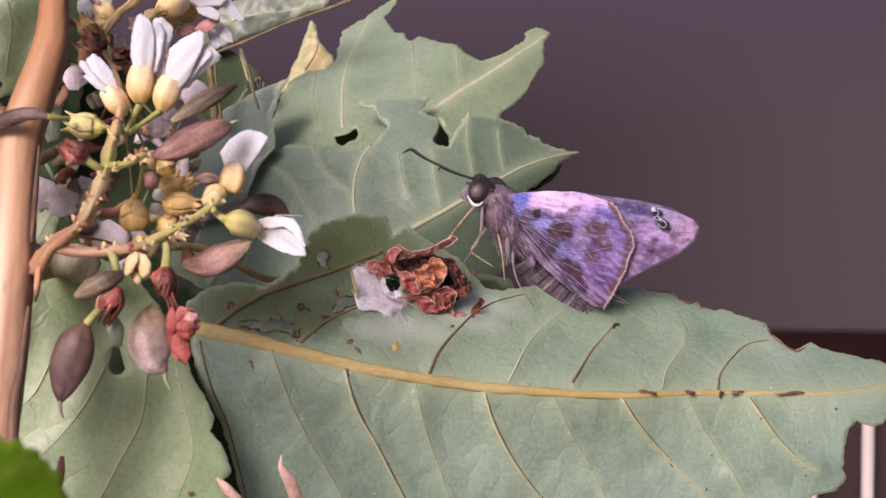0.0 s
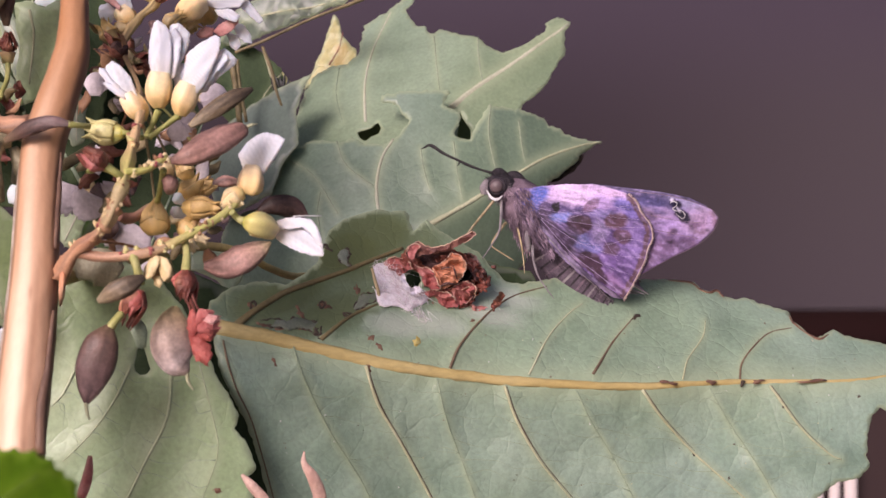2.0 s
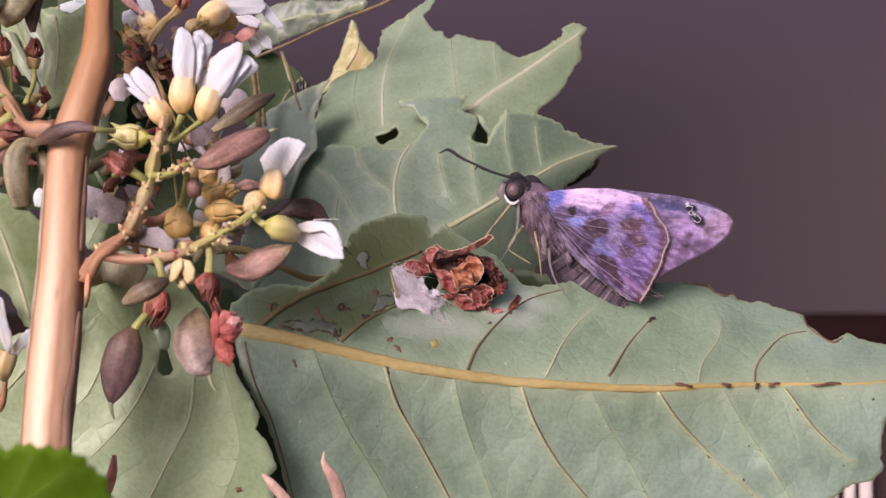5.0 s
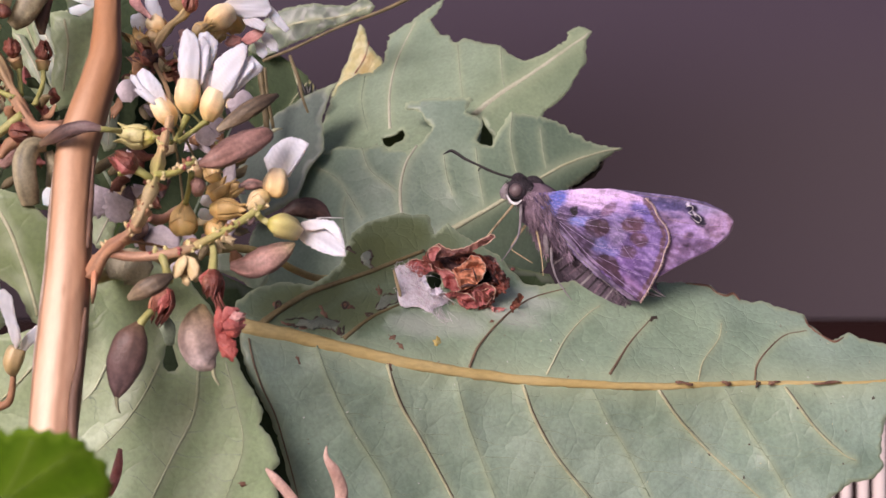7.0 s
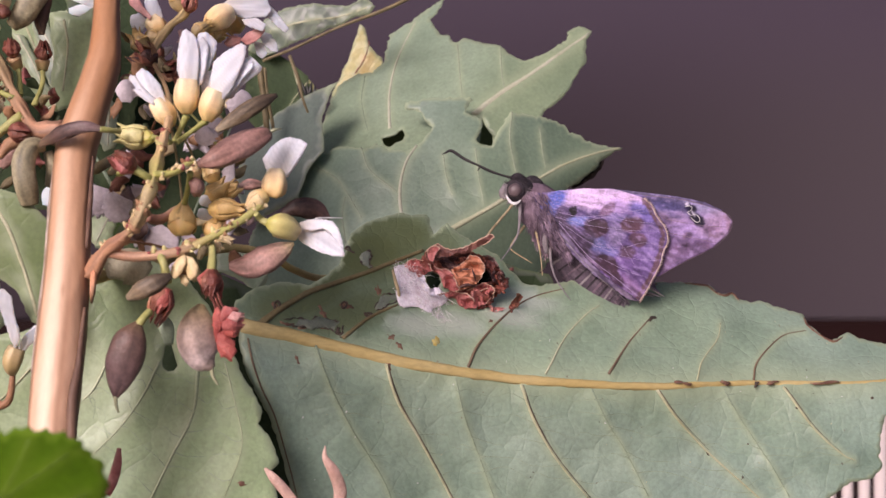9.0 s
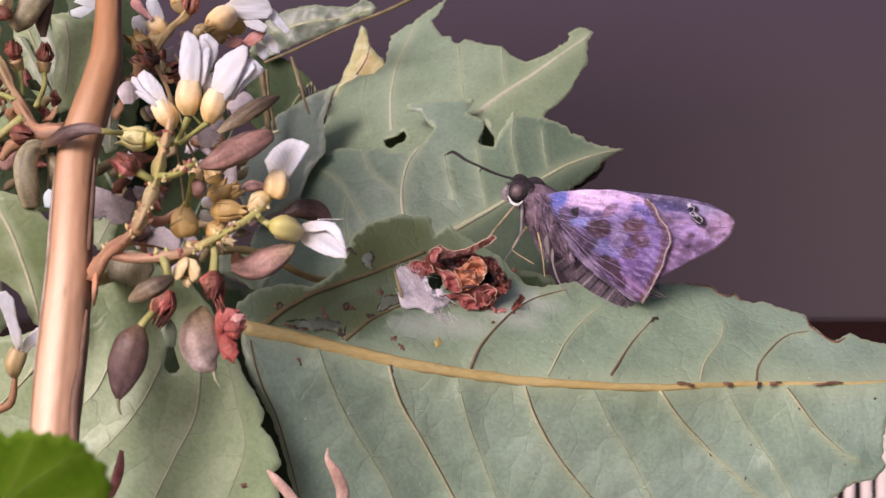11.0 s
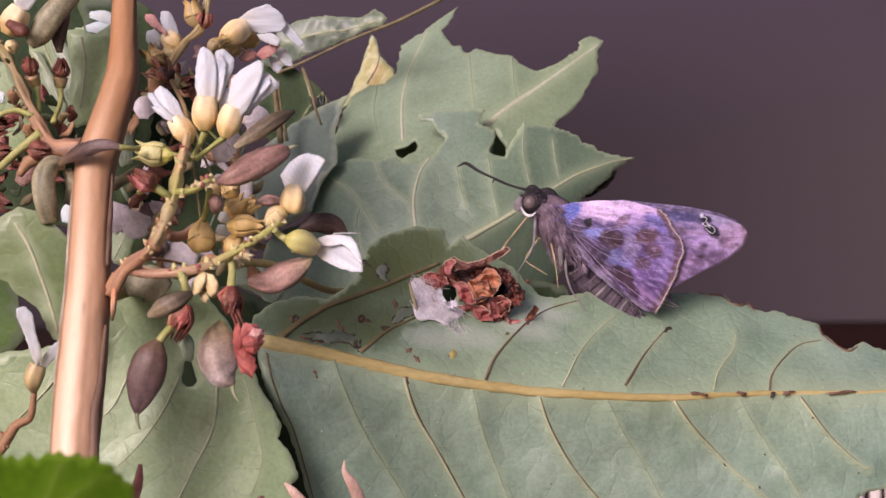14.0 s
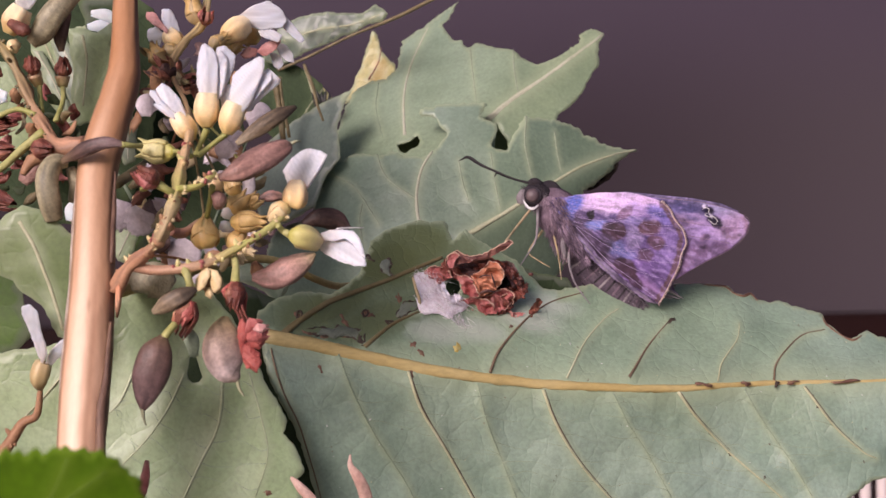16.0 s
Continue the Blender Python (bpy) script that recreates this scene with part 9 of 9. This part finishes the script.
# the wings of the far side
leaf("forewing", [(16.7, 9.1), (21.4, 9.9), (27.9, 10.1), (33.4, 9.4), (38.9, 8.7), (43.5, 7.7), (46.2, 6.4), (42.6, 3.8), (29.8, 1.0), (18.6, 4.8)], (6.91, -0.1223, -0.0682, 0.000000, 0.000000, 0.000000), M_WING, (0, 0, 0), "far forewing, dark violet", parent=fly, step=0.5, thick=0.12, ragged=0.06, seed=53, layers=[((0, 0), (1, 1, 0, 1, VIOLET, 0))], base_color=(0.14, 0.12, 0.2))
leaf("hindwing", [(17.6, 7.7), (22.2, 9.0), (29.6, 8.5), (35.2, 5.7), (36.9, 1.0), (37.1, -2.7), (35.3, -5.5), (36.6, -7.7), (34.6, -6.7), (33.5, -7.2), (30.7, -7.0), (24.2, -0.8), (19.0, 4.3)], (6.21, -0.1223, -0.0682, 0.000000, 0.000000, 0.000000), M_WING, (0, 0, 0), "far hindwing, dark violet", parent=fly, step=0.4, thick=0.12, ragged=0.25, seed=54, layers=[((0, 0), (1, 1, 0, 1, VIOLET, 0))], base_color=(0.26, 0.19, 0.24))
for line in ([(33.7, -1.6, -6.2), (34.8, -1.6, -6.9), (36.3, -1.6, -7.8)], [(32.8, -1.6, -6.8), (34.2, -1.6, -7.3), (35.7, -1.6, -7.8)], [(32.3, -1.6, -7.5), (33.5, -1.6, -7.5), (34.6, -1.6, -7.8)]):
    tube("fringe_tuft", line, [0.25, 0.2, 0.06], M_BODY_PALE, fly, "pale fringe at the wing's end", seg=6, per=3)
# body
head = tube("head", [(10.2, 1.3, 9.0), (11.1, 1.3, 9.4), (12.3, 1.3, 9.6), (13.8, 1.3, 9.4), (14.8, 1.3, 8.9)], [0.6, 1.6, 2.05, 1.9, 1.3], M_BODY_DARK, fly, "dark grey furry head", seg=20, per=6, wobble=0.15)
v, f_ = tube_mesh([(12.1, 0.4, 9.7), (12.0, -0.7, 9.6), (12.0, -1.3, 9.6), (12.0, -1.6, 9.6)], [1.22, 1.15, 0.85, 0.3], 20, 4)
solid("eye", v, f_, M_EYE, head, "large dark brown eye")
v, f_ = tube_mesh([(12.2, 1.3, 9.7), (12.1, -0.2, 9.6), (12.0, -0.7, 9.6)], [1.6, 1.6, 1.32], 20, 3)
solid("eye_ring", v, f_, M_BODY_DARK, head, "dark rim round the eye")
petal("cheek", [(10.4, -1.0, 8.9), (11.1, -1.6, 7.7), (12.0, -1.7, 7.4), (12.9, -1.2, 8.0)], [0.2, 0.42, 0.45, 0.2], M_WHITE, head, "white crescent below the eye", cup=0.3, ruffle=0.1, seed=3)
tube("palp", [(10.1, 0.4, 8.3), (10.2, 0.4, 9.4), (10.5, 0.4, 10.7)], [0.5, 0.8, 0.4], M_BODY_PALE, head, "pale furry palp", seg=10, per=5, wobble=0.2)
tube("crest", [(11.3, 1.3, 11.5), (12.5, 1.3, 11.7), (13.7, 2.3, 11.2)], [0.5, 1.0, 0.6], M_BODY_DARK, head, "dark tuft on the head", seg=10, per=5, wobble=0.35)
tube("thorax", [(13.6, 1.3, 9.4), (15.1, 1.8, 8.5), (16.8, 1.2, 6.2), (18.1, 0.5, 3.4), (19.2, 0.3, 0.7)], [1.6, 2.9, 3.7, 3.7, 2.8], M_BODY, fly, "grey-violet furry thorax", seg=22, per=7, wobble=0.18)
tube("collar", [(13.7, 2.3, 11.2), (15.1, 2.3, 10.9), (16.7, 2.3, 9.7)], [0.7, 1.3, 1.0], M_BODY_DARK, fly, "dark collar", seg=12, per=5, wobble=0.3)
ABD = [(18.8, 1.4, 2.0), (21.1, 1.0, -1.7), (23.8, 0.7, -5.0), (26.6, 0.1, -7.5), (28.9, -0.5, -9.1), (30.7, -0.9, -10.0)]
ab = tube("abdomen", ABD, [2.8, 2.8, 2.7, 2.4, 1.8, 0.5], M_ABDOMEN, fly, "ringed grey abdomen", seg=20, per=8, wobble=0.08)
ring_line = curve_points(ABD, 10)
for k in range(8, 48, 3):
    p, q = Vector(ring_line[k]), Vector(ring_line[k + 1])
    d = (q - p).normalized()
    rr = float(np.interp(k / 50, [0, .2, .4, .6, .8, 1], [2.8, 2.8, 2.7, 2.4, 1.8, 0.5]))
    tube("band", [p - d * 0.22, p, p + d * 0.22], [rr * 0.99, rr * 1.05, rr * 0.99], (M_BODY, M_BODY_DARK, M_BODY_PALE, M_BODY_DARK)[(k // 3) % 4], ab, seg=20, per=2, wobble=0.12)
# fur over thorax and head
r_f = random.Random(5)
THORAX = curve_points([(13.6, 1.3, 9.4), (15.1, 1.8, 8.5), (16.8, 1.2, 6.2), (18.1, 0.5, 3.4), (19.2, 0.3, 0.7)], 12)
rows = []
for k in range(1500):
    i = r_f.randrange(len(THORAX))
    q = i / (len(THORAX) - 1)
    rr = float(np.interp(q, [0, 0.25, 0.5, 0.75, 1], [1.6, 2.9, 3.7, 3.7, 2.8])) * 1.0
    a = r_f.uniform(-1.35, 1.35)
    # an arc on the viewer's side, across the body's line
    out = Vector((0.88, 0, 0.47)) * math.sin(a) + Vector((0, -1, 0)) * math.cos(a)
    root = Vector(THORAX[i]) + out * rr * 0.95
    d = (Vector((0.45, -0.1, -0.9)) + out * 0.45 + Vector((r_f.gauss(0, 0.25), 0, r_f.gauss(0, 0.25)))).normalized() * r_f.uniform(0.9, 2.0)
    rows.append((root, d, (lambda w: (0.13 + 0.5 * w, 0.088 + 0.37 * w, 0.12 + 0.45 * w))(max(0.0, 0.22 + 0.9 * noise.noise(root * 0.55) + r_f.gauss(0, 0.12)))))
ROOT = np.array([(14.2, 9.4), (16.9, 8.9), (17.3, 6.6), (18.2, 4.2), (19.4, 1.7), (20.8, -0.8), (20.2, -2.2), (18.2, 0.0), (16.2, 3.0), (14.4, 6.2)])
for k in range(1500):
    # short scales over the roots of the wings
    x, z = r_f.uniform(14, 21), r_f.uniform(-2.5, 9.5)
    if inside(ROOT, np.array([x]), np.array([z]))[0]:
        w = max(0.0, 0.25 + 0.9 * noise.noise(Vector((x * 0.7, z * 0.7, 3.0))) + r_f.gauss(0, 0.1))
        rows.append(((x, -1.42 - 0.1223 * x - 0.0682 * z, z), Vector((0.5 + r_f.gauss(0, 0.2), -0.12, -0.85)) * r_f.uniform(0.7, 1.5), (0.14 + 0.42 * w, 0.095 + 0.31 * w, 0.14 + 0.4 * w)))
hairs("fur", rows, fly, "mauve-grey fur on the thorax and wing roots", radius=0.08, seed=2)
rows = []
for k in range(420):
    a, b = r_f.uniform(-math.pi, math.pi), r_f.uniform(0.45, 1.0)
    root = Vector((12.3 + 2.3 * b * math.cos(a), 1.0 - 2.0 * math.sqrt(max(0, 1 - b * b)), 9.5 + 2.2 * b * math.sin(a)))
    if math.hypot(root.x - 12.05, root.z - 9.6) < 1.7:
        continue
    up_side = root.z > 10.2
    d = Vector((root.x - 12.3 + r_f.gauss(0, 0.3), -0.3, root.z - 9.5 + r_f.gauss(0, 0.3))).normalized() * r_f.uniform(0.4, 0.9)
    rows.append((root, d, (0.035, 0.028, 0.034) if up_side else r_f.choice(((0.2, 0.165, 0.19), (0.3, 0.26, 0.29), (0.12, 0.095, 0.115)))))
hairs("fur", rows, fly, "dark fur on the crown, pale on the face", radius=0.05, seed=3)
rows = []
for k in range(420):
    i = r_f.randrange(4, len(ring_line) - 4)
    rr = float(np.interp(i / 50, [0, .2, .4, .6, .8, 1], [2.8, 2.8, 2.7, 2.4, 1.8, 0.5]))
    a = r_f.uniform(-1.4, 1.4)
    out = Vector((0.68, 0, 0.73)) * math.sin(a) + Vector((0, -1, 0)) * math.cos(a)
    rows.append((Vector(ring_line[i]) + out * rr, (Vector((0.7, -0.1, -0.66)) + out * 0.25).normalized() * r_f.uniform(0.3, 0.7), r_f.choice(((0.07, 0.055, 0.075), (0.13, 0.105, 0.13), (0.26, 0.225, 0.25)))))
hairs("fur", rows, fly, "short grey hair on the abdomen", radius=0.045, seed=4)
# antennae, proboscis, legs
tube("antenna", [(11.5, 0.8, 11.7), (9.0, 1.3, 12.5), (6.2, 2.3, 13.8), (3.6, 3.3, 15.1), (2.1, 4.3, 16.2), (1.3, 4.3, 16.5), (0.6, 4.3, 16.2), (0.0, 4.3, 15.9)], [0.2, 0.2, 0.2, 0.26, 0.3, 0.24, 0.15, 0.07], M_ANTENNA, fly, "thin dark hooked antenna", seg=8, per=5)
tube("antenna", [(12.4, 2.3, 11.7), (9.6, 4.3, 12.5), (7.5, 6.2, 13.4), (6.5, 7.2, 13.9), (6.0, 7.2, 13.3)], [0.2, 0.2, 0.2, 0.16, 0.08], M_ANTENNA, fly, "thin dark hooked antenna", seg=8, per=5)
tube("proboscis", [(11.6, -0.6, 7.3), (10.3, -2.6, 5.8), (8.7, -5.5, 4.0), (7.3, -9.4, 2.4), (6.3, -12.3, 1.1)], [0.24, 0.22, 0.2, 0.18, 0.12], M_LEG, fly, "tan proboscis reaching to the nest", seg=8, per=5)
for line, rr, m in (([(12.8, -0.6, 7.3), (12.6, -1.6, 4.2), (12.2, -2.6, 2.1), (10.9, -4.5, 0.1), (9.3, -7.4, -1.9)], [0.3, 0.24, 0.17, 0.12, 0.07], M_BODY_PALE),
                    ([(13.5, -0.6, 3.8), (11.9, 0.4, 1.5), (11.2, -0.6, 0.1), (12.5, -1.6, -1.0), (14.6, -2.6, -2.3)], [0.25, 0.18, 0.12, 0.12, 0.06], M_LEG),
                    ([(15.3, -1.6, 2.9), (15.8, -2.6, 0.1), (16.1, -2.6, -2.2), (16.2, -3.5, -4.3)], [0.2, 0.16, 0.1, 0.06], M_LEG),
                    ([(17.5, -2.6, 0.1), (17.6, -3.5, -2.2), (18.2, -4.5, -4.6), (19.3, -6.5, -6.6), (20.5, -6.5, -8.2)], [0.3, 0.2, 0.13, 0.1, 0.06], M_BODY_PALE),
                    ([(16.7, -2.6, 2.4), (16.7, -3.1, 1.0), (16.9, -3.1, -0.8)], [0.35, 0.5, 0.3], M_BODY_PALE)):
    tube("leg", line, rr, m, fly, "slender leg", seg=8, per=5, wobble=0.1)

# ---- slats under the ledge ----
panel = thing("slatted_panel", (330, 590, -900), "white painted upright slats below the dark ledge", "panel")
for (x, y, z), r in zip([(239.5, 590.0, -157.3), (250.5, 590.0, -157.3), (261.5, 590.0, -157.3), (272.5, 590.0, -157.3), (283.1, 590.0, -157.3)] + [(321.1, 590.0, -124.9), (345.4, 590.0, -124.7), (358.7, 590.0, -124.6), (372.1, 590.0, -124.6)], (3.2, 3.2, 3.5, 3.6, 4.2, 3.9, 3.6, 3.6, 3.6)):
    tube("slat", [(x, y, -900), (x, y, -92)], [r, r], M_SLAT, panel, seg=14, per=3)
